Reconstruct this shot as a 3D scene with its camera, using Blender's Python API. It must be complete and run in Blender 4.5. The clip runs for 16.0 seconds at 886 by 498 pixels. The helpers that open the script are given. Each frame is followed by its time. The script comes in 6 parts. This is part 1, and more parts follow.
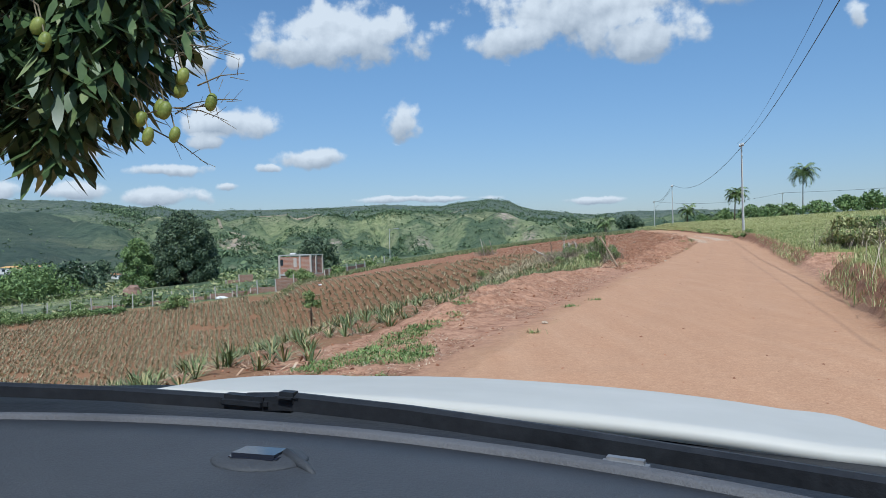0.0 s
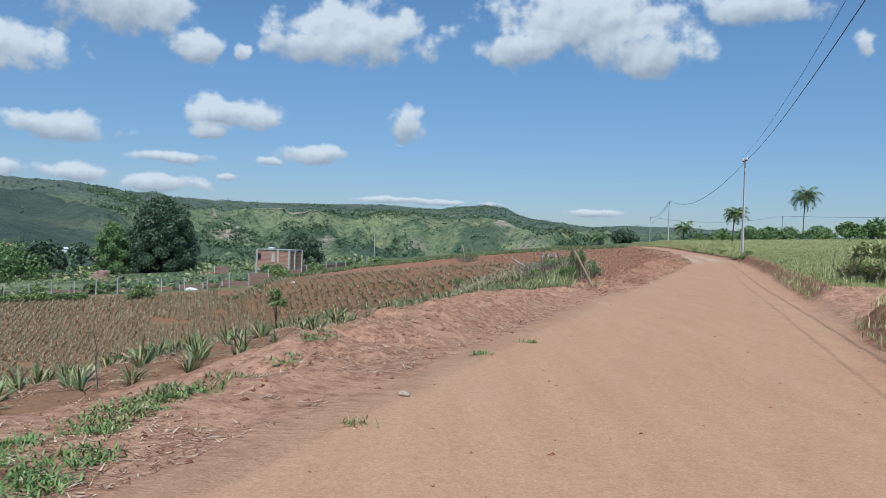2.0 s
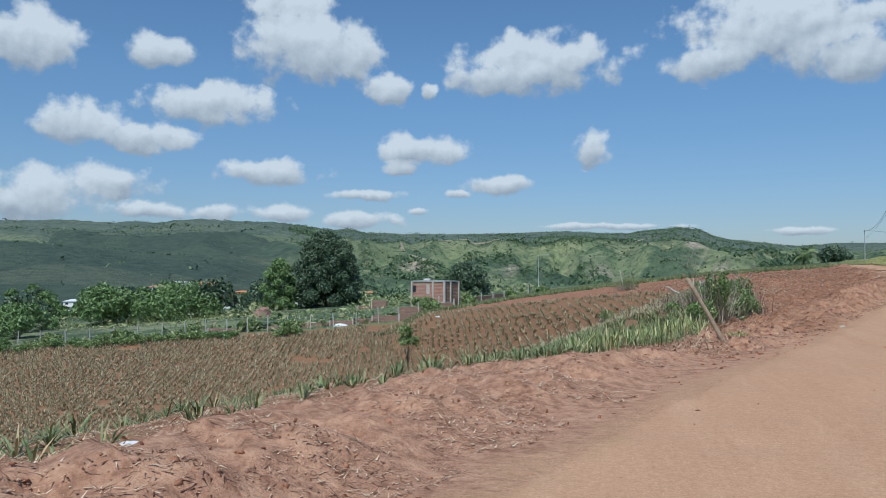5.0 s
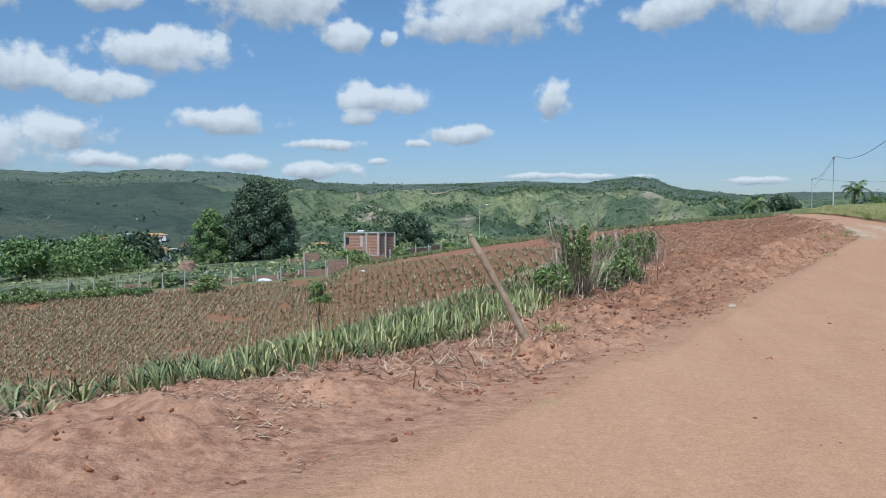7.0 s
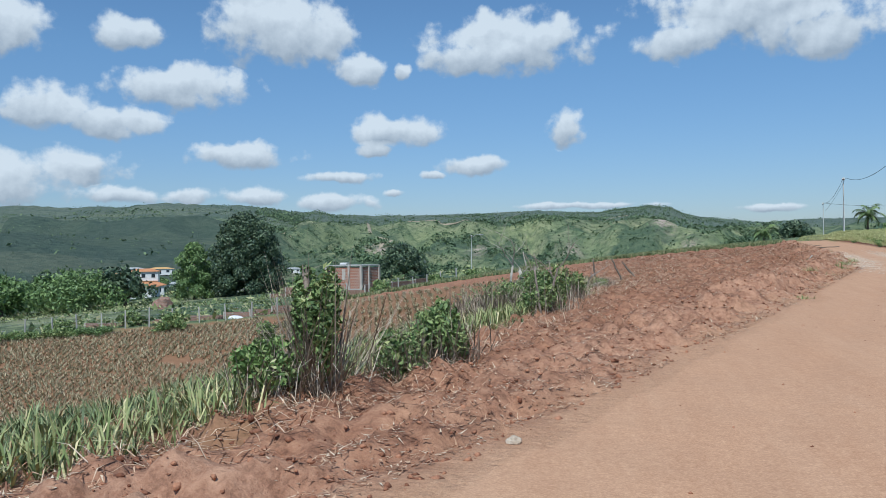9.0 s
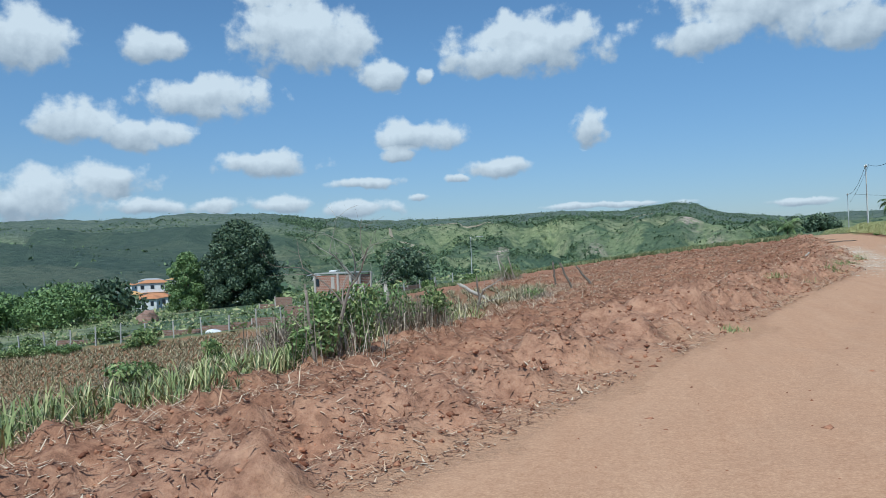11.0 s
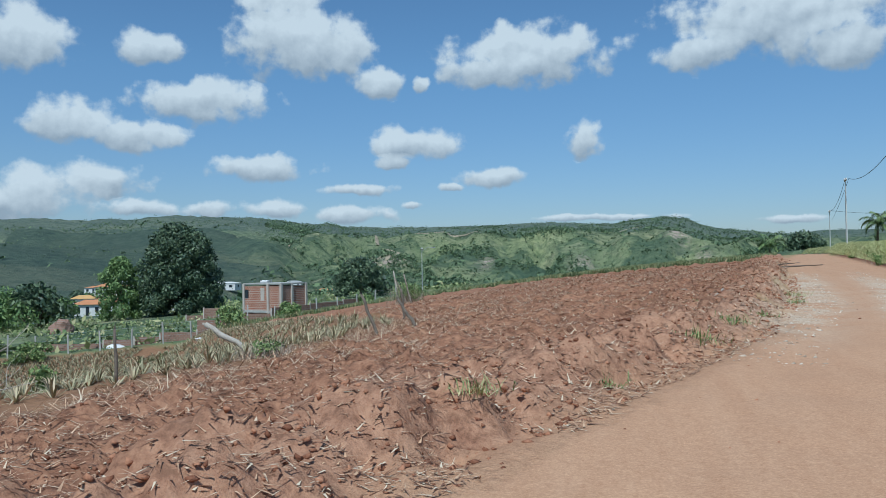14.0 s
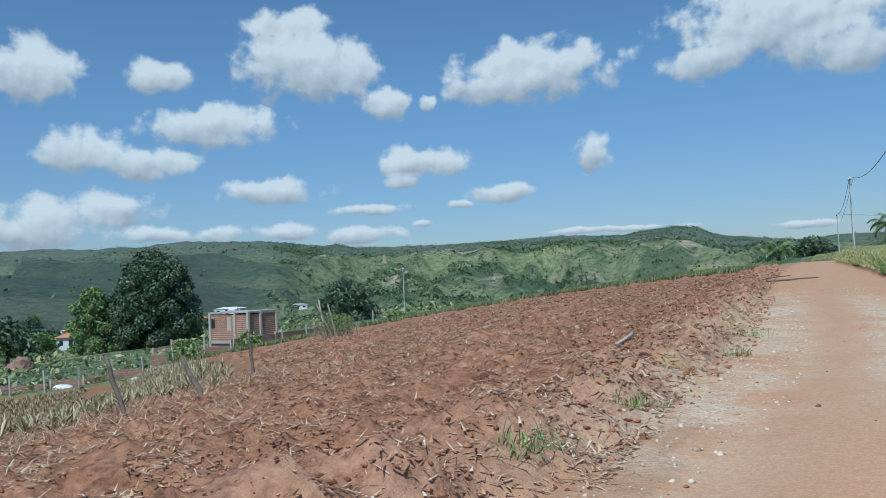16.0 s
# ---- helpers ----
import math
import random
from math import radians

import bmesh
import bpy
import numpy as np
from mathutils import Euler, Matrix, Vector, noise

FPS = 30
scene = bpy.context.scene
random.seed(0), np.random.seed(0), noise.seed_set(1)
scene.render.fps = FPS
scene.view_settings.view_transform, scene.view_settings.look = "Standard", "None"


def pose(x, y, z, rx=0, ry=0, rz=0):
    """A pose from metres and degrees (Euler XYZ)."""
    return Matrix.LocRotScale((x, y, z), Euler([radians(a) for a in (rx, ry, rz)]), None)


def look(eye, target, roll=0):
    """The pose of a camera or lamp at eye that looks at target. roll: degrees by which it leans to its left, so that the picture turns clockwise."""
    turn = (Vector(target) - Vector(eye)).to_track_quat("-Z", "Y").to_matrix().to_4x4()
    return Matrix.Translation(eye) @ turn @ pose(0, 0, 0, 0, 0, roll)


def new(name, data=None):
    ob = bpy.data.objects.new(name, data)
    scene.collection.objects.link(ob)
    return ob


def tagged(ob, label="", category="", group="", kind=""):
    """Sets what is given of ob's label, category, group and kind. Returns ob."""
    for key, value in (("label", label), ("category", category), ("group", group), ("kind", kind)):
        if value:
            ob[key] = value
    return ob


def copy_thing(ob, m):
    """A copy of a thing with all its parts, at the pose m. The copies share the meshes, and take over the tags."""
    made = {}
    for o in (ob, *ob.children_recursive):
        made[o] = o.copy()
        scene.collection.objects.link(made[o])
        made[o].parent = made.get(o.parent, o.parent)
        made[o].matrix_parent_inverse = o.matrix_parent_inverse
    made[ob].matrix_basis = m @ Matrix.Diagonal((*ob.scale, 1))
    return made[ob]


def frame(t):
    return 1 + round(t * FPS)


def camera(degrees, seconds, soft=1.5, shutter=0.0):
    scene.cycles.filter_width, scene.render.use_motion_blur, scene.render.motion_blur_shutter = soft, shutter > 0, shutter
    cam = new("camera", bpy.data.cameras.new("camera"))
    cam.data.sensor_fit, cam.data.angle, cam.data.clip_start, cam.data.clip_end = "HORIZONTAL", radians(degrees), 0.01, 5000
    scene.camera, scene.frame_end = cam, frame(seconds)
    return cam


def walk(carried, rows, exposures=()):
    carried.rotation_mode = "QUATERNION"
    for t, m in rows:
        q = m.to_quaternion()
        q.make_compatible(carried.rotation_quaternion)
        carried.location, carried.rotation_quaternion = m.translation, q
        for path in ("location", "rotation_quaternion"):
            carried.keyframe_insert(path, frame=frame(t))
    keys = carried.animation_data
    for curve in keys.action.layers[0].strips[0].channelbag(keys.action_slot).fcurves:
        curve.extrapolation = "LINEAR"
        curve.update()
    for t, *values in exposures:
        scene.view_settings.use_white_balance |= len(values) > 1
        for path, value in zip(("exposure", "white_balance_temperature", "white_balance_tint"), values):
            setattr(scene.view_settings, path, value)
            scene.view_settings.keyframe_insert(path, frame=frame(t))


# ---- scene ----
cam = camera(59.53, 16.0, soft=0.6)
PATH = [  # seconds, x, y, z, three turns in degrees
    (0.0, 0.000, -0.000, 1.400, 89.470, 1.640, 0.000),
    (0.5, 0.427, 1.311, 1.415, 88.198, 2.399, 0.930),
    (1.0, 0.874, 2.548, 1.426, 90.348, 0.071, 1.316),
    (1.5, 1.346, 3.824, 1.422, 89.474, -1.775, -0.635),
    (2.0, 1.766, 5.062, 1.416, 89.734, -1.878, -0.262),
    (2.5, 2.214, 6.434, 1.398, 89.123, -1.888, 2.538),
    (3.0, 2.714, 8.218, 1.395, 88.253, 1.370, 6.067),
    (3.5, 3.343, 10.165, 1.401, 89.404, 0.796, 10.786),
    (4.0, 3.956, 11.983, 1.419, 91.749, -0.561, 13.211),
    (6.3, 6.702, 19.052, 1.600, 90.489, 0.637, 13.252),
    (6.5, 6.937, 19.711, 1.592, 89.827, -0.209, 10.556),
    (7.0, 7.509, 21.439, 1.578, 87.908, 0.162, 10.719),
    (7.5, 8.092, 23.081, 1.586, 87.295, 1.725, 11.958),
    (8.0, 8.704, 24.684, 1.592, 88.103, 2.306, 14.202),
    (8.5, 9.399, 26.421, 1.607, 89.619, 0.116, 15.276),
    (9.0, 10.234, 28.150, 1.618, 90.187, 0.800, 11.842),
    (11.3, 13.429, 36.034, 1.624, 90.549, 2.156, 14.020),
    (11.5, 13.691, 36.691, 1.644, 91.154, 1.305, 13.543),
    (12.0, 14.328, 38.268, 1.691, 92.081, -0.355, 13.033),
    (12.5, 14.882, 39.930, 1.743, 92.017, 0.263, 14.222),
    (13.0, 15.490, 41.618, 1.806, 91.129, 1.077, 14.757),
    (13.5, 16.076, 43.319, 1.868, 91.086, 0.218, 14.734),
    (14.0, 16.694, 44.944, 1.916, 91.091, 0.854, 13.200),
    (14.5, 17.244, 46.469, 1.964, 91.753, -0.173, 10.550),
    (15.0, 17.798, 48.105, 2.011, 92.128, 0.150, 8.928),
    (15.5, 18.477, 49.937, 2.071, 91.326, -0.126, 12.192),
    (16.0, 19.042, 51.694, 2.164, 92.396, 2.746, 14.139),
]
walk(cam, [(t, pose(*row)) for t, *row in PATH], exposures=[(0.0, 0.0, 5650, 6), (1.0, -0.08, 5600, 5), (2.5, -0.1, 5600, 4), (3.2, -0.06, 5650, 5), (4.0, -0.24, 5600, 4), (6.4, -0.06, 5650, 5), (8.0, -0.04, 5650, 5), (11.5, -0.1, 5500, 1), (12.2, -0.16, 5500, 1), (13.5, -0.14, 5450, 0), (15.0, -0.28, 5450, 0), (16.0, -0.15, 5450, 0)])

# ---- sky, sun ----
SUN_AZ, SUN_EL = 182.0, 56.0  # degrees clockwise from +y, and above the horizon
sun_data = bpy.data.lights.new("sun", "SUN")
sun_data.energy, sun_data.angle, sun_data.color = 3.9, radians(0.55), (1.0, 0.955, 0.89)
sun = new("sun", sun_data)
sun_way = Vector((math.sin(radians(SUN_AZ)) * math.cos(radians(SUN_EL)), math.cos(radians(SUN_AZ)) * math.cos(radians(SUN_EL)), math.sin(radians(SUN_EL))))
sun.matrix_world = look(sun_way * 900, (0, 0, 0))
scene.view_settings.exposure = 0.0

# clouds: bearing, height above the horizon, half width, half height, in degrees
HIGH_CLOUDS = [(-6.7, 15.0, 6.4, 2.2), (-9.5, 14.0, 3.8, 1.2), (-23.9, 16.2, 4.8, 2.8), (-20.9, 15.6, 3.0, 2.6), (-17.6, 13.2, 2.0, 1.2), (-24.8, 18.7, 3.8, 1.2),
               (-41.5, 14.9, 3.2, 2.3), (-33.8, 15.0, 2.5, 1.2), (-30.2, 11.6, 5.0, 1.6), (10.6, 16.4, 7.6, 3.1), (14.8, 13.9, 4.2, 1.7), (5.2, 14.3, 3.4, 1.3),
               (22.2, 16.6, 4.5, 1.4), (28.4, 13.6, 0.8, 1.0), (-14.6, 13.1, 0.6, 0.7)]
LOW_CLOUDS = [(-38.5, 9.9, 3.2, 1.6), (-34.8, 9.0, 3.3, 1.2), (-26.5, 7.0, 3.7, 1.0), (-15.5, 8.8, 3.8, 1.3), (-16.8, 7.5, 1.5, 0.6), (-2.6, 8.9, 1.6, 1.3),
              (-9.7, 6.3, 2.8, 0.8), (-12.6, 5.6, 1.0, 0.35), (-19.5, 5.5, 3.3, 0.5), (-37.1, 6.1, 2.9, 1.3), (-41.4, 5.0, 4.2, 1.8), (-34.4, 4.2, 2.8, 0.65),
              (-30.0, 4.1, 2.1, 0.6), (-25.1, 4.1, 2.4, 0.65), (-19.9, 3.7, 3.2, 0.7), (-15.4, 4.4, 0.9, 0.35), (11.1, 2.7, 2.6, 0.33), (-1.2, 3.2, 5.0, 0.28)]
rng = random.Random(4)
OTHER_CLOUDS = [(rng.choice((-1, 1)) * rng.uniform(60, 178), rng.uniform(5, 22), rng.uniform(3, 8), rng.uniform(1, 3)) for _ in range(12)]

sky = bpy.data.worlds.new("sky")
scene.world = sky
sky.use_nodes = True
wt = sky.node_tree
wt.nodes.clear()


def wmath(op, a, b=None, c=None, clamp=False):
    n = wt.nodes.new("ShaderNodeMath")
    n.operation, n.use_clamp = op, clamp
    for k, v in enumerate((a, b, c)):
        if v is None:
            continue
        if isinstance(v, (int, float)):
            n.inputs[k].default_value = v
        else:
            wt.links.new(v, n.inputs[k])
    return n.outputs[0]


def wvec(op, a, b):
    n = wt.nodes.new("ShaderNodeVectorMath")
    n.operation = op
    for k, v in enumerate((a, b)):
        if v is None:
            continue
        if isinstance(v, tuple):
            n.inputs[k].default_value = v
        else:
            wt.links.new(v, n.inputs[k])
    return n


coords = wt.nodes.new("ShaderNodeTexCoord").outputs["Generated"]
axes = wt.nodes.new("ShaderNodeSeparateXYZ")
wt.links.new(coords, axes.inputs[0])
bearing = wmath("DEGREES", wmath("ARCTAN2", axes.outputs[0], axes.outputs[1]))
height = wmath("DEGREES", wmath("ARCSINE", axes.outputs[2]))
flat = wt.nodes.new("ShaderNodeCombineXYZ")
wt.links.new(bearing, flat.inputs[0])
wt.links.new(height, flat.inputs[1])


def wnoise(vec, scale, detail, rough, offset=None):
    n = wt.nodes.new("ShaderNodeTexNoise")
    n.inputs["Scale"].default_value, n.inputs["Detail"].default_value, n.inputs["Roughness"].default_value = scale, detail, rough
    if offset:
        vec = wvec("ADD", vec, offset).outputs[0]
    wt.links.new(vec, n.inputs["Vector"])
    return n


billow = wnoise(flat.outputs[0], 0.5, 5.0, 0.52)
billow_up = wnoise(flat.outputs[0], 0.5, 5.0, 0.52, (-0.3, 0.6, 0.0))
warp = wnoise(flat.outputs[0], 0.33, 4.0, 0.6, (13.0, 7.0, 2.0))
drift = wvec("MULTIPLY", wvec("SUBTRACT", warp.outputs["Color"], (0.5, 0.5, 0.5)).outputs[0], (1.7, 0.9, 0.0))
place = wvec("ADD", flat.outputs[0], drift.outputs[0]).outputs[0]
nearest, weight, lift = None, None, None
for az_c, el_c, w_c, h_c in HIGH_CLOUDS + LOW_CLOUDS + OTHER_CLOUDS:
    rel = wvec("MULTIPLY", wvec("SUBTRACT", place, (az_c, el_c, 0.0)).outputs[0], (1.0 / w_c, 1.0 / h_c, 0.0)).outputs[0]
    far = wvec("LENGTH", rel, None).outputs["Value"]
    inner = wmath("MAXIMUM", wmath("SUBTRACT", 1.25, far), 0.0)
    part_y = wt.nodes.new("ShaderNodeSeparateXYZ")
    wt.links.new(rel, part_y.inputs[0])
    gain = wmath("MULTIPLY", inner, part_y.outputs[1])
    nearest = far if nearest is None else wmath("MINIMUM", nearest, far)
    weight = inner if weight is None else wmath("ADD", weight, inner)
    lift = gain if lift is None else wmath("ADD", lift, gain)
level = wmath("DIVIDE", lift, wmath("ADD", weight, 0.02))
edge = wmath("ADD", nearest, wmath("MULTIPLY", wmath("SUBTRACT", 0.5, billow.outputs["Fac"]), 1.9))
cover = wt.nodes.new("ShaderNodeMapRange")
cover.interpolation_type = "SMOOTHSTEP"
wt.links.new(edge, cover.inputs["Value"])
for key, value in (("From Min", 1.08), ("From Max", 0.60), ("To Min", 0.0), ("To Max", 1.0)):
    cover.inputs[key].default_value = value
relief = wmath("MULTIPLY", wmath("SUBTRACT", billow.outputs["Fac"], billow_up.outputs["Fac"]), 1.0)
shade = wmath("ADD", wmath("ADD", wmath("MULTIPLY", level, 0.75), relief), 0.60, clamp=True)
tone = wt.nodes.new("ShaderNodeValToRGB")
tone.color_ramp.elements[0].position, tone.color_ramp.elements[0].color = 0.06, (0.37, 0.41, 0.46, 1)
tone.color_ramp.elements[1].position, tone.color_ramp.elements[1].color = 0.80, (0.75, 0.765, 0.775, 1)
wt.links.new(shade, tone.inputs[0])
air = wt.nodes.new("ShaderNodeTexSky")
air.sky_type, air.sun_disc = "NISHITA", False
air.sun_elevation, air.sun_rotation = radians(SUN_EL), radians(SUN_AZ)
air.air_density, air.dust_density, air.ozone_density = 1.0, 0.4, 1.3
SKY_STRENGTH = 0.10
whole = wt.nodes.new("ShaderNodeMix")
whole.data_type = "RGBA"
lit = wt.nodes.new("ShaderNodeMix")
lit.data_type, lit.blend_type = "RGBA", "MULTIPLY"
lit.inputs["Factor"].default_value = 1.0
lit.inputs["B"].default_value = (1 / SKY_STRENGTH, 1 / SKY_STRENGTH, 1 / SKY_STRENGTH, 1)
wt.links.new(tone.outputs[0], lit.inputs["A"])
wt.links.new(wmath("MULTIPLY", cover.outputs[0], 0.95), whole.inputs["Factor"])
tint = wt.nodes.new("ShaderNodeMix")
tint.data_type, tint.blend_type = "RGBA", "MULTIPLY"
tint.inputs["Factor"].default_value = 1.0
low_air = wt.nodes.new("ShaderNodeMapRange")
wt.links.new(height, low_air.inputs["Value"])
for key, value in (("From Min", 0.0), ("From Max", 14.0), ("To Min", 0.0), ("To Max", 1.0)):
    low_air.inputs[key].default_value = value
hue = wt.nodes.new("ShaderNodeMix")
hue.data_type = "RGBA"
hue.inputs["A"].default_value, hue.inputs["B"].default_value = (0.66, 0.69, 0.84, 1), (0.84, 0.965, 1.05, 1)
wt.links.new(low_air.outputs[0], hue.inputs["Factor"])
wt.links.new(hue.outputs["Result"], tint.inputs["B"])
wt.links.new(air.outputs[0], tint.inputs["A"])
wt.links.new(tint.outputs["Result"], whole.inputs["A"])
wt.links.new(lit.outputs["Result"], whole.inputs["B"])
back = wt.nodes.new("ShaderNodeBackground")
back.inputs["Strength"].default_value = SKY_STRENGTH
wt.links.new(whole.outputs["Result"], back.inputs["Color"])
out = wt.nodes.new("ShaderNodeOutputWorld")
wt.links.new(back.outputs[0], out.inputs["Surface"])
# ---- lie of the land: s runs along the road, d to its left ----
TURN = radians(18.5)
AX, AY = math.sin(TURN), math.cos(TURN)


def to_sd(x, y):
    return x * AX + y * AY, y * AX - x * AY


def to_xy(s, d):
    return s * AX - d * AY, s * AY + d * AX


def lattice(ix, iy, seed):
    h = (ix.astype(np.int64) * 374761393 + iy.astype(np.int64) * 668265263 + seed * 974634777) & 0xFFFFFFFF
    h = ((h ^ (h >> 13)) * 1274126177) & 0xFFFFFFFF
    return ((h ^ (h >> 16)) & 0xFFFF) / 32767.5 - 1.0


def value_noise(x, y, seed=0):
    x, y = np.asarray(x, float), np.asarray(y, float)
    ix, iy = np.floor(x), np.floor(y)
    fx, fy = x - ix, y - iy
    fx, fy = fx**3 * (fx * (6 * fx - 15) + 10), fy**3 * (fy * (6 * fy - 15) + 10)
    a, b = lattice(ix, iy, seed), lattice(ix + 1, iy, seed)
    c, e = lattice(ix, iy + 1, seed), lattice(ix + 1, iy + 1, seed)
    return (a + (b - a) * fx) * (1 - fy) + (c + (e - c) * fx) * fy


def fbm(x, y, octaves=4, seed=0):
    total, amp = 0.0, 0.5
    for k in range(octaves):
        cx, cy = 0.8 * x - 0.6 * y, 0.6 * x + 0.8 * y
        total = total + amp * value_noise(cx, cy, seed + 17 * k)
        x, y, amp = cx * 2.03 + 5.1, cy * 2.03 - 3.7, amp * 0.5
    return total


def smooth(a, b, v):
    u = np.clip((v - a) / (b - a), 0, 1)
    return u * u * (3 - 2 * u)


def road_left(s):
    return np.interp(s, [-60, 8, 24, 39, 50, 60, 66, 72, 85, 100, 132, 170, 260], [2.5, 2.5, 2.2, 1.5, 1.0, 0.4, 0.7, 1.5, 3.4, 6.0, 9.0, 14, 40])


def road_right(s):
    return np.interp(s, [-60, 13, 20, 28, 44, 56, 72, 82, 96, 126, 170, 260], [-2.1, -2.2, -2.6, -2.9, -3.2, -3.0, -2.5, -1.2, 1.0, 5.5, 10, 36])


def road_height(s):
    return np.interp(s, [-60, 0, 20, 35, 45, 55, 70, 90, 110, 140, 170, 250, 340, 600], [-0.6, 0.05, 0.17, 0.28, 0.5, 0.75, 1.0, 1.45, 1.9, 2.35, 2.45, 2.2, -6, -20])


PLOUGHED = [(29, 2.3), (33, 4.2), (42, 5.6), (61, 8.6), (68, 11), (80, 27), (92, 46), (106, 46), (113, 25), (116, 7), (100, 5.5), (60, 0.2), (40, 1.2)]


def inside(s, d, corners):
    hit = np.zeros(np.shape(s), bool)
    for (sa, da), (sb, db) in zip(corners, corners[1:] + corners[:1]):
        if sa != sb:
            hit ^= ((sa > s) != (sb > s)) & (d < (db - da) * (s - sa) / (sb - sa) + da)
    return hit


def bank_height(s):
    return np.interp(s, [0, 10, 20, 22, 27, 29, 60, 75, 100, 140], [0.5, 0.55, 0.55, 0.12, 0.12, 0.45, 0.5, 0.5, 0.7, 1.0])


def hills(x, y):
    px, py = x - 5, y - 25
    r, az = np.hypot(px, py), np.degrees(np.arctan2(px, py))
    wob = fbm(az / 7, az * 0 + 3.3, 3, 5)
    el = np.interp(az, [-120, -75, -43, -39.7, -37.2, -35.4, -34.2, -33.0, -31.5, -29.3, -26, -24.5, -22.8, -21.9, -20.8, -19.6, -17, -12, -8, -4.6, -1.9, -0.3, 1.0, 3.4, 4.7, 5.7, 6.7, 8.4, 11, 13.5, 16.3, 30, 60],
                   [3.0, 3.3, 3.38, 3.55, 3.40, 3.63, 3.50, 3.72, 3.86, 3.75, 3.69, 3.54, 3.26, 3.16, 3.31, 2.98, 2.86, 2.88, 2.95, 3.09, 2.93, 2.85, 3.08, 3.27, 3.05, 2.61, 2.35, 2.11, 1.85, 2.01, 2.0, 1.5, 1.5])
    rim = 1270 + 90 * wob
    floor = -22 + 3 * fbm(x / 120, y / 120, 2, 8)
    top = rim * np.tan(np.radians(el)) - 1.5
    u = np.clip((r - 330) / (rim - 330), 0, 1)
    rise = 0.55 * u + 0.45 * u * u * (3 - 2 * u)
    gully = np.abs(fbm(x / 210 + 2.0 * wob, y / 210, 4, 21))
    knoll = fbm(x / 330, y / 330, 3, 33)
    swell = np.sin(np.pi * np.clip(u * 1.1, 0, 1)) ** 1.2
    z = floor + (top - floor) * rise + swell * (knoll * 48 - gully * 50 + 8) - 15 * swell * np.abs(fbm(x / 85 + wob, y / 85, 3, 37)) + 7 * swell * fbm(x / 45, y / 45, 3, 35)
    lid = 1.5 + r * np.tan(np.radians(el)) * (0.2 + 0.77 * u) - 25 * (1 - u) ** 2
    z = np.where(z > lid - 6, lid - 6 * np.exp(-np.maximum(z - lid + 6, 0) / 6), z)
    mid = 840 + 260 * fbm(az / 6, az * 0 + 8.1, 3, 14)
    z = z + np.clip(el / 3, 0.3, 1) * (15 * np.exp(-(((r - mid) / 50) ** 2)) - 13 * np.exp(-(((r - mid - 110) / 60) ** 2)))
    z = np.where(r > rim, top - 0.06 * (r - rim) + fbm(x / 60, y / 60, 2, 3) * 2, z)
    crest = np.interp(az, [-120, -75, -40, -30, -24, -19], [24, 25, 21, 9.0, -17, -40])
    spur = -22 + (crest + 22) * np.exp(-(((r - 640) / 190) ** 2)) + 3 * fbm(x / 90, y / 90, 3, 11)
    z = np.maximum(z, np.where(crest > -30, spur, -99))
    return np.maximum(z, -26), r


def gullies(x, y):
    az = np.degrees(np.arctan2(x - 5, y - 25))
    return np.abs(fbm(x / 210 + 2.0 * fbm(az / 7, az * 0 + 3.3, 3, 5), y / 210, 4, 21))


def field_edge(s):
    """Where the level verge and the ploughed ground end and the slope down to the field begins."""
    return np.interp(s, [-60, 0, 5, 8, 15, 23, 27, 30, 33, 36, 42, 61, 68, 80, 92, 108, 125], [4.0, 4.0, 4.1, 4.6, 5.2, 6.0, 5.4, 4.5, 4.7, 5.3, 6.2, 9.4, 12.2, 28, 47, 62, 75])


def fence_line(x):
    return np.interp(x, [-400, -110, -88, -66, -50, -38, -27, -17, 0, 20, 60], [0, 72, 84, 97, 103.5, 108, 112, 116, 121, 128, 140])


def field_fall(x, y, s, d, old):
    """The field lies in a hollow: a steep slope under the road, then rising ground up to the fence."""
    e = d - field_edge(s)
    drop = np.where(e < 8, 0.035 * np.maximum(e, 0) ** 2, 2.24 + 0.5 * (e - 8))
    bank = old - drop
    rim = np.interp(x, [-400, -110, -88, -60, -50, -39, -33, -27, -20, -17, 0, 20, 60], [-22, -10.4, -9.2, -7.5, -6.9, -6.3, -5.95, -5.4, -4.85, -4.4, -2.2, 0, 1])
    gap = fence_line(x) - y
    low = rim - 0.175 * np.clip(gap, 0, 42) - 0.05 * np.maximum(gap - 42, 0) + 0.5 * fbm(x / 22, y / 22, 2, 57) * smooth(4, 14, gap)
    k = 0.5
    joined = 0.5 * (bank + low + np.sqrt((bank - low) ** 2 + k * k)) - 0.5 * k * smooth(0, 3, -np.abs(bank - low) + 3)
    beyond = old + (rim - old) * (1 - smooth(0, 25, -gap))
    z = np.where(gap > 0, joined, beyond)
    return old + (z - old) * smooth(0, 3, e)


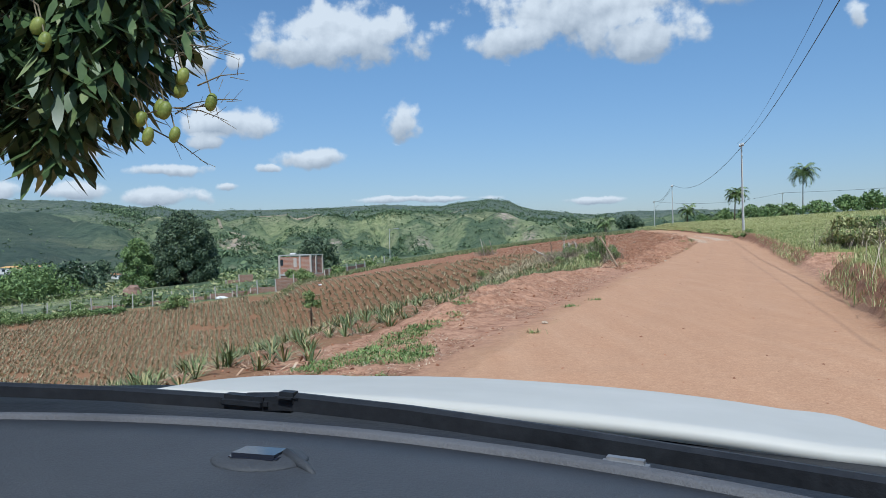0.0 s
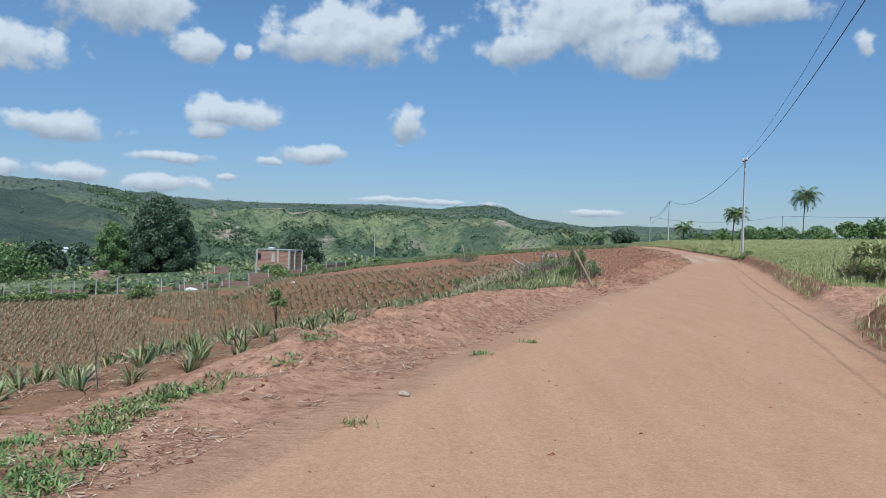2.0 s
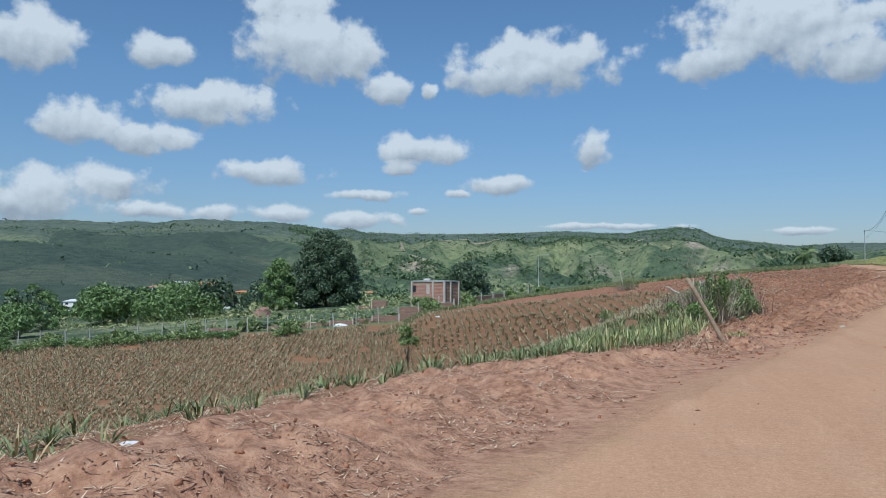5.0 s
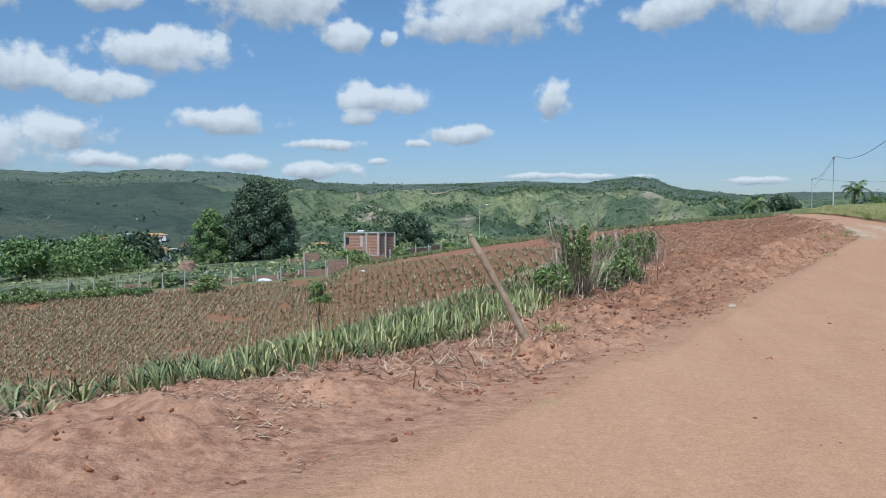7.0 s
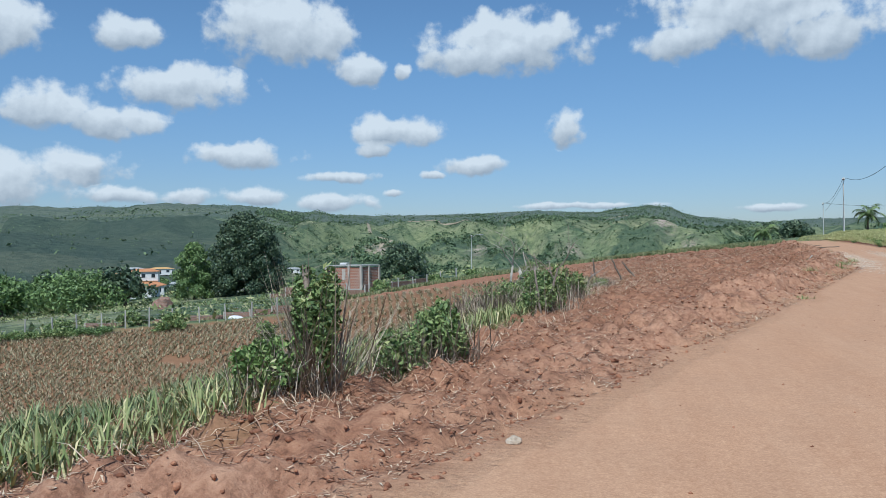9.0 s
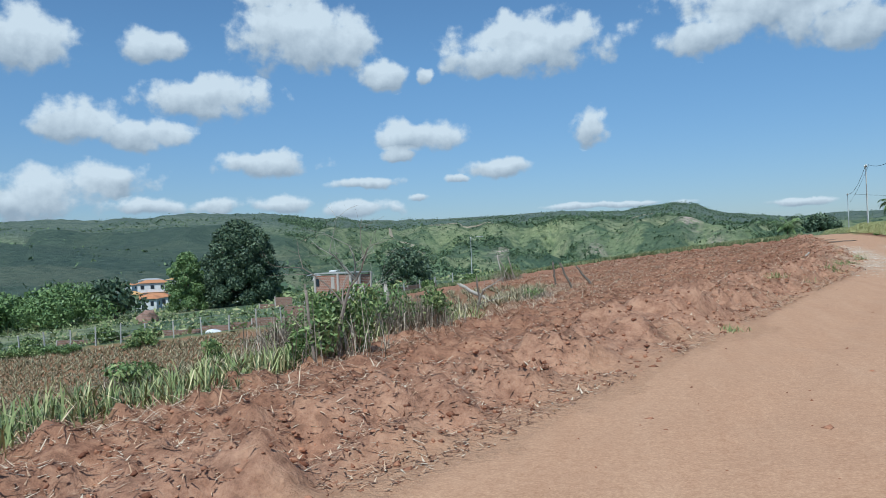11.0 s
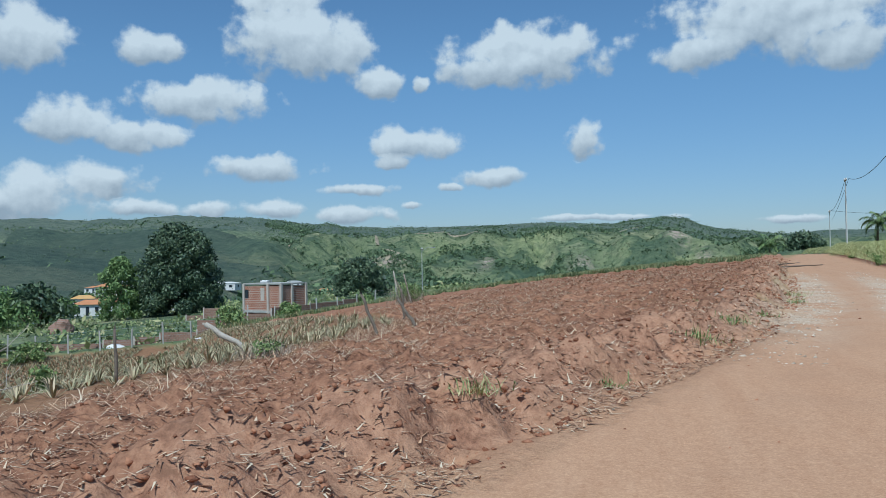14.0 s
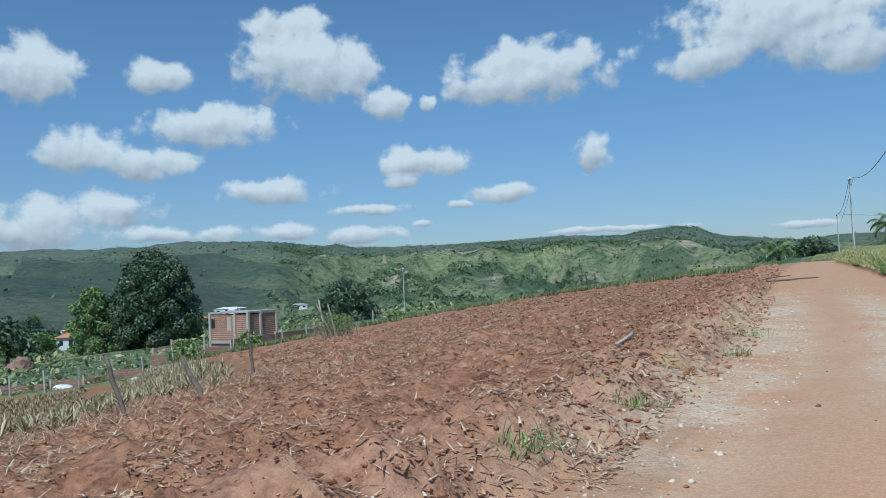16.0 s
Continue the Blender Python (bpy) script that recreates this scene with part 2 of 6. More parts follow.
def land(x, y, detail=False):
    x, y = np.asarray(x, float), np.asarray(y, float)
    s, d = to_sd(x, y)
    base = road_height(s)
    left, right = d - road_left(s), road_right(s) - d
    k = np.interp(s, [0, 90, 112, 136, 200], [0.075, 0.075, 0.062, 0.048, 0.03])
    e = np.maximum(left, 0)
    knee = 0.5 * (e - 18 + np.sqrt((e - 18) ** 2 + 36)) - 0.5 * (np.sqrt(18**2 + 36) - 18)
    fall = 0.07 * np.minimum(e, 50) + k * np.minimum(knee, 33) + 0.062 * np.maximum(e - 50, 0)
    er = np.maximum(right, 0)
    rise = bank_height(s) * smooth(0.0, np.interp(s, [60, 85], [0.55, 1.3]), er) + 0.035 * np.minimum(er, 90)
    z = base - fall + rise
    # spoil heaped along the verge
    heap = smooth(0.5, 1.5, left) * (1 - smooth(-0.9, 0.5, d - field_edge(s))) * (1 - smooth(24, 33, s)) * smooth(6, 15, s)
    z = z + 0.36 * heap * (0.75 + 0.5 * fbm(s / 3, d / 2, 3, 41))
    z = z + 0.28 * smooth(0.1, 0.7, left) * (1 - smooth(1.2, 2.6, left)) * smooth(36, 50, s) * (1 - smooth(112, 125, s)) * (0.8 + 0.7 * fbm(s / 2.5, d / 2.5, 3, 43))
    z = np.maximum(field_fall(x, y, s, d, z), -24)
    far, r = hills(x, y)
    w = smooth(210, 380, r)
    z = z * (1 - w) + far * w
    if detail:
        on_road = (left < 0) & (right < 0)
        wild = smooth(-0.3, 0.5, left)
        soil = inside(s + 0.6 * fbm(s / 2, d / 2, 2, 51), d + 0.8 * fbm(s / 2, d / 2, 2, 52), PLOUGHED)
        near = 1 - smooth(110, 170, r)
        clods = 0.28 - np.abs(fbm(s / 0.62, d / 0.95, 4, 61)) * 1.3 + 0.6 * np.maximum(fbm(s / 0.3, d / 0.4, 3, 63), -0.1)
        ridges = np.sin((d * 0.86 + s * 0.5 + 0.5 * fbm(s / 4, d / 4, 2, 62)) * 2 * np.pi / 0.95)
        z = z + near * np.where(soil, 0.26 * clods + 0.09 * ridges + 0.07 * fbm(s / 0.22, d / 0.16, 2, 68), 0) * wild
        z = z + near * (heap * 0.20 + 0.1 * smooth(0.1, 0.6, left) * (1 - smooth(1.6, 3.0, left)) * smooth(34, 40, s) * (1 - smooth(100, 115, s))) * clods
        z = z + near * np.where(~soil & (left > 1.0), 0.07 * fbm(s / 0.5, d / 0.5, 3, 64), 0) + near * np.where(right > 0.1, 0.14 * fbm(s / 0.7, d / 0.7, 3, 65), 0) * smooth(0, 0.6, right)
        ruts = np.exp(-(((d - 0.5 * (road_left(s) + road_right(s)) - 0.75 + 0.25 * fbm(s / 9, s * 0, 2, 66)) / 0.2) ** 2)) + np.exp(-(((d - 0.5 * (road_left(s) + road_right(s)) + 0.85 + 0.25 * fbm(s / 9, s * 0, 2, 66)) / 0.2) ** 2))
        z = z + near * np.where(on_road, -0.03 * ruts + 0.025 * fbm(s / 0.9, d / 0.9, 4, 67), 0)
    return z


def ground_z(x, y):
    return float(land(np.array([x]), np.array([y]), True)[0])

# ---- materials ----
def material(name, dark, light, scale=3.0, rough=0.8, bump=0.3, fine=8.0, metal=0.0, random_by="", spread=0.25, detail=5.0, gloss=0.3, third=None):
    """Two tones mixed by coarse and fine grain, with relief; random_by 'island' or 'object' varies the pieces."""
    m = bpy.data.materials.new(name)
    m.use_nodes = True
    nt = m.node_tree
    shader = nt.nodes["Principled BSDF"]
    spot = nt.nodes.new("ShaderNodeTexCoord").outputs["Object"]
    grain = []
    for k in (scale, scale * fine):
        n = nt.nodes.new("ShaderNodeTexNoise")
        n.inputs["Scale"].default_value, n.inputs["Detail"].default_value, n.inputs["Roughness"].default_value = k, detail, 0.6
        nt.links.new(spot, n.inputs["Vector"])
        grain.append(n.outputs["Fac"])
    mix = nt.nodes.new("ShaderNodeMath")
    mix.operation = "MULTIPLY_ADD"
    nt.links.new(grain[0], mix.inputs[0])
    mix.inputs[1].default_value = 0.6
    half = nt.nodes.new("ShaderNodeMath")
    half.operation = "MULTIPLY"
    nt.links.new(grain[1], half.inputs[0])
    half.inputs[1].default_value = 0.4
    nt.links.new(half.outputs[0], mix.inputs[2])
    value = mix.outputs[0]
    if random_by:
        if random_by == "island":
            rnd = nt.nodes.new("ShaderNodeNewGeometry").outputs["Random Per Island"]
        else:
            rnd = nt.nodes.new("ShaderNodeObjectInfo").outputs["Random"]
        shift = nt.nodes.new("ShaderNodeMath")
        shift.operation = "MULTIPLY_ADD"
        nt.links.new(rnd, shift.inputs[0])
        shift.inputs[1].default_value = 2 * spread
        nt.links.new(value, shift.inputs[2])
        low = nt.nodes.new("ShaderNodeMath")
        low.operation = "SUBTRACT"
        nt.links.new(shift.outputs[0], low.inputs[0])
        low.inputs[1].default_value = spread
        value = low.outputs[0]
    ramp = nt.nodes.new("ShaderNodeValToRGB")
    ramp.color_ramp.elements[0].position, ramp.color_ramp.elements[0].color = 0.3, (*dark, 1)
    ramp.color_ramp.elements[1].position, ramp.color_ramp.elements[1].color = 0.7, (*light, 1)
    if third:
        e = ramp.color_ramp.elements.new(0.85)
        e.color = (*third, 1)
    nt.links.new(value, ramp.inputs[0])
    nt.links.new(ramp.outputs[0], shader.inputs["Base Color"])
    shader.inputs["Roughness"].default_value, shader.inputs["Metallic"].default_value = rough, metal
    shader.inputs["Specular IOR Level"].default_value = gloss
    if bump:
        b = nt.nodes.new("ShaderNodeBump")
        b.inputs["Strength"].default_value, b.inputs["Distance"].default_value = bump, 0.02
        nt.links.new(grain[1], b.inputs["Height"])
        nt.links.new(b.outputs[0], shader.inputs["Normal"])
    return m


def leafy(name, dark, light, rough=0.55, spread=0.3, third=None, scale=1.5):
    return material(name, dark, light, scale=scale, rough=rough, bump=0.0, random_by="island", spread=spread, detail=2.0, gloss=0.35, third=third)


MAT_POLE = material("pale_pole_concrete", (0.56, 0.55, 0.51), (0.74, 0.72, 0.68), 2.0, 0.85, 0.3)
MAT_FENCE = material("grey_fence_concrete", (0.36, 0.34, 0.30), (0.56, 0.53, 0.48), 2.0, 0.9, 0.3)
MAT_CONCRETE = material("concrete", (0.32, 0.31, 0.28), (0.52, 0.50, 0.46), 2.0, 0.9, 0.4)
MAT_WOOD = material("weathered_wood", (0.16, 0.12, 0.09), (0.40, 0.33, 0.26), 6.0, 0.9, 0.6)
MAT_PALE_WOOD = material("bleached_wood", (0.34, 0.29, 0.23), (0.60, 0.54, 0.46), 7.0, 0.9, 0.6)
MAT_DARK_WOOD = material("dark_wood", (0.09, 0.07, 0.055), (0.25, 0.20, 0.155), 7.0, 0.9, 0.6)
MAT_BARK = material("bark", (0.07, 0.055, 0.04), (0.2, 0.16, 0.12), 4.0, 0.95, 0.8)
MAT_PLASTER = material("whitewash", (0.62, 0.60, 0.56), (0.82, 0.80, 0.76), 1.2, 0.85, 0.2)
MAT_ROOF = material("clay_tile", (0.42, 0.16, 0.07), (0.66, 0.33, 0.16), 2.5, 0.85, 0.4)
MAT_GREY_ROOF = material("fibre_cement", (0.3, 0.3, 0.29), (0.5, 0.5, 0.48), 2.5, 0.85, 0.4)
MAT_OCHRE = material("ochre_render", (0.55, 0.30, 0.10), (0.72, 0.45, 0.2), 1.2, 0.85, 0.2)
MAT_COLUMN = material("rough_cast_column", (0.42, 0.36, 0.30), (0.60, 0.53, 0.46), 2.0, 0.9, 0.4)
MAT_OLD_POST = material("split_brown_wood", (0.24, 0.16, 0.10), (0.52, 0.40, 0.28), 9.0, 0.9, 0.9)
MAT_TRACK = material("pale_track_earth", (0.26, 0.21, 0.14), (0.46, 0.38, 0.27), 0.15, 0.95, 0.3)
MAT_GLASS_DARK = material("dark_window", (0.02, 0.025, 0.03), (0.05, 0.06, 0.07), 1.0, 0.15, 0.0)
MAT_WIRE = material("cable", (0.02, 0.02, 0.022), (0.05, 0.05, 0.055), 2.0, 0.6, 0.0)
MAT_STEEL = material("galvanised_steel", (0.3, 0.31, 0.32), (0.5, 0.5, 0.5), 8.0, 0.45, 0.1, metal=0.7)
MAT_STONE = material("pale_stone", (0.36, 0.27, 0.19), (0.64, 0.53, 0.40), 5.0, 0.9, 0.5)
MAT_GRAVEL = material("pale_gravel", (0.42, 0.31, 0.22), (0.74, 0.63, 0.50), 9.0, 0.9, 0.3, random_by="island", spread=0.3)
MAT_CLOD = material("red_clod", (0.20, 0.080, 0.044), (0.48, 0.23, 0.13), 6.0, 0.95, 0.6, random_by="island", spread=0.25)
MAT_STRAW = leafy("dry_straw", (0.230, 0.110, 0.062), (0.640, 0.420, 0.260), 0.8, 0.45, third=(0.68, 0.56, 0.40))
MAT_GRASS = leafy("tall_grass", (0.190, 0.235, 0.080), (0.430, 0.430, 0.185), 0.7, 0.35, third=(0.688, 0.587, 0.325))
MAT_GRASS_DRY = leafy("seeding_grass", (0.300, 0.320, 0.120), (0.540, 0.510, 0.240), 0.75, 0.3, third=(0.66, 0.58, 0.34))
MAT_GREEN = leafy("fresh_grass", (0.110, 0.180, 0.050), (0.260, 0.360, 0.110), 0.6, 0.35, third=(0.42, 0.44, 0.20))
MAT_PINE = leafy("pineapple_leaf", (0.084, 0.119, 0.042), (0.280, 0.322, 0.140), 0.5, 0.35, third=(0.504, 0.378, 0.196))
MAT_PINE_FAR = leafy("young_pineapple_leaf", (0.215, 0.192, 0.105), (0.490, 0.432, 0.258), 0.6, 0.42, third=(0.58, 0.45, 0.29))
MAT_BUSH = leafy("bush_leaf", (0.085, 0.140, 0.042), (0.280, 0.360, 0.125), 0.55, 0.36, third=(0.44, 0.46, 0.19))
MAT_BRUSH = leafy("dead_brush", (0.182, 0.140, 0.105), (0.476, 0.392, 0.294), 0.85, 0.35)
MAT_MANGO = leafy("mango_leaf", (0.034, 0.062, 0.024), (0.100, 0.150, 0.056), 0.36, 0.34, third=(0.230, 0.270, 0.120))
MAT_DARK_TREE = leafy("dense_leaf", (0.040, 0.070, 0.042), (0.150, 0.200, 0.105), 0.5, 0.34)
MAT_MID_TREE = leafy("light_leaf", (0.085, 0.145, 0.048), (0.230, 0.320, 0.110), 0.55, 0.3)
MAT_HILL_TREE = leafy("scrub", (0.070, 0.112, 0.060), (0.165, 0.225, 0.105), 0.7, 0.3)
MAT_MEADOW = leafy("rough_meadow", (0.110, 0.155, 0.060), (0.340, 0.380, 0.155), 0.7, 0.4, third=(0.42, 0.38, 0.20))
MAT_PALM = leafy("palm_frond", (0.085, 0.140, 0.045), (0.280, 0.350, 0.130), 0.5, 0.3)
MAT_FRUIT = material("green_mango", (0.12, 0.16, 0.03), (0.30, 0.33, 0.08), 9.0, 0.45, 0.1)
MAT_TWIG = material("twig", (0.10, 0.08, 0.05), (0.30, 0.26, 0.16), 9.0, 0.8, 0.2)
MAT_PAPER = material("litter", (0.7, 0.68, 0.66), (0.85, 0.84, 0.82), 9.0, 0.7, 0.2)


def brick_material(name="hollow_brick", dark=(0.33, 0.120, 0.068), light=(0.50, 0.215, 0.130), mortar=(0.50, 0.42, 0.35)):
    m = material(name, dark, light, 1.1, 0.9, 0.5)
    nt = m.node_tree
    shader = nt.nodes["Principled BSDF"]
    ramp = next(n for n in nt.nodes if n.type == "VALTORGB")
    spot = nt.nodes.new("ShaderNodeTexCoord").outputs["Object"]
    ax = nt.nodes.new("ShaderNodeSeparateXYZ")
    nt.links.new(spot, ax.inputs[0])
    run = nt.nodes.new("ShaderNodeMath")
    run.operation = "ADD"
    nt.links.new(ax.outputs[0], run.inputs[0])
    nt.links.new(ax.outputs[1], run.inputs[1])
    flat_xy = nt.nodes.new("ShaderNodeCombineXYZ")
    nt.links.new(run.outputs[0], flat_xy.inputs[0])
    nt.links.new(ax.outputs[2], flat_xy.inputs[1])
    bricks = nt.nodes.new("ShaderNodeTexBrick")
    bricks.inputs["Scale"].default_value = 1.0
    bricks.inputs["Brick Width"].default_value, bricks.inputs["Row Height"].default_value, bricks.inputs["Mortar Size"].default_value = 0.34, 0.21, 0.022
    bricks.inputs["Mortar"].default_value = (*mortar, 1)
    nt.links.new(flat_xy.outputs[0], bricks.inputs["Vector"])
    tint = nt.nodes.new("ShaderNodeMix")
    tint.data_type, tint.blend_type = "RGBA", "MULTIPLY"
    tint.inputs["Factor"].default_value = 1
    bricks.inputs["Color1"].default_value, bricks.inputs["Color2"].default_value = (1, 1, 1, 1), (0.72, 0.7, 0.7, 1)
    stay = nt.nodes.new("ShaderNodeMix")
    stay.data_type = "RGBA"
    nt.links.new(ramp.outputs[0], tint.inputs["A"])
    nt.links.new(bricks.outputs["Color"], tint.inputs["B"])
    nt.links.new(bricks.outputs["Fac"], stay.inputs["Factor"])
    nt.links.new(tint.outputs["Result"], stay.inputs["A"])
    stay.inputs["B"].default_value = (*mortar, 1)
    nt.links.new(stay.outputs["Result"], shader.inputs["Base Color"])
    return m


MAT_BRICK = brick_material()
MAT_OLD_BRICK = brick_material("weathered_brick", (0.24, 0.13, 0.09), (0.38, 0.22, 0.16), (0.30, 0.23, 0.18))


def ground_material():
    """Packed road, pale gravel, ploughed soil, field soil, grass and hill pasture, told apart by the mesh's zone layers."""
    m = bpy.data.materials.new("red_earth_and_pasture")
    m.use_nodes = True
    nt = m.node_tree
    shader = nt.nodes["Principled BSDF"]
    spot = nt.nodes.new("ShaderNodeTexCoord").outputs["Object"]

    def noise_at(scale, detail=6.0, rough=0.6, stretch=None):
        n = nt.nodes.new("ShaderNodeTexNoise")
        n.inputs["Scale"].default_value, n.inputs["Detail"].default_value, n.inputs["Roughness"].default_value = scale, detail, rough
        src = spot
        if stretch:
            mp = nt.nodes.new("ShaderNodeMapping")
            mp.inputs["Rotation"].default_value, mp.inputs["Scale"].default_value = (0, 0, TURN), stretch
            nt.links.new(spot, mp.inputs["Vector"])
            src = mp.outputs[0]
        nt.links.new(src, n.inputs["Vector"])
        return n.outputs["Fac"]

    def ramp(value, *stops):
        r = nt.nodes.new("ShaderNodeValToRGB")
        while len(r.color_ramp.elements) < len(stops):
            r.color_ramp.elements.new(0.5)
        for e, (pos, colour) in zip(r.color_ramp.elements, stops):
            e.position, e.color = pos, (*colour, 1)
        nt.links.new(value, r.inputs[0])
        return r.outputs[0]

    def blend(a, b, fac, mode="MIX"):
        n = nt.nodes.new("ShaderNodeMix")
        n.data_type, n.blend_type = "RGBA", mode
        for key, v in (("A", a), ("B", b), ("Factor", fac)):
            if isinstance(v, (int, float)):
                n.inputs[key].default_value = v
            elif isinstance(v, tuple):
                n.inputs[key].default_value = (*v, 1)
            else:
                nt.links.new(v, n.inputs[key])
        return n.outputs["Result"]

    def zone(name):
        n = nt.nodes.new("ShaderNodeAttribute")
        n.attribute_name = name
        return n.outputs["Fac"]

    def calc(op, a, b):
        n = nt.nodes.new("ShaderNodeMath")
        n.operation, n.use_clamp = op, True
        for k, v in enumerate((a, b)):
            if isinstance(v, (int, float)):
                n.inputs[k].default_value = v
            else:
                nt.links.new(v, n.inputs[k])
        return n.outputs[0]

    coarse, mid, fine = noise_at(0.35), noise_at(2.2), noise_at(16.0, 8.0, 0.7)
    streak = noise_at(1.4, 6.0, 0.65, (2.2, 0.22, 1.0))
    road = ramp(streak, (0.3, (0.50, 0.275, 0.150)), (0.55, (0.58, 0.345, 0.200)), (0.78, (0.66, 0.42, 0.26)))
    road = blend(road, ramp(fine, (0.35, (0.40, 0.205, 0.11)), (0.7, (0.66, 0.395, 0.235))), 0.5)
    grit = noise_at(55.0, 4.0, 0.8)
    road = blend(road, ramp(grit, (0.36, (0.24, 0.115, 0.07)), (0.5, (0.45, 0.26, 0.16)), (0.68, (0.74, 0.49, 0.31))), 0.35)
    gravel = ramp(noise_at(22.0, 4.0, 0.8), (0.35, (0.40, 0.26, 0.165)), (0.52, (0.60, 0.465, 0.335)), (0.7, (0.74, 0.63, 0.48)))
    spoil = ramp(mid, (0.3, (0.40, 0.195, 0.112)), (0.55, (0.55, 0.295, 0.175)), (0.75, (0.66, 0.39, 0.245)))
    crumb_shade = noise_at(5.5, 8.0, 0.78)
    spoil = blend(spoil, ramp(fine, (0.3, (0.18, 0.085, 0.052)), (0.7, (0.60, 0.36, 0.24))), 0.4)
    # dark stop paints shade between the clods, along with dark crumbs
    spoil = blend(spoil, ramp(crumb_shade, (0.40, (0.13, 0.06, 0.038)), (0.48, (0.40, 0.215, 0.135)), (0.60, (0.68, 0.42, 0.27))), 0.45)
    soil = ramp(mid, (0.3, (0.255, 0.115, 0.066)), (0.55, (0.385, 0.188, 0.108)), (0.75, (0.50, 0.268, 0.165)))
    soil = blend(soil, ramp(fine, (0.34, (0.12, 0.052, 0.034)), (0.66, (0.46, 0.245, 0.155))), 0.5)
    # dark streaks and spots: clod shadows put into the colour, besides darker soil
    drag_shade = noise_at(1.5, 8.0, 0.75, (0.6, 2.8, 1.0))
    soil = blend(soil, ramp(drag_shade, (0.38, (0.09, 0.042, 0.026)), (0.5, (0.30, 0.145, 0.085)), (0.62, (0.58, 0.345, 0.205))), 0.5)
    soil = blend(soil, ramp(crumb_shade, (0.40, (0.08, 0.038, 0.025)), (0.47, (0.31, 0.15, 0.088)), (0.60, (0.55, 0.30, 0.175))), 0.45)
    field = ramp(mid, (0.3, (0.170, 0.090, 0.048)), (0.6, (0.270, 0.145, 0.078)), (0.8, (0.350, 0.195, 0.108)))
    field = blend(field, ramp(fine, (0.3, (0.150, 0.085, 0.045)), (0.7, (0.430, 0.240, 0.135))), 0.5)
    grass = ramp(mid, (0.3, (0.130, 0.169, 0.046)), (0.55, (0.247, 0.247, 0.085)), (0.75, (0.403, 0.325, 0.156)))
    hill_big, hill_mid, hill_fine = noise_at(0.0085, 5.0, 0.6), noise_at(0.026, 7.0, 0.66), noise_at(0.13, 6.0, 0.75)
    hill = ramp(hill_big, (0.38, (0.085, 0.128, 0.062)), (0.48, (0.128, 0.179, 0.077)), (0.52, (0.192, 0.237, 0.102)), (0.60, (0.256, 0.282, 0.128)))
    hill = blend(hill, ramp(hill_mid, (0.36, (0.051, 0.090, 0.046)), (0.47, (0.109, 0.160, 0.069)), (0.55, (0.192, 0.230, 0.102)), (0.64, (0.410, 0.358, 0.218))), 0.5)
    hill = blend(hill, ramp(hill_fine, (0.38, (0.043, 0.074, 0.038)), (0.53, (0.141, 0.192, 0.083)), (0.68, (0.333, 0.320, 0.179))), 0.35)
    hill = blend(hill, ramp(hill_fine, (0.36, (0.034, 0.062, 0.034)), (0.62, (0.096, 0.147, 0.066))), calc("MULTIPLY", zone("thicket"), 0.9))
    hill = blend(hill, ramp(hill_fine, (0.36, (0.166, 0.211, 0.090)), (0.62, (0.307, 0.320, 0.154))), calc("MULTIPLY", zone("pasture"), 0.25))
    # darker green paints a cloud's shadow onto the left slopes
    hill = blend(hill, ramp(hill_mid, (0.35, (0.030, 0.052, 0.036)), (0.65, (0.055, 0.086, 0.052))), calc("MULTIPLY", zone("cloud_shade"), 0.85))
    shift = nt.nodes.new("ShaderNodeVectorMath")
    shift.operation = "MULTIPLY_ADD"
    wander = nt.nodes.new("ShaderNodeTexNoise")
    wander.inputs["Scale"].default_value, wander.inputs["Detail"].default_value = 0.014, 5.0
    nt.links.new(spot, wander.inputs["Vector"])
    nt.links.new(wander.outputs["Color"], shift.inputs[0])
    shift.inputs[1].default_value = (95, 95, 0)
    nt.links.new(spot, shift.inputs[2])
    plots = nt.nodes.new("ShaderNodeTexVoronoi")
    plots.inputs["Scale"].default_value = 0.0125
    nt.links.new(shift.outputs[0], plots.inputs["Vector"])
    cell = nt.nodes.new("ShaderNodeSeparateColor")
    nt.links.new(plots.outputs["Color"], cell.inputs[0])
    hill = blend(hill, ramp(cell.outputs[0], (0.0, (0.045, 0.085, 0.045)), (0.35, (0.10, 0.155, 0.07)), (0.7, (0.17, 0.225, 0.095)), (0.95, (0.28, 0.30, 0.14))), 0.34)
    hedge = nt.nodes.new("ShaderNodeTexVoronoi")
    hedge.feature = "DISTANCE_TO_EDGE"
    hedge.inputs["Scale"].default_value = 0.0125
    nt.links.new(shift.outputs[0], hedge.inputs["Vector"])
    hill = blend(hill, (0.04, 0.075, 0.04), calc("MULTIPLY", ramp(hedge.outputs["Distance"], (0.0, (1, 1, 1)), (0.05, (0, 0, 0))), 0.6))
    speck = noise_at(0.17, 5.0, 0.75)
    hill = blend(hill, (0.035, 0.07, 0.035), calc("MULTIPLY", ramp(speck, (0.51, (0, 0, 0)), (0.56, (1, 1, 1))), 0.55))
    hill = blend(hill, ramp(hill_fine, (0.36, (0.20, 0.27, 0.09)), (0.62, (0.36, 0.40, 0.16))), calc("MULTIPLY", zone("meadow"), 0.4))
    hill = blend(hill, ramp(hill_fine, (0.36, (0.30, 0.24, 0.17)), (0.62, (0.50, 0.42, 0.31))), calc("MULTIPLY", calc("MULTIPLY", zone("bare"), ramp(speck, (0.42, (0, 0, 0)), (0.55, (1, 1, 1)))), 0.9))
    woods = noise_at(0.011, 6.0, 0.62)
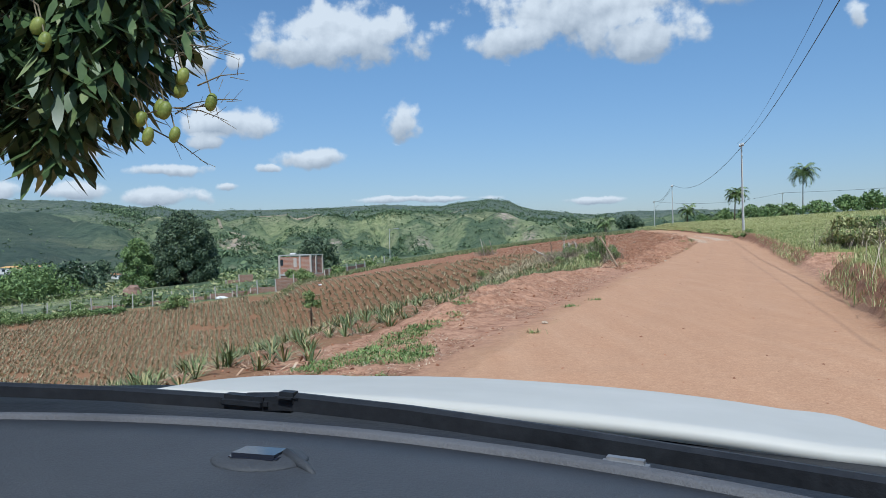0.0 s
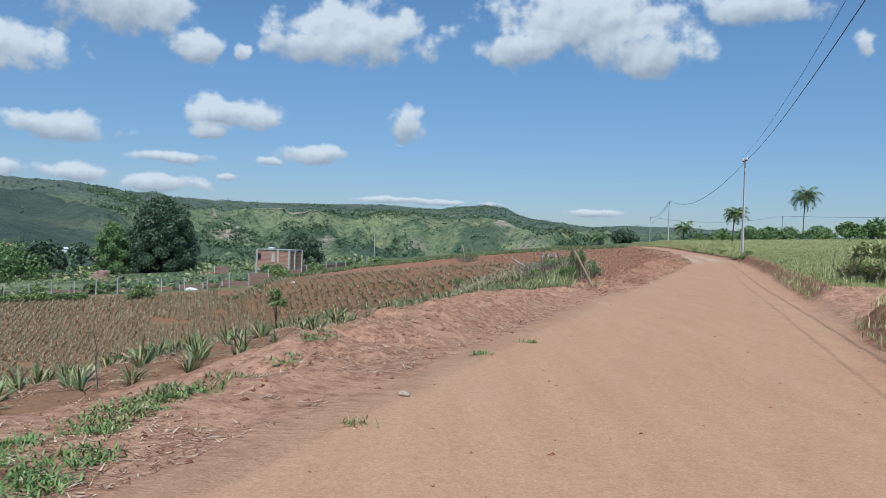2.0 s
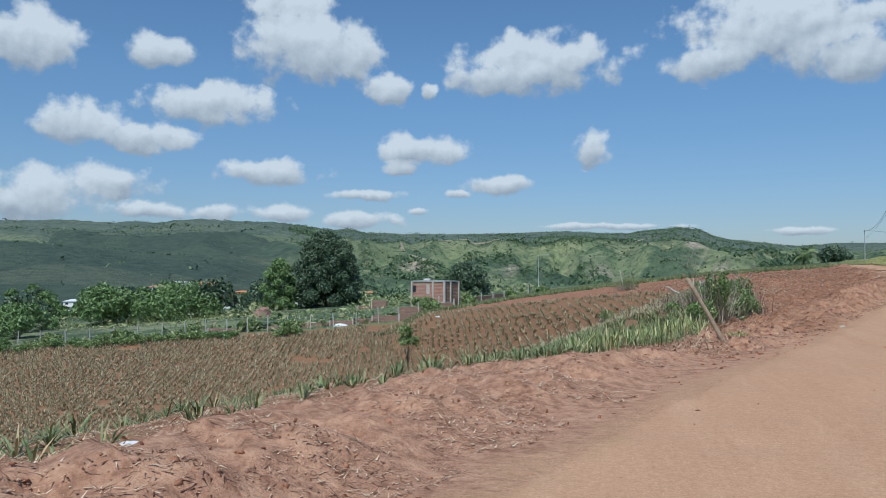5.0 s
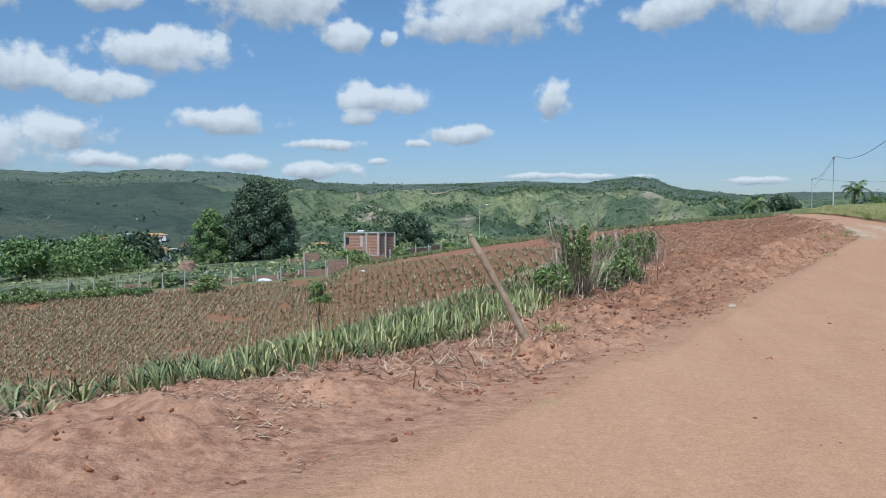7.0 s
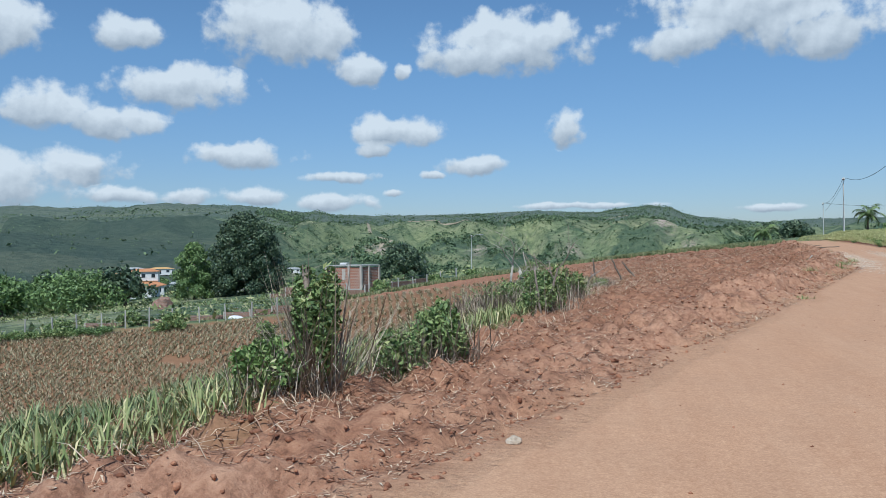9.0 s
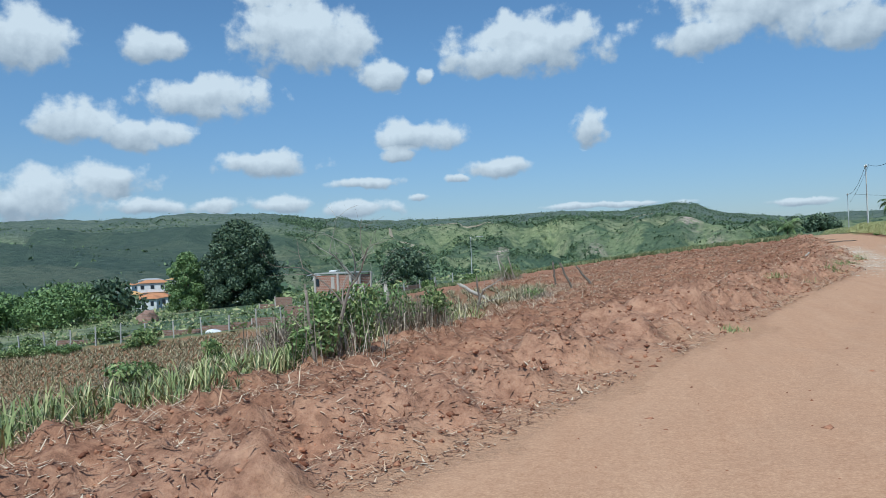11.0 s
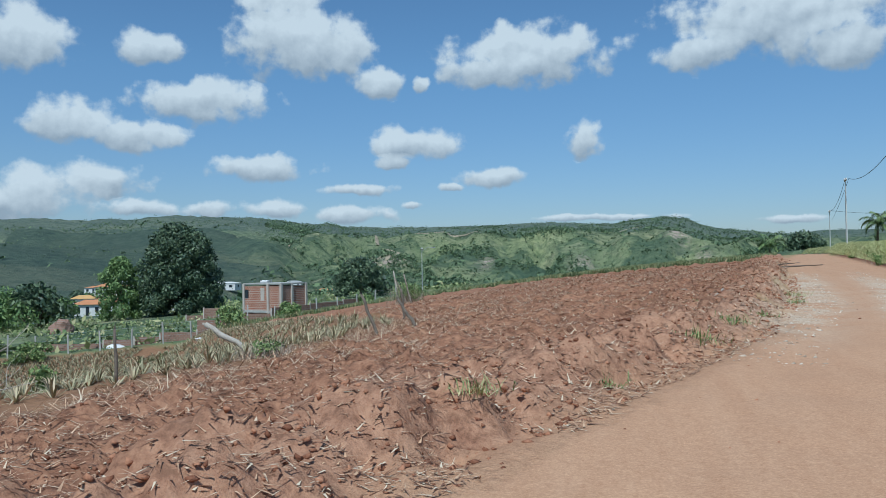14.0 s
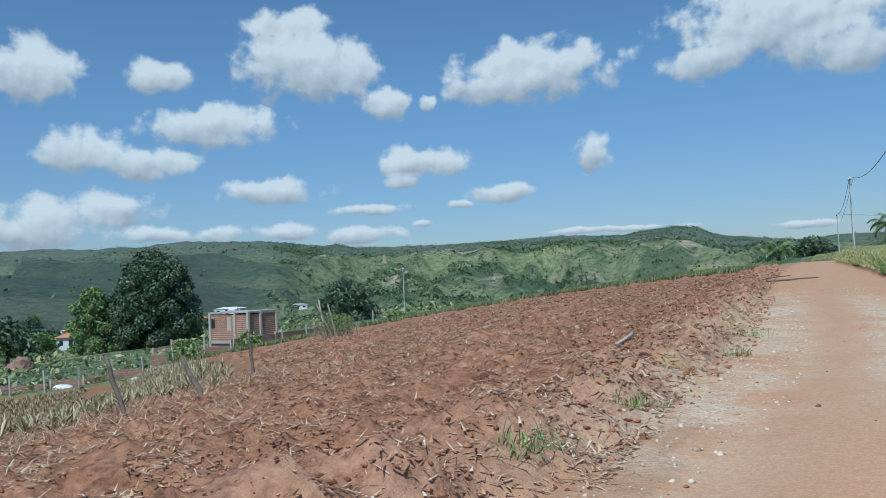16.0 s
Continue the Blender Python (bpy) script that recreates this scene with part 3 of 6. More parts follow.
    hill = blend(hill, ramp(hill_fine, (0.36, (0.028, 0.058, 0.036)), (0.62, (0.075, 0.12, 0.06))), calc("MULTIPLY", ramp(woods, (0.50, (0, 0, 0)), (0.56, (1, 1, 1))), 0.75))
    # grey-blue blend paints haze onto the far, high slopes
    hill = blend(hill, ramp(hill_fine, (0.36, (0.045, 0.075, 0.055)), (0.62, (0.13, 0.165, 0.115))), calc("MULTIPLY", zone("far_haze"), 0.75))
    # second coat of the painted cloud shadow, over the plots and specks
    hill = blend(hill, ramp(hill_fine, (0.36, (0.036, 0.058, 0.044)), (0.62, (0.070, 0.098, 0.066))), calc("MULTIPLY", zone("cloud_shade"), 0.62))
    # lift and blue tint of all hill colours stand in for haze
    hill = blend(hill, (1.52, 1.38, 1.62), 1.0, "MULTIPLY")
    colour = blend(grass, field, zone("field"))
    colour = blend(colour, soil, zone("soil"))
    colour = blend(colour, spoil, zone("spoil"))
    colour = blend(colour, road, zone("road"))
    patch = calc("MULTIPLY", zone("gravel"), ramp(noise_at(0.9, 5.0, 0.7), (0.38, (0, 0, 0)), (0.55, (1, 1, 1))))
    colour = blend(colour, gravel, patch)
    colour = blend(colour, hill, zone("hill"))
    nt.links.new(colour, shader.inputs["Base Color"])
    shader.inputs["Roughness"].default_value = 0.95
    shader.inputs["Specular IOR Level"].default_value = 0.15
    bump = nt.nodes.new("ShaderNodeBump")
    bump.inputs["Distance"].default_value = 0.13
    nt.links.new(calc("ADD", calc("MULTIPLY", zone("soil"), 0.55), 0.12), bump.inputs["Strength"])
    rough_mix = calc("ADD", calc("MULTIPLY", noise_at(6.5, 6.0, 0.65), 0.7), calc("MULTIPLY", fine, 0.3))
    nt.links.new(rough_mix, bump.inputs["Height"])
    far_bump = nt.nodes.new("ShaderNodeBump")
    far_bump.inputs["Distance"].default_value = 7.0
    nt.links.new(calc("MULTIPLY", zone("hill"), 0.8), far_bump.inputs["Strength"])
    nt.links.new(hill_fine, far_bump.inputs["Height"])
    nt.links.new(bump.outputs[0], far_bump.inputs["Normal"])
    nt.links.new(far_bump.outputs[0], shader.inputs["Normal"])
    return m


MAT_GROUND = ground_material()


# ---- mesh helpers ----
def mesh_object(name, verts, faces, mat, parent=None, label="", smooth_shade=False):
    """One mesh from arrays of corners and of faces (all with as many corners)."""
    verts, faces = np.asarray(verts, np.float32).reshape(-1, 3), np.asarray(faces, np.int32)
    me = bpy.data.meshes.new(name)
    n, k = faces.shape
    me.vertices.add(len(verts))
    me.vertices.foreach_set("co", verts.ravel())
    me.loops.add(n * k)
    me.loops.foreach_set("vertex_index", faces.ravel())
    me.polygons.add(n)
    me.polygons.foreach_set("loop_start", np.arange(n, dtype=np.int32) * k)
    me.polygons.foreach_set("loop_total", np.full(n, k, np.int32))
    if smooth_shade:
        me.polygons.foreach_set("use_smooth", np.ones(n, bool))
    me.update(calc_edges=True)
    me.materials.append(mat)
    ob = new(name, me)
    if parent:
        ob.parent = parent
    if label:
        tagged(ob, label)
    return ob


def part(name, bm, mat, parent, label="", bevel=0.0, smooth_shade=False):
    """A bmesh as one mesh object under a thing or a part."""
    if bevel:
        bmesh.ops.bevel(bm, geom=list(bm.edges), offset=bevel, segments=2, affect="EDGES", clamp_overlap=True)
    me = bpy.data.meshes.new(name)
    bm.to_mesh(me)
    bm.free()
    if smooth_shade:
        me.polygons.foreach_set("use_smooth", np.ones(len(me.polygons), bool))
    me.materials.append(mat)
    ob = new(name, me)
    ob.parent = parent
    if label:
        tagged(ob, label)
    return ob


def thing(name, place, label, category, group="", turn=0.0, kind=""):
    ob = new(name)
    ob.empty_display_size = 0.1
    ob.matrix_basis = Matrix.Translation(place) @ Matrix.Rotation(turn, 4, "Z")
    return tagged(ob, label, category, group, kind)


def box(bm, size, at=(0, 0, 0), turn=0.0, lean=0.0):
    m = Matrix.Translation(at) @ Matrix.Rotation(turn, 4, "Z") @ Matrix.Rotation(lean, 4, "X") @ Matrix.Diagonal((*size, 1))
    bmesh.ops.create_cube(bm, size=1.0, matrix=m)
    return bm


def cube(size, at=(0, 0, 0), turn=0.0, lean=0.0):
    return box(bmesh.new(), size, at, turn, lean)


def tube(bm, points, radii, sides=7, wobble=0.0, seed=0):
    """A tapered round limb through points."""
    r = random.Random(seed)
    rings = []
    for k, p in enumerate(points):
        p = Vector(p)
        a = Vector(points[max(k - 1, 0)])
        b = Vector(points[min(k + 1, len(points) - 1)])
        ahead = (b - a).normalized()
        side = ahead.orthogonal().normalized() if abs(ahead.z) > 0.95 else ahead.cross(Vector((0, 0, 1))).normalized()
        up = side.cross(ahead)
        ring = []
        for j in range(sides):
            w = 2 * math.pi * j / sides
            q = radii[k] * (1 + wobble * r.uniform(-1, 1))
            ring.append(bm.verts.new(p + side * math.cos(w) * q + up * math.sin(w) * q))
        rings.append(ring)
    for a, b in zip(rings, rings[1:]):
        for j in range(sides):
            bm.faces.new((a[j], a[(j + 1) % sides], b[(j + 1) % sides], b[j]))
    bm.faces.new(rings[0][::-1])
    bm.faces.new(rings[-1])
    return bm


def blades(points, length, rise, bearing_of, width, droop):
    """Thin bent blades: three triangles each. All arguments are arrays of one length."""
    points = np.asarray(points, float)
    n = len(points)
    level = np.stack([np.cos(bearing_of), np.sin(bearing_of), np.zeros(n)], 1)
    side = np.stack([-np.sin(bearing_of), np.cos(bearing_of), np.zeros(n)], 1) * (width / 2)[:, None]
    way = level * np.cos(rise)[:, None] + np.array([0, 0, 1.0]) * np.sin(rise)[:, None]
    mid = points + way * (length * 0.55)[:, None]
    tip = points + way * length[:, None] + level * (droop * length * 0.35)[:, None] - np.array([0, 0, 1.0]) * (droop * length)[:, None]
    v = np.stack([points - side * 0.8, points + side * 0.8, mid - side, mid + side, tip], 1).reshape(-1, 3)
    f = (np.arange(n) * 5)[:, None, None] + np.array([[0, 1, 3], [0, 3, 2], [2, 3, 4]])[None]
    return v, f.reshape(-1, 3)


def slips(points, length, rise, bearing_of, width):
    """Straight pointed blades of one triangle each, for what stands far off."""
    points = np.asarray(points, float)
    n = len(points)
    level = np.stack([np.cos(bearing_of), np.sin(bearing_of), np.zeros(n)], 1)
    side = np.stack([-np.sin(bearing_of), np.cos(bearing_of), np.zeros(n)], 1) * (width / 2)[:, None]
    tip = points + (level * np.cos(rise)[:, None] + np.array([0, 0, 1.0]) * np.sin(rise)[:, None]) * length[:, None]
    return np.stack([points - side, points + side, tip], 1).reshape(-1, 3), np.arange(3 * n).reshape(n, 3)


def cards(points, size, rs, flat=0.0, outward=None, long=1.6):
    """Small bent leaves at points: four triangles each, turned at random or partly outward."""
    points = np.asarray(points, float)
    n = len(points)
    a = rs.normal(size=(n, 3))
    if outward is not None:
        a = a * 0.6 + outward
    a /= np.linalg.norm(a, axis=1)[:, None] + 1e-9
    b = rs.normal(size=(n, 3))
    b[:, 2] -= flat
    b -= a * (a * b).sum(1)[:, None]
    b /= np.linalg.norm(b, axis=1)[:, None] + 1e-9
    c = np.cross(a, b)
    size = np.broadcast_to(size, (n,))[:, None]
    v = np.stack([points - b * size * long / 2, points + c * size * 0.36 - a * size * 0.12, points + b * size * long / 2 - a * size * 0.15, points - c * size * 0.36 - a * size * 0.12], 1)
    f = (np.arange(n) * 4)[:, None, None] + np.array([[0, 1, 2], [0, 2, 3]])[None]
    return v.reshape(-1, 3), f.reshape(-1, 3)


def crown_points(rs, lobes, count):
    """Points near the skin of a cloud of ellipsoids (x, y, z, rx, ry, rz), and the ways outward."""
    lobes = np.array(lobes)
    pick = rs.choice(len(lobes), count, p=lobes[:, 3] * lobes[:, 5] / (lobes[:, 3] * lobes[:, 5]).sum())
    way = rs.normal(size=(count, 3))
    way /= np.linalg.norm(way, axis=1)[:, None]
    depth = 1 - 0.45 * rs.random(count) ** 2.2
    bump = 1 + 0.12 * np.sin(way[:, 0] * 9 + pick) * np.sin(way[:, 2] * 8 + way[:, 1] * 7)
    return lobes[pick, :3] + way * lobes[pick, 3:] * (depth * bump)[:, None], way


def tree(name, label, x, y, height, width, trunk, leaf_mat, seed, leaves=2600, leaf=0.5, low=0.25, lobes_n=13, trunk_r=0.28, category="tree", sink=0.1, dome=False):
    """Tapered trunk, limbs to each clump of the crown, and a crown of many small leaves."""
    rs = np.random.RandomState(seed)
    base = thing(name, (x, y, ground_z(x, y) - sink), label, category)
    lobes = []
    for k in range(lobes_n):
        w = 2 * math.pi * (k * 0.618 + rs.uniform(-0.08, 0.08))
        q = math.sqrt((k + 0.3) / lobes_n)
        rad = width * rs.uniform(0.13, 0.27) * (1.1 - 0.35 * q)
        span = width / 2 * q * rs.uniform(0.7, 0.98) - rad * 0.35
        roof_h = height * (1 - 0.5 * q**2.2 * rs.uniform(0.75, 1.2))
        h = low * height + rad * 0.5 + max(0.0, roof_h - rad * 0.8 - low * height - rad * 0.5) * (1.0 if k % 3 else rs.uniform(0.25, 0.75))
        lobes.append((math.cos(w) * span, math.sin(w) * span, h, rad, rad, rad * rs.uniform(0.7, 0.95)))
    if dome:
        lobes = [(0, 0, height * 0.5, width * 0.3, width * 0.3, height * 0.36)]
        for k in range(lobes_n):
            w, e = 2 * math.pi * k * 0.618, -0.6 + 2.08 * ((k + 0.5) / lobes_n) ** 1.1
            rad = width * rs.uniform(0.11, 0.19)
            span = max(0.0, width / 2 * math.cos(min(e, 1.5)) ** 0.7 - rad * 0.8) * rs.uniform(0.85, 1.08)
            h = height * (0.38 + 0.53 * math.sin(min(e, 1.5)) * rs.uniform(0.92, 1.05)) - rad * 0.35
            lobes.append((math.cos(w) * span, math.sin(w) * span, max(h, rad * 0.8), rad, rad, rad * rs.uniform(0.7, 0.95)))
    bm = bmesh.new()
    fork = trunk
    tube(bm, [(0, 0, -0.3), (0.05, 0, fork * 0.5), (0, 0.05, fork), (0.05, 0, height * 0.7)], [trunk_r * 1.3, trunk_r, trunk_r * 0.8, trunk_r * 0.25], 8, 0.12, seed)
    part("trunk", bm, MAT_BARK, base, smooth_shade=True)
    for k, (lx, ly, lz, *_r) in enumerate(lobes[:: max(1, lobes_n // 6)]):
        bm = bmesh.new()
        tube(bm, [(0, 0, fork * 0.85), (lx * 0.45, ly * 0.45, fork + (lz - fork) * 0.5), (lx, ly, lz)], [trunk_r * 0.5, trunk_r * 0.3, trunk_r * 0.08], 6, 0.1, seed + k)
        part("limb", bm, MAT_BARK, base, smooth_shade=True)
    pts, way = crown_points(rs, lobes, leaves)
    v, f = cards(pts, leaf * rs.uniform(0.6, 1.3, leaves), rs, 0.4, way * 0.8)
    mesh_object("crown", v, f, leaf_mat, base)
    return base


# ---- the ground, one sheet out to the hills, and the road in it ----
def steps(a, b, fine, growth, low_end, high_end, cap):
    line = list(np.arange(a, b, fine))
    v, d = line[-1], fine
    while v < high_end:
        d = min(d * growth, cap) if v < 1450 else d * 1.12
        v += d
        line.append(v)
    v, d = line[0], fine
    while v > low_end:
        d = d * 1.08
        v -= d
        line.insert(0, v)
    return np.array(line)


S_LINE = steps(3.0, 78.0, 0.1, 1.04, -700, 4300, 14.0)
D_LINE = steps(-3.6, 12.0, 0.1, 1.034, -2200, 3800, 14.0)
GS, GD = np.meshgrid(S_LINE, D_LINE, indexing="ij")
GX, GY = to_xy(GS, GD)
GZ = land(GX, GY, True)
n_s, n_d = GS.shape
index = np.arange(n_s * n_d).reshape(n_s, n_d)
quads = np.stack([index[:-1, :-1], index[1:, :-1], index[1:, 1:], index[:-1, 1:]], -1).reshape(-1, 4)
corner_all = np.stack([GX, GY, GZ], -1).reshape(-1, 3)
left_g, right_g = GD - road_left(GS), road_right(GS) - GD
ragged = 0.35 * fbm(GS / 0.8, GD / 0.8, 3, 71)
r_g = np.hypot(GX - 5, GY - 25)
az_g = np.degrees(np.arctan2(GX - 5, GY - 25))
soil_g = inside(GS + 0.8 * fbm(GS / 1.5, GD / 1.5, 3, 51), GD + 0.9 * fbm(GS / 1.5, GD / 1.5, 3, 52), PLOUGHED)
heap_g = (left_g > -0.2) & (GD < field_edge(GS) + 0.3 + 2 * ragged) & (GS < 34) & (GS > -40)
bare_g = (GS > 20.5) & (GS < 28.5) & (right_g > 0) & (right_g < 5 + 3 * ragged)
road_zone = (1 - smooth(-0.25, 0.45, left_g + ragged)) * (1 - smooth(-0.15, 0.3, right_g + ragged * 0.6))
zones = {
    "road": road_zone,
    "soil": np.where(soil_g | heap_g | bare_g | ((left_g > -0.4) & (left_g < 2.0) & (GS > 30) & (GS < 62)), 1.0, 0.0) + smooth(-0.5, -0.2, right_g) * (1 - smooth(0.45, 0.7, right_g + ragged)) * (1 - smooth(112, 130, GS)),
    "spoil": np.maximum(np.where(heap_g | bare_g, 1.0, 0.0) * (1 - smooth(30, 37, GS + 3 * ragged)), smooth(-0.4, 0.1, left_g + ragged) * (1 - smooth(1.0, 2.2, left_g + 2 * ragged)) * smooth(34, 40, GS) * 0.6),
    "field": smooth(1.0, 1.6, left_g) * smooth(1.5, -1.0, GY - fence_line(GX) + 4 * ragged) * (1 - smooth(118, 130, GS)),
    "gravel": smooth(57, 63, GS + 3 * ragged) * (1 - smooth(74, 84, GS + 5 * ragged)) * np.maximum(
        np.exp(-(((left_g + 0.25) / 0.75) ** 2)), np.exp(-(((GD - 0.5 * (road_left(GS) + road_right(GS)) + 0.35) / 0.55) ** 2)) * smooth(61, 66, GS)),
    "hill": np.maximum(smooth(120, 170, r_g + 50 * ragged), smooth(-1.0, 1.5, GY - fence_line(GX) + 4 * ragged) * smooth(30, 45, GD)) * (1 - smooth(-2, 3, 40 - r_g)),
    "thicket": smooth(0.075, 0.02, gullies(GX, GY) + 0.05 * fbm(GX / 25, GY / 25, 3, 75)),
    "pasture": smooth(0.22, 0.34, gullies(GX, GY) + 0.12 * fbm(GX / 40, GY / 40, 3, 76)),
    "bare": sum(np.exp(-(((az_g - a) / wa) ** 2) - ((r_g - rr_) / wr) ** 2) for a, rr_, wa, wr in ((-16.0, 715, 0.9, 28), (-8.7, 700, 0.8, 20), (-14.6, 690, 0.5, 22), (-2.0, 720, 0.7, 16), (4.5, 750, 0.7, 25), (6.2, 700, 0.6, 18), (-18.4, 900, 0.6, 40), (1.0, 900, 1.5, 18))),
    "meadow": sum(np.exp(-(((az_g - a) / wa) ** 2) - ((r_g - rr_) / wr) ** 2) for a, rr_, wa, wr in ((-20.5, 980, 2.6, 55), (-17.5, 640, 2.5, 40), (-12, 760, 2.0, 60), (-6, 820, 2.5, 50), (3.5, 700, 3.0, 45), (8, 760, 2.5, 60), (-31, 1080, 4, 40), (-26, 660, 2.0, 30), (-2, 980, 2.5, 60))),
    # mask of the painted haze, growing with distance
    "far_haze": smooth(880, 1080, r_g + 130 * fbm(GX / 90, GY / 90, 3, 79)),
    # where the cloud shadow is put into the hill colour
    "cloud_shade": smooth(-20, -29, az_g + 4 * fbm(GX / 80, GY / 80, 3, 73)) * (1 - smooth(820, 1000, r_g)) * smooth(300, 420, r_g),
}
face_is_road = (road_zone.reshape(-1)[quads].mean(1) > 0.5) & (GS.reshape(-1)[quads].mean(1) < 200)
for name, pick, text in (("ground", ~face_is_road, "red earth verges, fields and green hills out to the horizon"), ("road", face_is_road, "packed red dirt road with a pale gravel patch")):
    used = np.unique(quads[pick])
    renumber = np.zeros(len(corner_all), np.int32)
    renumber[used] = np.arange(len(used))
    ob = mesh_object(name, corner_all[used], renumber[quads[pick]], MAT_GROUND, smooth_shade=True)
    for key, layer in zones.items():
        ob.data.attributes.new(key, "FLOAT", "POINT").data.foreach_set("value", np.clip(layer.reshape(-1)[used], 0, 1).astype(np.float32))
    tagged(ob, text, name, kind="structure")


# ---- poles, wires, fence, houses ----
def at_ground(x, y, sink=0.0):
    return (x, y, ground_z(x, y) - sink)


def utility_pole(x, y, height, label, base_r=0.16, top_r=0.09, arm=0.0, slotted=True):
    pole = thing("utility_pole", at_ground(x, y, 0.2), label, "pole")
    h = height + 0.2
    for side in (-1, 1):
        bm = bmesh.new()
        tube(bm, [(0, side * base_r * 0.85, 0), (0, side * (base_r + top_r) * 0.425, h / 2), (0, side * top_r * 0.85, h)], [base_r * 0.36, (base_r + top_r) * 0.18, top_r * 0.36], 6)
        part("shaft_rail", bm, MAT_POLE, pole, "pale concrete rail of the slotted shaft")
    if slotted:
        for k in range(12):
            w = base_r + (top_r - base_r) * k / 12
            part("rung", cube((w * 0.5, w * 1.7, h / 12 * 0.62), (0, 0, h * (k + 0.5) / 12)), MAT_POLE, pole)
    part("crossarm", cube((0.08, 0.9, 0.08), (0, 0.0, h - 0.25)), MAT_WOOD, pole)
    for y_i in (-0.35, 0.35):
        bm = bmesh.new()
        tube(bm, [(0, y_i, h - 0.2), (0, y_i, h - 0.12), (0, y_i, h - 0.02)], [0.05, 0.07, 0.03], 8)
        part("insulator", bm, MAT_PLASTER, pole)
    if arm:
        bm = bmesh.new()
        tube(bm, [(0, 0, h - 0.5), (arm * 0.6, 0, h + 0.05), (arm, 0, h + 0.02)], [0.03, 0.03, 0.03], 6)
        part("lamp_arm", bm, MAT_STEEL, pole)
        part("lamp_head", cube((0.5, 0.2, 0.12), (arm + 0.2, 0, h)), MAT_STEEL, pole, bevel=0.03)
    return pole, Vector((x, y, ground_z(x, y) + height))


pole_near, top_near = utility_pole(24.8, 63.9, 7.45, "tall pale concrete utility pole on the grassy bank")
pole_far, top_far = utility_pole(37.4, 125.8, 6.4, "concrete utility pole beside the road bend")
pole_third, top_third = utility_pole(45.9, 167.7, 5.4, "slender utility pole past the road bend", 0.13, 0.08)
bx, by = to_xy(4.0, -3.6)
pole_back, top_back = utility_pole(bx, by, 7.6, "concrete utility pole on the verge beside the road")
rx_, ry_ = to_xy(175, -16)
pole_right, top_right = utility_pole(rx_, ry_, 5.2, "grey utility pole standing in the grass", 0.12, 0.08)
rx_, ry_ = to_xy(150, -75)
pole_side, top_side = utility_pole(rx_, ry_, 5.2, "grey utility pole behind the shrubs", 0.12, 0.08)
pole_field, top_field = utility_pole(-10.1, 146.7, 6.5, "thin concrete lamp pole at the field edge", 0.13, 0.08, arm=1.4, slotted=False)


def cable(a, b, sag, radius=0.012, shift=0.0):
    a, b = Vector(a), Vector(b)
    side = (b - a).cross(Vector((0, 0, 1))).normalized() * shift
    bm = bmesh.new()
    pts = []
    for k in range(21):
        u = k / 20
        p = a.lerp(b, u) + side
        p.z -= 4 * sag * u * (1 - u)
        pts.append(p)
    tube(bm, pts, [radius] * 21, 5)
    me = bpy.data.meshes.new("overhead_cable")
    bm.to_mesh(me)
    me.materials.append(MAT_WIRE)
    return tagged(new("overhead_cable", me), "black power cable sagging between the poles", "cable", "overhead cables")


drop = Vector((0, 0, -0.05))
cable(top_back + drop, top_near + drop, 0.75, 0.014, 0.25)
cable(top_back + drop, top_near + drop, 1.0, 0.007, -0.3)
cable(top_near + drop, top_far + drop, 1.7, 0.02, 0.25)
cable(top_far + drop, top_third + drop, 0.9, 0.02)
cable(top_far + drop, top_third + Vector((0, 0, -1.4)), 0.3, 0.016, 0.3)
cable(top_third + drop, top_right + drop, 1.2, 0.02)
cable(top_right + drop, top_side + drop, 1.0, 0.025)


def unfinished_house():
    """Bare brick box with concrete columns, slab edge and roof clutter; local x along the front."""
    ax_, ay_, turn = -27.35, 129.15, radians(-16)
    z = -4.6
    top = -0.15 - z
    w, dp = 5.7, 4.4
    house = thing("house", (ax_, ay_, z), "unfinished two-level house of bare red brick with pale concrete columns", "house", turn=turn)
    part("wall", cube((w - 0.3, 0.16, top - 0.5), (w / 2, 0.1, top / 2)), MAT_BRICK, house, "front wall of red hollow brick")
    part("wall", cube((0.16, dp - 0.3, top - 0.5), (w - 0.1, dp / 2, top / 2)), MAT_BRICK, house)
    part("wall", cube((0.16, dp - 0.3, top - 0.5), (0.1, dp / 2, top / 2)), MAT_BRICK, house)
    part("wall", cube((w - 0.3, 0.16, top - 0.5), (w / 2, dp - 0.1, top / 2)), MAT_BRICK, house)
    for cx, cy in ((0, 0), (w * 0.66, -0.02), (w, 0), (w, dp * 0.42), (w, dp), (0, dp)):
        part("column", cube((0.3, 0.3, top + 0.05), (cx, cy, top / 2)), MAT_COLUMN, house, "pale cast concrete column", bevel=0.015)
    part("roof_slab", cube((w + 0.16, dp + 0.16, 0.16), (w / 2, dp / 2, top + 0.02)), MAT_CONCRETE, house, "grey concrete roof slab", bevel=0.02)
    part("floor_beam", cube((w + 0.05, 0.22, 0.26), (w / 2, -0.04, 1.25)), MAT_CONCRETE, house)
    part("floor_beam", cube((0.22, dp, 0.26), (w + 0.04, dp / 2, 1.25)), MAT_CONCRETE, house)
    part("render_patch", cube((0.55, 0.03, 1.5), (w * 0.5, -0.0, top - 1.2)), MAT_COLUMN, house, "smear of pale mortar")
    part("window", cube((0.5, 0.05, 1.0), (0.42, 0.0, top - 1.15)), MAT_GLASS_DARK, house, "dark unglazed opening")
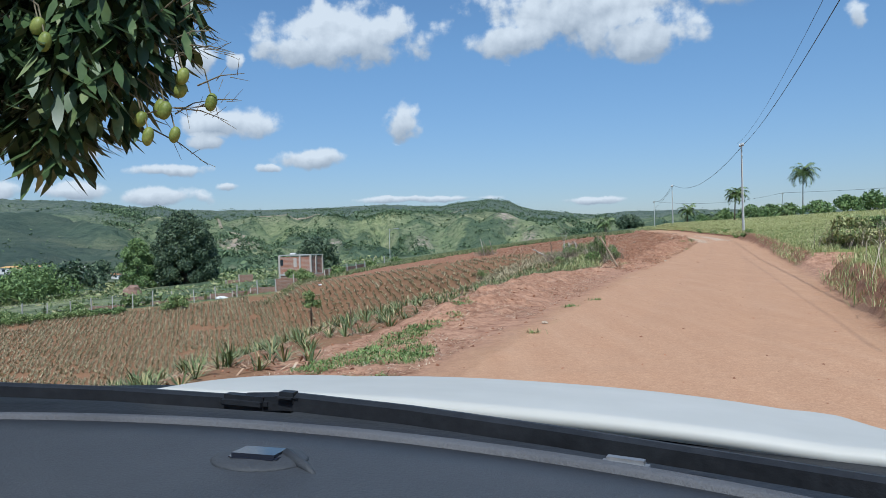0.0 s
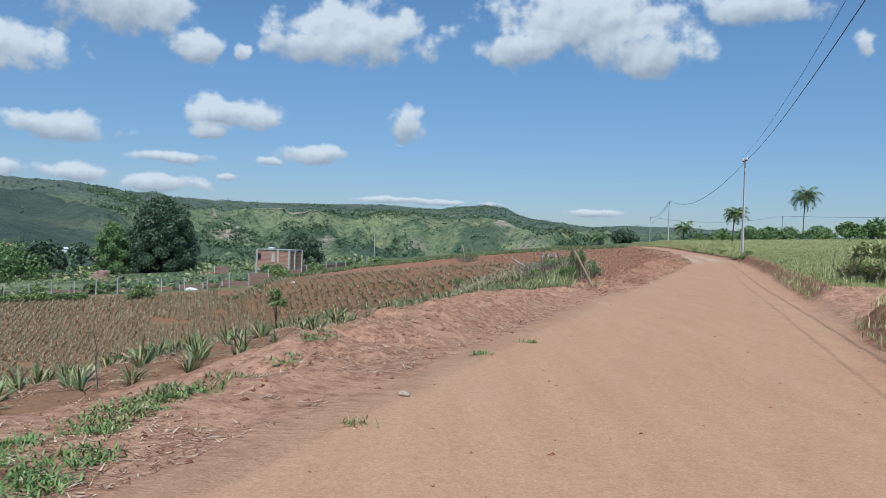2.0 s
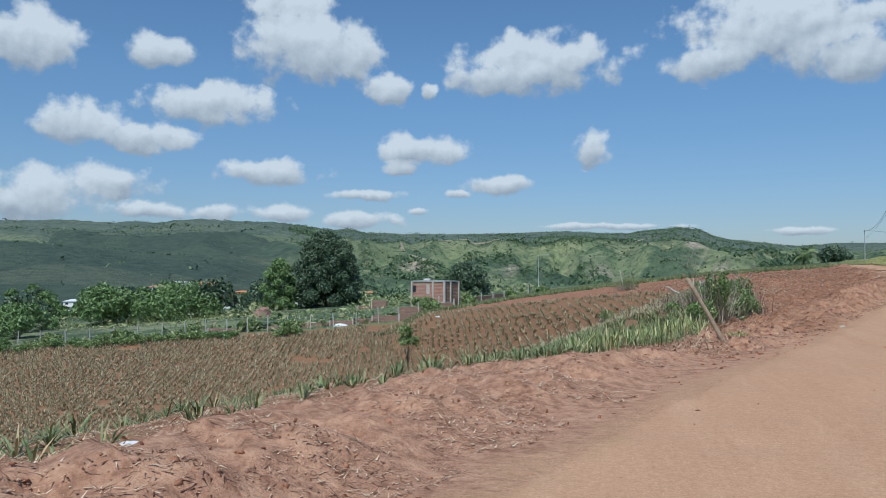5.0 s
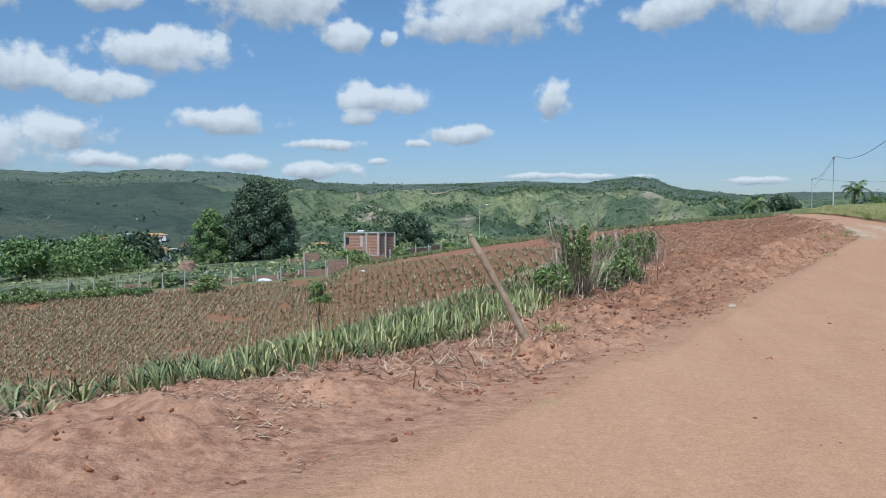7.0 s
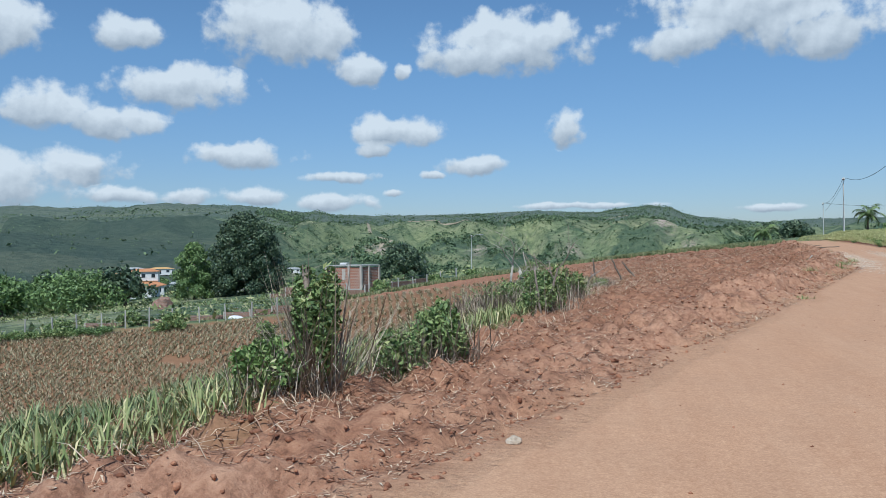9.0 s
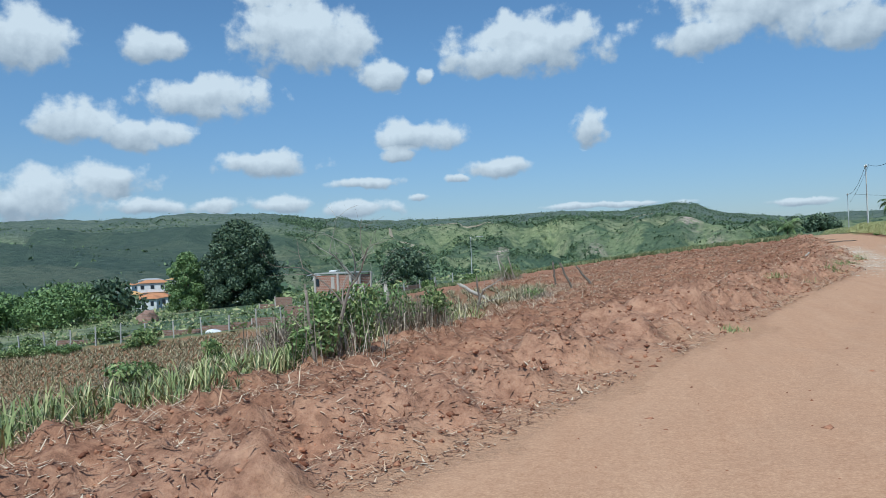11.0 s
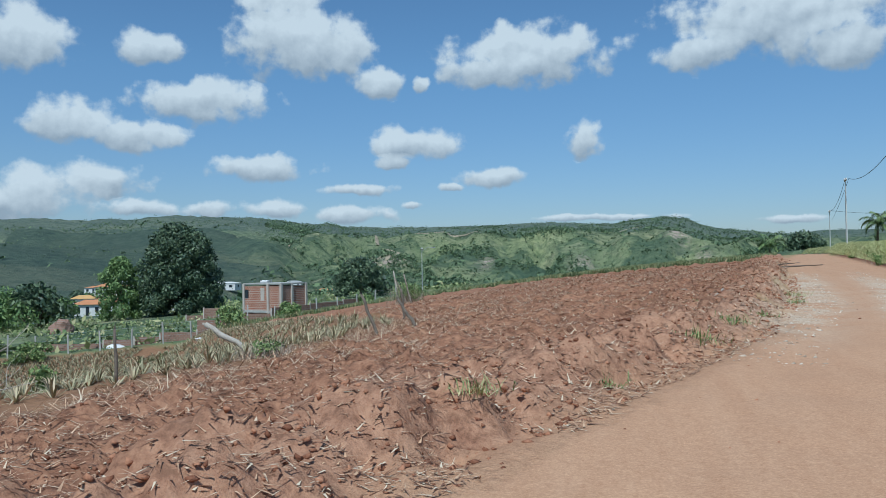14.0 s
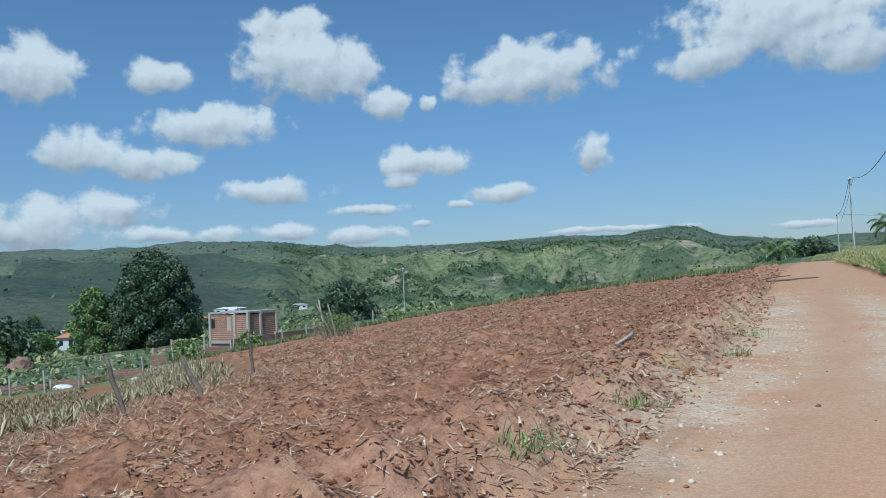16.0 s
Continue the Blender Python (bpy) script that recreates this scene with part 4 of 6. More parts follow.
    for k, (px_, py_) in enumerate(((1.2, 1.5), (2.0, 2.2), (3.1, 1.2), (1.6, 3.0))):
        part("starter_bar", cube((0.05, 0.05, 0.35 + 0.1 * (k % 2)), (px_, py_, top + 0.25)), MAT_STEEL, house)
    part("water_tank_lid", cube((0.9, 0.7, 0.14), (1.5, 1.9, top + 0.28), 0.3, 0.2), MAT_PLASTER, house, bevel=0.02)


unfinished_house()


def brick_wall(points, heights, label):
    """Low wall of bare brick in straight runs, with concrete piers."""
    wall = thing("garden_wall", (0, 0, 0), label, "wall")
    for (xa, ya), (xb, yb), h in zip(points, points[1:], heights):
        length = math.hypot(xb - xa, yb - ya)
        turn = math.atan2(yb - ya, xb - xa)
        za, zb = ground_z(xa, ya), ground_z(xb, yb)
        run = part("wall_run", cube((length, 0.14, h + abs(zb - za) + 0.3), (0, 0, 0)), MAT_OLD_BRICK, wall)
        run.matrix_basis = Matrix.Translation(((xa + xb) / 2, (ya + yb) / 2, (za + zb) / 2 + h / 2 - 0.2)) @ Matrix.Rotation(turn, 4, "Z")
        part("pier", cube((0.16, 0.2, h + 0.5), (xa, ya, za + h / 2)), MAT_COLUMN, wall, bevel=0.01)
    return wall


brick_wall([(-34, 112.5), (-31, 113.2), (-28.5, 113.8), (-25, 114.8), (-21.5, 115.8), (-18, 117.0)], [0.6, 0.65, 0.75, 0.7, 0.7], "low stepped wall of bare red brick below the house")
brick_wall([(-37.5, 133.2), (-35.4, 133.8), (-33.1, 134.3)], [0.5, 1.2], "broken stub of a brick wall beside the house")
brick_wall([(-18, 117.0), (-16.2, 122.5), (-14.5, 128.0), (-12.8, 133.5)], [0.95, 0.9, 0.8], "low red brick wall running up the slope")
brick_wall([(-50, 109), (-45, 110), (-40, 111.2), (-34, 112.5)], [0.35, 0.45, 0.5], "long low red brick wall behind the fence posts")


def fence(points, spacing, height, label, group):
    rs_ = random.Random(7)
    posts = []
    for (xa, ya), (xb, yb) in zip(points, points[1:]):
        n = max(1, int(math.hypot(xb - xa, yb - ya) / spacing))
        posts += [(xa + (xb - xa) * k / n, ya + (yb - ya) * k / n) for k in range(n)]
    fen = thing("post_fence", (0, 0, 0), label, "fence", group)
    me = None
    tops = []
    for x, y in posts:
        h = height * rs_.uniform(0.85, 1.12)
        p = part("post", cube((0.13, 0.13, h + 0.4), (0, 0, h / 2 - 0.2)), MAT_FENCE, fen, bevel=0.012)
        p.matrix_basis = Matrix.Translation((x, y, ground_z(x, y))) @ Euler((rs_.uniform(-0.05, 0.05), rs_.uniform(-0.05, 0.05), rs_.uniform(0, 3))).to_matrix().to_4x4()
        tops.append((x, y, ground_z(x, y)))
    for share in (0.35, 0.65, 0.92):
        bm = bmesh.new()
        tube(bm, [(x, y, z + height * share) for x, y, z in tops], [0.006] * len(tops), 4)
        part("wire", bm, MAT_STEEL, fen)


fence([(-110, 72), (-88, 84), (-66, 97), (-50, 103.5), (-38, 108), (-27, 112), (-17.2, 116)], 2.55, 2.0, "row of pale concrete fence posts with wire", "field fences")
fence([(-17.2, 116), (-15.2, 122), (-12, 132), (-7, 141)], 3.2, 1.5, "short concrete fence posts along the brick wall", "field fences")


def cottage(x, y, w, dp, h, turn, wall_mat, roof_mat, label, storeys=1, hip=0.9, z=None):
    home = thing("house", (x, y, (ground_z(x, y) if z is None else z) - 0.3), label, "house", "village houses", turn)
    part("wall", cube((w, dp, h + 0.3), (0, 0, (h + 0.3) / 2)), wall_mat, home)
    bm = bmesh.new()
    o = 0.45
    pts = [(-w / 2 - o, -dp / 2 - o, h + 0.2), (w / 2 + o, -dp / 2 - o, h + 0.2), (w / 2 + o, dp / 2 + o, h + 0.2), (-w / 2 - o, dp / 2 + o, h + 0.2), (-w / 4, 0, h + 0.2 + hip), (w / 4, 0, h + 0.2 + hip)]
    vs = [bm.verts.new(p) for p in pts]
    for fc in ((0, 1, 5, 4), (2, 3, 4, 5), (1, 2, 5), (3, 0, 4), (3, 2, 1, 0)):
        bm.faces.new([vs[k] for k in fc])
    part("roof", bm, roof_mat, home)
    for level_ in range(storeys):
        zc = 0.3 + h / storeys * (level_ + 0.55)
        for k in range(3):
            xx = -w / 2 + w * (k + 0.5) / 3
            win = part("window" if k != 1 or level_ else "door", cube((w / 8, 0.08, h / storeys * (0.38 if k != 1 or level_ else 0.7)), (xx, -dp / 2, zc - (0 if k != 1 or level_ else 0.3))), MAT_GLASS_DARK, home)
        part("window", cube((0.08, dp / 5, h / storeys * 0.36), (w / 2, 0, zc)), MAT_GLASS_DARK, home)
        if storeys > 1:
            part("balcony", cube((w, 0.9, 0.16), (0, -dp / 2 - 0.4, 0.3 + h / storeys * level_ + 0.05)), roof_mat, home)
    return home


def polar(az_deg, r, x0=3.34, y0=10.17):
    return x0 + r * math.sin(radians(az_deg)), y0 + r * math.cos(radians(az_deg))


for az_, r_, w_, d_, h_, wm, rm, st, text in (
    (-38.2, 375, 9.5, 6, 4.6, MAT_PLASTER, MAT_PLASTER, 2, "white two-storey house with a flat pale roof"),
    (-30.0, 470, 13, 8, 3.2, MAT_PLASTER, MAT_OCHRE, 1, "long white house with an ochre tiled roof"),
    (-27.4, 455, 12, 8, 3.2, MAT_OCHRE, MAT_ROOF, 1, "ochre house with an orange tiled roof"),
    (-25.7, 510, 17, 8, 4.0, MAT_PLASTER, MAT_PLASTER, 1, "white house with a pale flat roof"),
    (-29.7, 300, 7.0, 5, 3.0, MAT_PLASTER, MAT_ROOF, 1, "white cottage with a red roof among trees"),
    (-33.6, 300, 7.0, 5, 3.0, MAT_PLASTER, MAT_ROOF, 1, "white cottage half hidden by trees"),
    (-34.6, 385, 7.5, 6, 4.6, MAT_PLASTER, MAT_PLASTER, 2, "white two-storey house across the valley"),
    (-28.8, 420, 16, 7, 3.0, MAT_PLASTER, MAT_GREY_ROOF, 1, "long shed with a grey sheet roof"),
    (-17.0, 330, 9, 6, 3.0, MAT_PLASTER, MAT_ROOF, 1, "white house with red roof in the valley"),
    (-18.8, 480, 9, 6, 3.0, MAT_OCHRE, MAT_ROOF, 1, "ochre farmhouse at the foot of the hills"),
    (-15.7, 520, 12, 6, 3.0, MAT_PLASTER, MAT_ROOF, 1, "pale farmhouse on the lower slope"),
    (-21.5, 560, 12, 7, 3.0, MAT_PLASTER, MAT_GREY_ROOF, 1, "pale low shed down in the valley"),
    (-24.0, 520, 10, 7, 3.0, MAT_PLASTER, MAT_ROOF, 1, "white house at the edge of the village"),
    (-33.2, 450, 10, 7, 3.0, MAT_PLASTER, MAT_ROOF, 1, "white village house with red tiles"),
    (-31.8, 470, 12, 7, 3.0, MAT_PLASTER, MAT_GREY_ROOF, 1, "grey-roofed white house in the village"),
):
    hx, hy = polar(az_, r_)
    cottage(hx, hy, w_, d_, h_, radians(-az_ * 0.6 + (r_ * 7) % 30 - 15), wm, rm, text, st)
cottage(-129, 243, 8.5, 7, 9.0, 0.5, MAT_PLASTER, MAT_ROOF, "three-storey white house with ochre balconies and tiled roof", 3)
cottage(-125, 226, 5.5, 5, 5.0, 0.5, MAT_PLASTER, MAT_OCHRE, "two-storey white house with an ochre tiled roof", 2)
cottage(-117, 228, 5.0, 4.5, 3.6, 0.45, MAT_OCHRE, MAT_ROOF, "small ochre house with an orange tiled roof")
cottage(-117, 308, 12, 7, 3.4, 0.4, MAT_PLASTER, MAT_OCHRE, "long pale house with a straw-coloured roof")
cottage(-92, 186, 5.5, 5, 2.6, 0.35, MAT_PLASTER, MAT_ROOF, "low white cottage with a faded red roof")
cottage(-66, 178, 5.5, 5, 2.6, 0.3, MAT_PLASTER, MAT_GREY_ROOF, "low pale cottage behind the mango tree")
cottage(-102, 204, 6.5, 5, 2.8, 0.5, MAT_PLASTER, MAT_ROOF, "white cottage with orange tiles among trees")
hx, hy = -51.5, 128.0
bm = bmesh.new()
bmesh.ops.create_icosphere(bm, subdivisions=3, radius=1.0)
for vtx in bm.verts:
    vtx.co = Vector((vtx.co.x * 1.5, vtx.co.y * 1.3, max(vtx.co.z, -0.2) * 1.7)) * (1 + 0.3 * noise.noise(vtx.co * 1.7) + 0.12 * noise.noise(vtx.co * 5))
part("brick_heap", bm, MAT_OLD_BRICK, thing("brick_stack", at_ground(hx, hy), "tumbled heap of red bricks beyond the fence", "bricks"))
heap_cover = thing("covered_heap", at_ground(-32.2, 111.9), "low heap under a pale sheet beside the fence", "heap")
bm = bmesh.new()
bmesh.ops.create_icosphere(bm, subdivisions=3, radius=1.0, matrix=Matrix.Diagonal((0.95, 0.7, 0.4, 1)))
for vtx in bm.verts:
    vtx.co *= 1 + 0.12 * noise.noise(vtx.co * 2.1)
part("sheet", bm, MAT_PAPER, heap_cover, "crumpled pale sheet")

# ---- old posts and logs of the broken fence line ----
def log(name, foot, head, r0, r1, mat, label, category="post", seed=1, group=""):
    """A crooked, tapering length of wood with a splintered head."""
    foot, head = Vector(foot), Vector(head)
    body = thing(name, foot, label, category, group)
    rr = random.Random(seed)
    n = 7
    pts, rad = [], []
    for k in range(n):
        u = k / (n - 1)
        pts.append((head - foot) * u + Vector((rr.uniform(-1, 1), rr.uniform(-1, 1), rr.uniform(-1, 1))) * r0 * 0.35 * (0 < k < n - 1))
        rad.append((r0 + (r1 - r0) * u) * rr.uniform(0.88, 1.12))
    bm = bmesh.new()
    tube(bm, pts, rad, 10, 0.1, seed)
    part("stem", bm, mat, body, smooth_shade=True)
    bm = bmesh.new()
    for k in range(4):
        w = rr.uniform(0, 6.28)
        o = Vector((math.cos(w), math.sin(w), 0)) * r1 * 0.55
        tip = (head - foot).normalized() * rr.uniform(0.03, 0.1)
        tube(bm, [pts[-1] + o, pts[-1] + o * 0.9 + tip], [r1 * 0.35, 0.004], 5)
    part("splintered_head", bm, mat, body)
    return body


def standing(name, x, y, dx, dy, h, r, mat, label, seed):
    z = ground_z(x, y)
    return log(name, (x, y, z - 0.15), (x + dx, y + dy, z + h), r, r * 0.7, mat, label, "post", seed, "old fence posts")


log("leaning_post", (6.9, 30.3, 0.05), (6.16, 30.3, 1.38), 0.045, 0.036, MAT_OLD_POST, "split pale wooden post leaning over the field edge", "post", 3)
log("fallen_log", (8.25, 61.4, -0.06), (7.15, 61.3, 0.58), 0.065, 0.06, MAT_PALE_WOOD, "bleached log lying propped on dry weeds", "log", 5)
standing("fence_post", 9.7, 69.2, -0.1, 0.0, 1.0, 0.05, MAT_DARK_WOOD, "dark upright wooden fence post", 11)
standing("fence_post", 11.6, 63.9, -0.62, 0.25, 0.62, 0.05, MAT_DARK_WOOD, "dark wooden post leaning low over the weeds", 12)
standing("fence_post", 11.0, 62.6, -0.5, 0.1, 0.95, 0.045, MAT_DARK_WOOD, "dark leaning fence post in dry weeds", 13)
standing("fence_post", 5.6, 85.0, -0.5, 0.1, 1.7, 0.05, MAT_WOOD, "grey fence post leaning by a shrub", 14)
standing("fence_post", 5.2, 85.4, -0.8, 0.1, 1.5, 0.045, MAT_WOOD, "thin grey post leaning by a shrub", 15)
standing("fence_post", 4.6, 86.0, -0.4, 0.2, 1.8, 0.05, MAT_PALE_WOOD, "pale upright post beside a shrub", 16)
standing("fence_post", 7.35, 35.7, -0.2, 0.1, 1.3, 0.05, MAT_WOOD, "old grey stump of a trunk wrapped in vines", 17)
standing("fence_post", 8.9, 44.6, -0.15, 0.1, 0.95, 0.025, MAT_WOOD, "crooked grey post in a leafy bush", 18)
standing("fence_post", 8.5, 52.4, 0.05, 0.1, 0.85, 0.03, MAT_DARK_WOOD, "thin dark fence post in straw", 19)
standing("fence_post", 8.3, 48.9, -0.35, 0.2, 0.95, 0.07, MAT_PALE_WOOD, "pale split stump leaning in brush", 20)
standing("fence_post", 8.55, 49.0, -0.15, 0.2, 0.9, 0.06, MAT_PALE_WOOD, "pale split stump beside another", 21)
standing("fence_post", 9.0, 55.5, -0.1, 0.1, 0.8, 0.03, MAT_DARK_WOOD, "dark fence post among dry weeds", 22)


def bare_tree(x, y, height, spread, seed, label, mat=MAT_PALE_WOOD, levels=4, stem=0.0):
    """Leafless tree: a crooked stem that forks again and again."""
    rr = random.Random(seed)
    base = thing("bare_tree", at_ground(x, y, 0.1), label, "tree")
    bm = bmesh.new()

    def grow(p, way, length, r, level_, bm_):
        pts, rad = [p], [r]
        for k in range(4):
            way = (way + Vector((rr.uniform(-1, 1), rr.uniform(-1, 1), rr.uniform(-0.5, 0.6))) * 0.28).normalized()
            p = p + way * length / 4
            pts.append(p)
            rad.append(r * (1 - 0.13 * (k + 1)))
        tube(bm_, pts, rad, 6 if level_ > 1 else 4)
        if level_ > 0:
            for k in range(3 if level_ > 1 else 2):
                side = Vector((rr.uniform(-1, 1) * spread, rr.uniform(-1, 1) * spread, rr.uniform(-0.1, 0.8))).normalized()
                grow(pts[rr.randint(2, 4)], (way * 0.5 + side).normalized(), length * rr.uniform(0.55, 0.8), rad[-1] * 0.75, level_ - 1, bm_)

    grow(Vector((0, 0, 0)), Vector((0.05, 0.05, 1)), height * 0.45, stem or height * 0.014 + 0.01, levels, bm)
    part("bare_crown", bm, mat, base)
    return base


bare_tree(7.55, 49.1, 3.0, 1.2, 5, "pale leafless tree with curling bare branches", stem=0.06)
bare_tree(9.6, 52.0, 1.9, 1.3, 9, "small leafless shrub with pale forked branches", levels=3)
bare_tree(9.1, 45.0, 2.3, 1.0, 14, "thin leafless sapling standing in a bush", MAT_WOOD, 3)
bare_tree(-1.5, 12.6, 1.5, 0.3, 21, "thin bare twig standing at the field edge", MAT_DARK_WOOD, 1, 0.008)
bare_tree(0.2, 17.8, 1.3, 0.7, 22, "dry forked twig at the field edge", MAT_DARK_WOOD, 2, 0.007)
bare_tree(4.1, 30.6, 1.0, 0.7, 23, "dry forked twig standing in the field", MAT_DARK_WOOD, 2, 0.007)


# ---- trees ----
tree("mango_tree", "large dense dark green mango tree behind the fence", -51.4, 154.3, 15.0, 12.9, 2.6, MAT_DARK_TREE, 3, 40000, 0.34, 0.08, 46, 0.5, dome=True)
tree("tree", "lighter green tree beside the large mango tree", -59.4, 150.5, 10.4, 7.4, 2.4, MAT_MID_TREE, 5, 9000, 0.3, 0.2, 24, dome=True)
tree("tree", "round dark tree behind the brick house", -28.0, 173.0, 7.2, 10.5, 1.4, MAT_DARK_TREE, 7, 6000, 0.4, 0.06, 22, dome=True)
tree("tree", "broad green tree beyond the fence", -88.0, 138.0, 7.8, 13.0, 1.6, MAT_MID_TREE, 9, 6000, 0.4, 0.12, 13)
tree("tree", "broad green tree among the village houses", -74.0, 138.5, 7.4, 15.5, 1.5, MAT_MID_TREE, 11, 7000, 0.4, 0.12, 14)
tree("tree", "dark green tree beyond the fence", -97.0, 128.0, 7.0, 12.0, 1.5, MAT_DARK_TREE, 12, 3600, 0.5, 0.12, 12)
tree("tree", "spreading green tree near the fence", -83.0, 112.0, 5.8, 11.0, 1.3, MAT_MID_TREE, 13, 5500, 0.34, 0.12, 12)
tree("tree", "green tree among cottages", -62.0, 165.0, 5.5, 8.5, 1.2, MAT_MID_TREE, 15, 2600, 0.45, 0.12, 11)
tree("tree", "green tree on the far side of the village", -120.0, 190.0, 8.0, 15.0, 1.6, MAT_DARK_TREE, 16, 3400, 0.6, 0.12, 13)
tree("tree", "round dark tree beyond the road crest", 56.3, 234.3, 4.9, 9.5, 0.7, MAT_DARK_TREE, 17, 3200, 0.5, 0.1, 12)
valley = [tree("tree", "green tree in the valley below the hills", -150.0, 300.0, 6.5, 9.0, 1.4, MAT_MID_TREE, 80, 950, 0.6, 0.12, 11),
          tree("tree", "dark green tree in the valley below the hills", -120.0, 330.0, 7.5, 9.5, 1.6, MAT_DARK_TREE, 81, 950, 0.6, 0.12, 11),
          tree("tree", "low spreading green tree in the valley", -170.0, 280.0, 4.5, 8.0, 1.0, MAT_MID_TREE, 82, 800, 0.55, 0.1, 10)]
vr = random.Random(15)
for k in range(150):
    va, vd = vr.uniform(-47, -6), 140 + 300 * vr.random() ** 0.95
    vx, vy = polar(va, vd)
    if to_sd(vx, vy)[1] > 85 and not (va > -24.5 and vd < 340):
        copy_thing(valley[k % 3], Matrix.Translation((vx, vy, ground_z(vx, vy) - 0.1)) @ Matrix.Rotation(vr.uniform(0, 6.28), 4, "Z"))
for k, (sx, sy, sh, sw) in enumerate(((-44.0, 109.0, 2.0, 3.2), (-36.5, 106.0, 2.2, 4.0), (-57.0, 100.5, 1.8, 4.5), (-65.0, 97.5, 1.7, 4.0), (-73.0, 93.0, 1.6, 5.0), (-20.5, 113.2, 2.3, 4.0), (-16.0, 116.8, 1.8, 3.0), (-50.0, 105.0, 1.7, 4.0), (-81.0, 88.5, 1.5, 4.5), (-23.0, 117.0, 2.6, 2.6), (-8.5, 138.0, 1.4, 2.6), (-12.0, 129.0, 1.5, 2.4))):
    tree("shrub", "leafy green shrub along the fence posts", sx, sy, sh, sw, 0.3, MAT_BUSH, 40 + k, 1500, 0.2, 0.05, 9, 0.05, "shrub")
hedge_rng = random.Random(23)
hedge_first = [tree("shrub", "dense green hedge shrub below the fence posts", -104.0 + 3 * k, 71.0 + 1.6 * k, 1.5, 3.2, 0.25, MAT_BUSH if k else MAT_MID_TREE, 140 + k, 1300, 0.17, 0.03, 9, 0.05, "shrub") for k in range(3)]
hx = -96.0
while hx < -36.0:
    hy = float(fence_line(hx)) - hedge_rng.uniform(1.0, 2.6)
    copy_thing(hedge_first[hedge_rng.randrange(3)], Matrix.Translation((hx, hy, ground_z(hx, hy) - 0.15)) @ Matrix.Rotation(hedge_rng.uniform(0, 6.28), 4, "Z") @ Matrix.Diagonal((1, 1, hedge_rng.uniform(0.55, 1.15), 1)))
    hx += hedge_rng.uniform(1.3, 2.8) + (3.5 if hedge_rng.random() < 0.12 else 0)
for k, (sa, sr, sh, sw) in enumerate(((20.2, 190, 3.4, 7.0), (21.8, 185, 3.8, 8.0), (23.0, 180, 3.6, 7.0), (24.2, 170, 3.2, 6.0), (18.6, 200, 2.6, 5.0), (26.0, 165, 3.2, 7.0), (27.6, 150, 3.4, 6.0), (29.2, 140, 3.4, 6.0), (31.0, 120, 3.4, 7.0))):
    sx, sy = polar(sa, sr, 0, 0)
    tree("shrub", "leafy green shrub on the skyline past the grass", sx, sy, sh, sw, 0.4, MAT_MID_TREE, 60 + k, 1500, 0.35, 0.05, 10, 0.08, "shrub")


def palm(x, y, trunk, frond, label, seed, fronds=18, lean=0.3, r=0.13, base_z=None):
    rr = random.Random(seed)
    z = ground_z(x, y) if base_z is None else base_z
    base = thing("palm_tree", (x, y, z - 0.2), label, "palm")
    top = Vector((lean, lean * 0.4, trunk + 0.2))
    if trunk > 0.6:
        bm = bmesh.new()
        tube(bm, [(0, 0, 0), (lean * 0.2, 0, trunk * 0.35), (lean * 0.6, lean * 0.2, trunk * 0.7), top], [r * 1.5, r, r * 0.85, r * 0.8], 8, 0.06, seed)
        part("trunk", bm, MAT_BARK, base, smooth_shade=True)
    rs_ = np.random.RandomState(seed)
    for k in range(fronds):
        w = 2 * math.pi * (k * 0.618 + rr.uniform(-0.04, 0.04))
        up = 1.3 - 2.1 * (k / fronds)
        L = frond * rr.uniform(0.8, 1.1)
        spine = []
        for j in range(9):
            u = j / 8
            ang = up - 1.5 * u * u
            prev = spine[-1] if spine else top
            spine.append(prev + Vector((math.cos(w) * math.cos(ang), math.sin(w) * math.cos(ang), math.sin(ang))) * (L / 8 if j else 0))
        pts, bear, ln = [], [], []
        for j in range(2, 33):
            u = j / 33
            i = min(int(u * 8), 7)
            p = spine[i].lerp(spine[i + 1], u * 8 - i)
            for sg in (-1, 1):
                pts.append(p)
                bear.append(w + sg * (1.15 - 0.45 * u))
                ln.append(L * 0.36 * (1.1 - 0.75 * abs(u - 0.35)))
        n = len(pts)
        v, f = blades(pts, np.array(ln), np.full(n, -0.35) + rs_.uniform(-0.25, 0.25, n), np.array(bear), np.full(n, 0.045 + 0.012 * frond), np.full(n, 0.22))
        mesh_object("frond", v, f, MAT_PALM, base)
    return base


for az_, r_, el_top, tr, label, sd_ in ((24.95, 172, 4.0, 7.5, "tall slender coconut palm on the skyline", 3), (20.65, 125, 2.75, 6.0, "coconut palm rising behind the utility pole", 4)):
    px_, py_ = polar(az_, r_, 0, 0)
    crown_z = 1.4 + r_ * math.tan(radians(el_top))
    palm(px_, py_, crown_z - ground_z(px_, py_), 3.2 if r_ > 150 else 2.0, label, sd_, 28, 0.3, 0.1)
palm(48.3, 230.4, 2.2, 4.4, "young coconut palm with low arching fronds", 6, 16, 0.1)
palm(43.0, 136.0, 2.2, 2.1, "bushy low palm on the bank beside the road bend", 16, 16, 0.1)
for az_, r_, tr, fr, sd_ in ( (19.4, 160, 0.8, 2.0, 8), (23.8, 158, 1.2, 2.4, 9)):
    px_, py_ = polar(az_, r_, 0, 0)
    palm(px_, py_, tr, fr, "low palm with arching fronds in the grass", sd_, 14, 0.1)


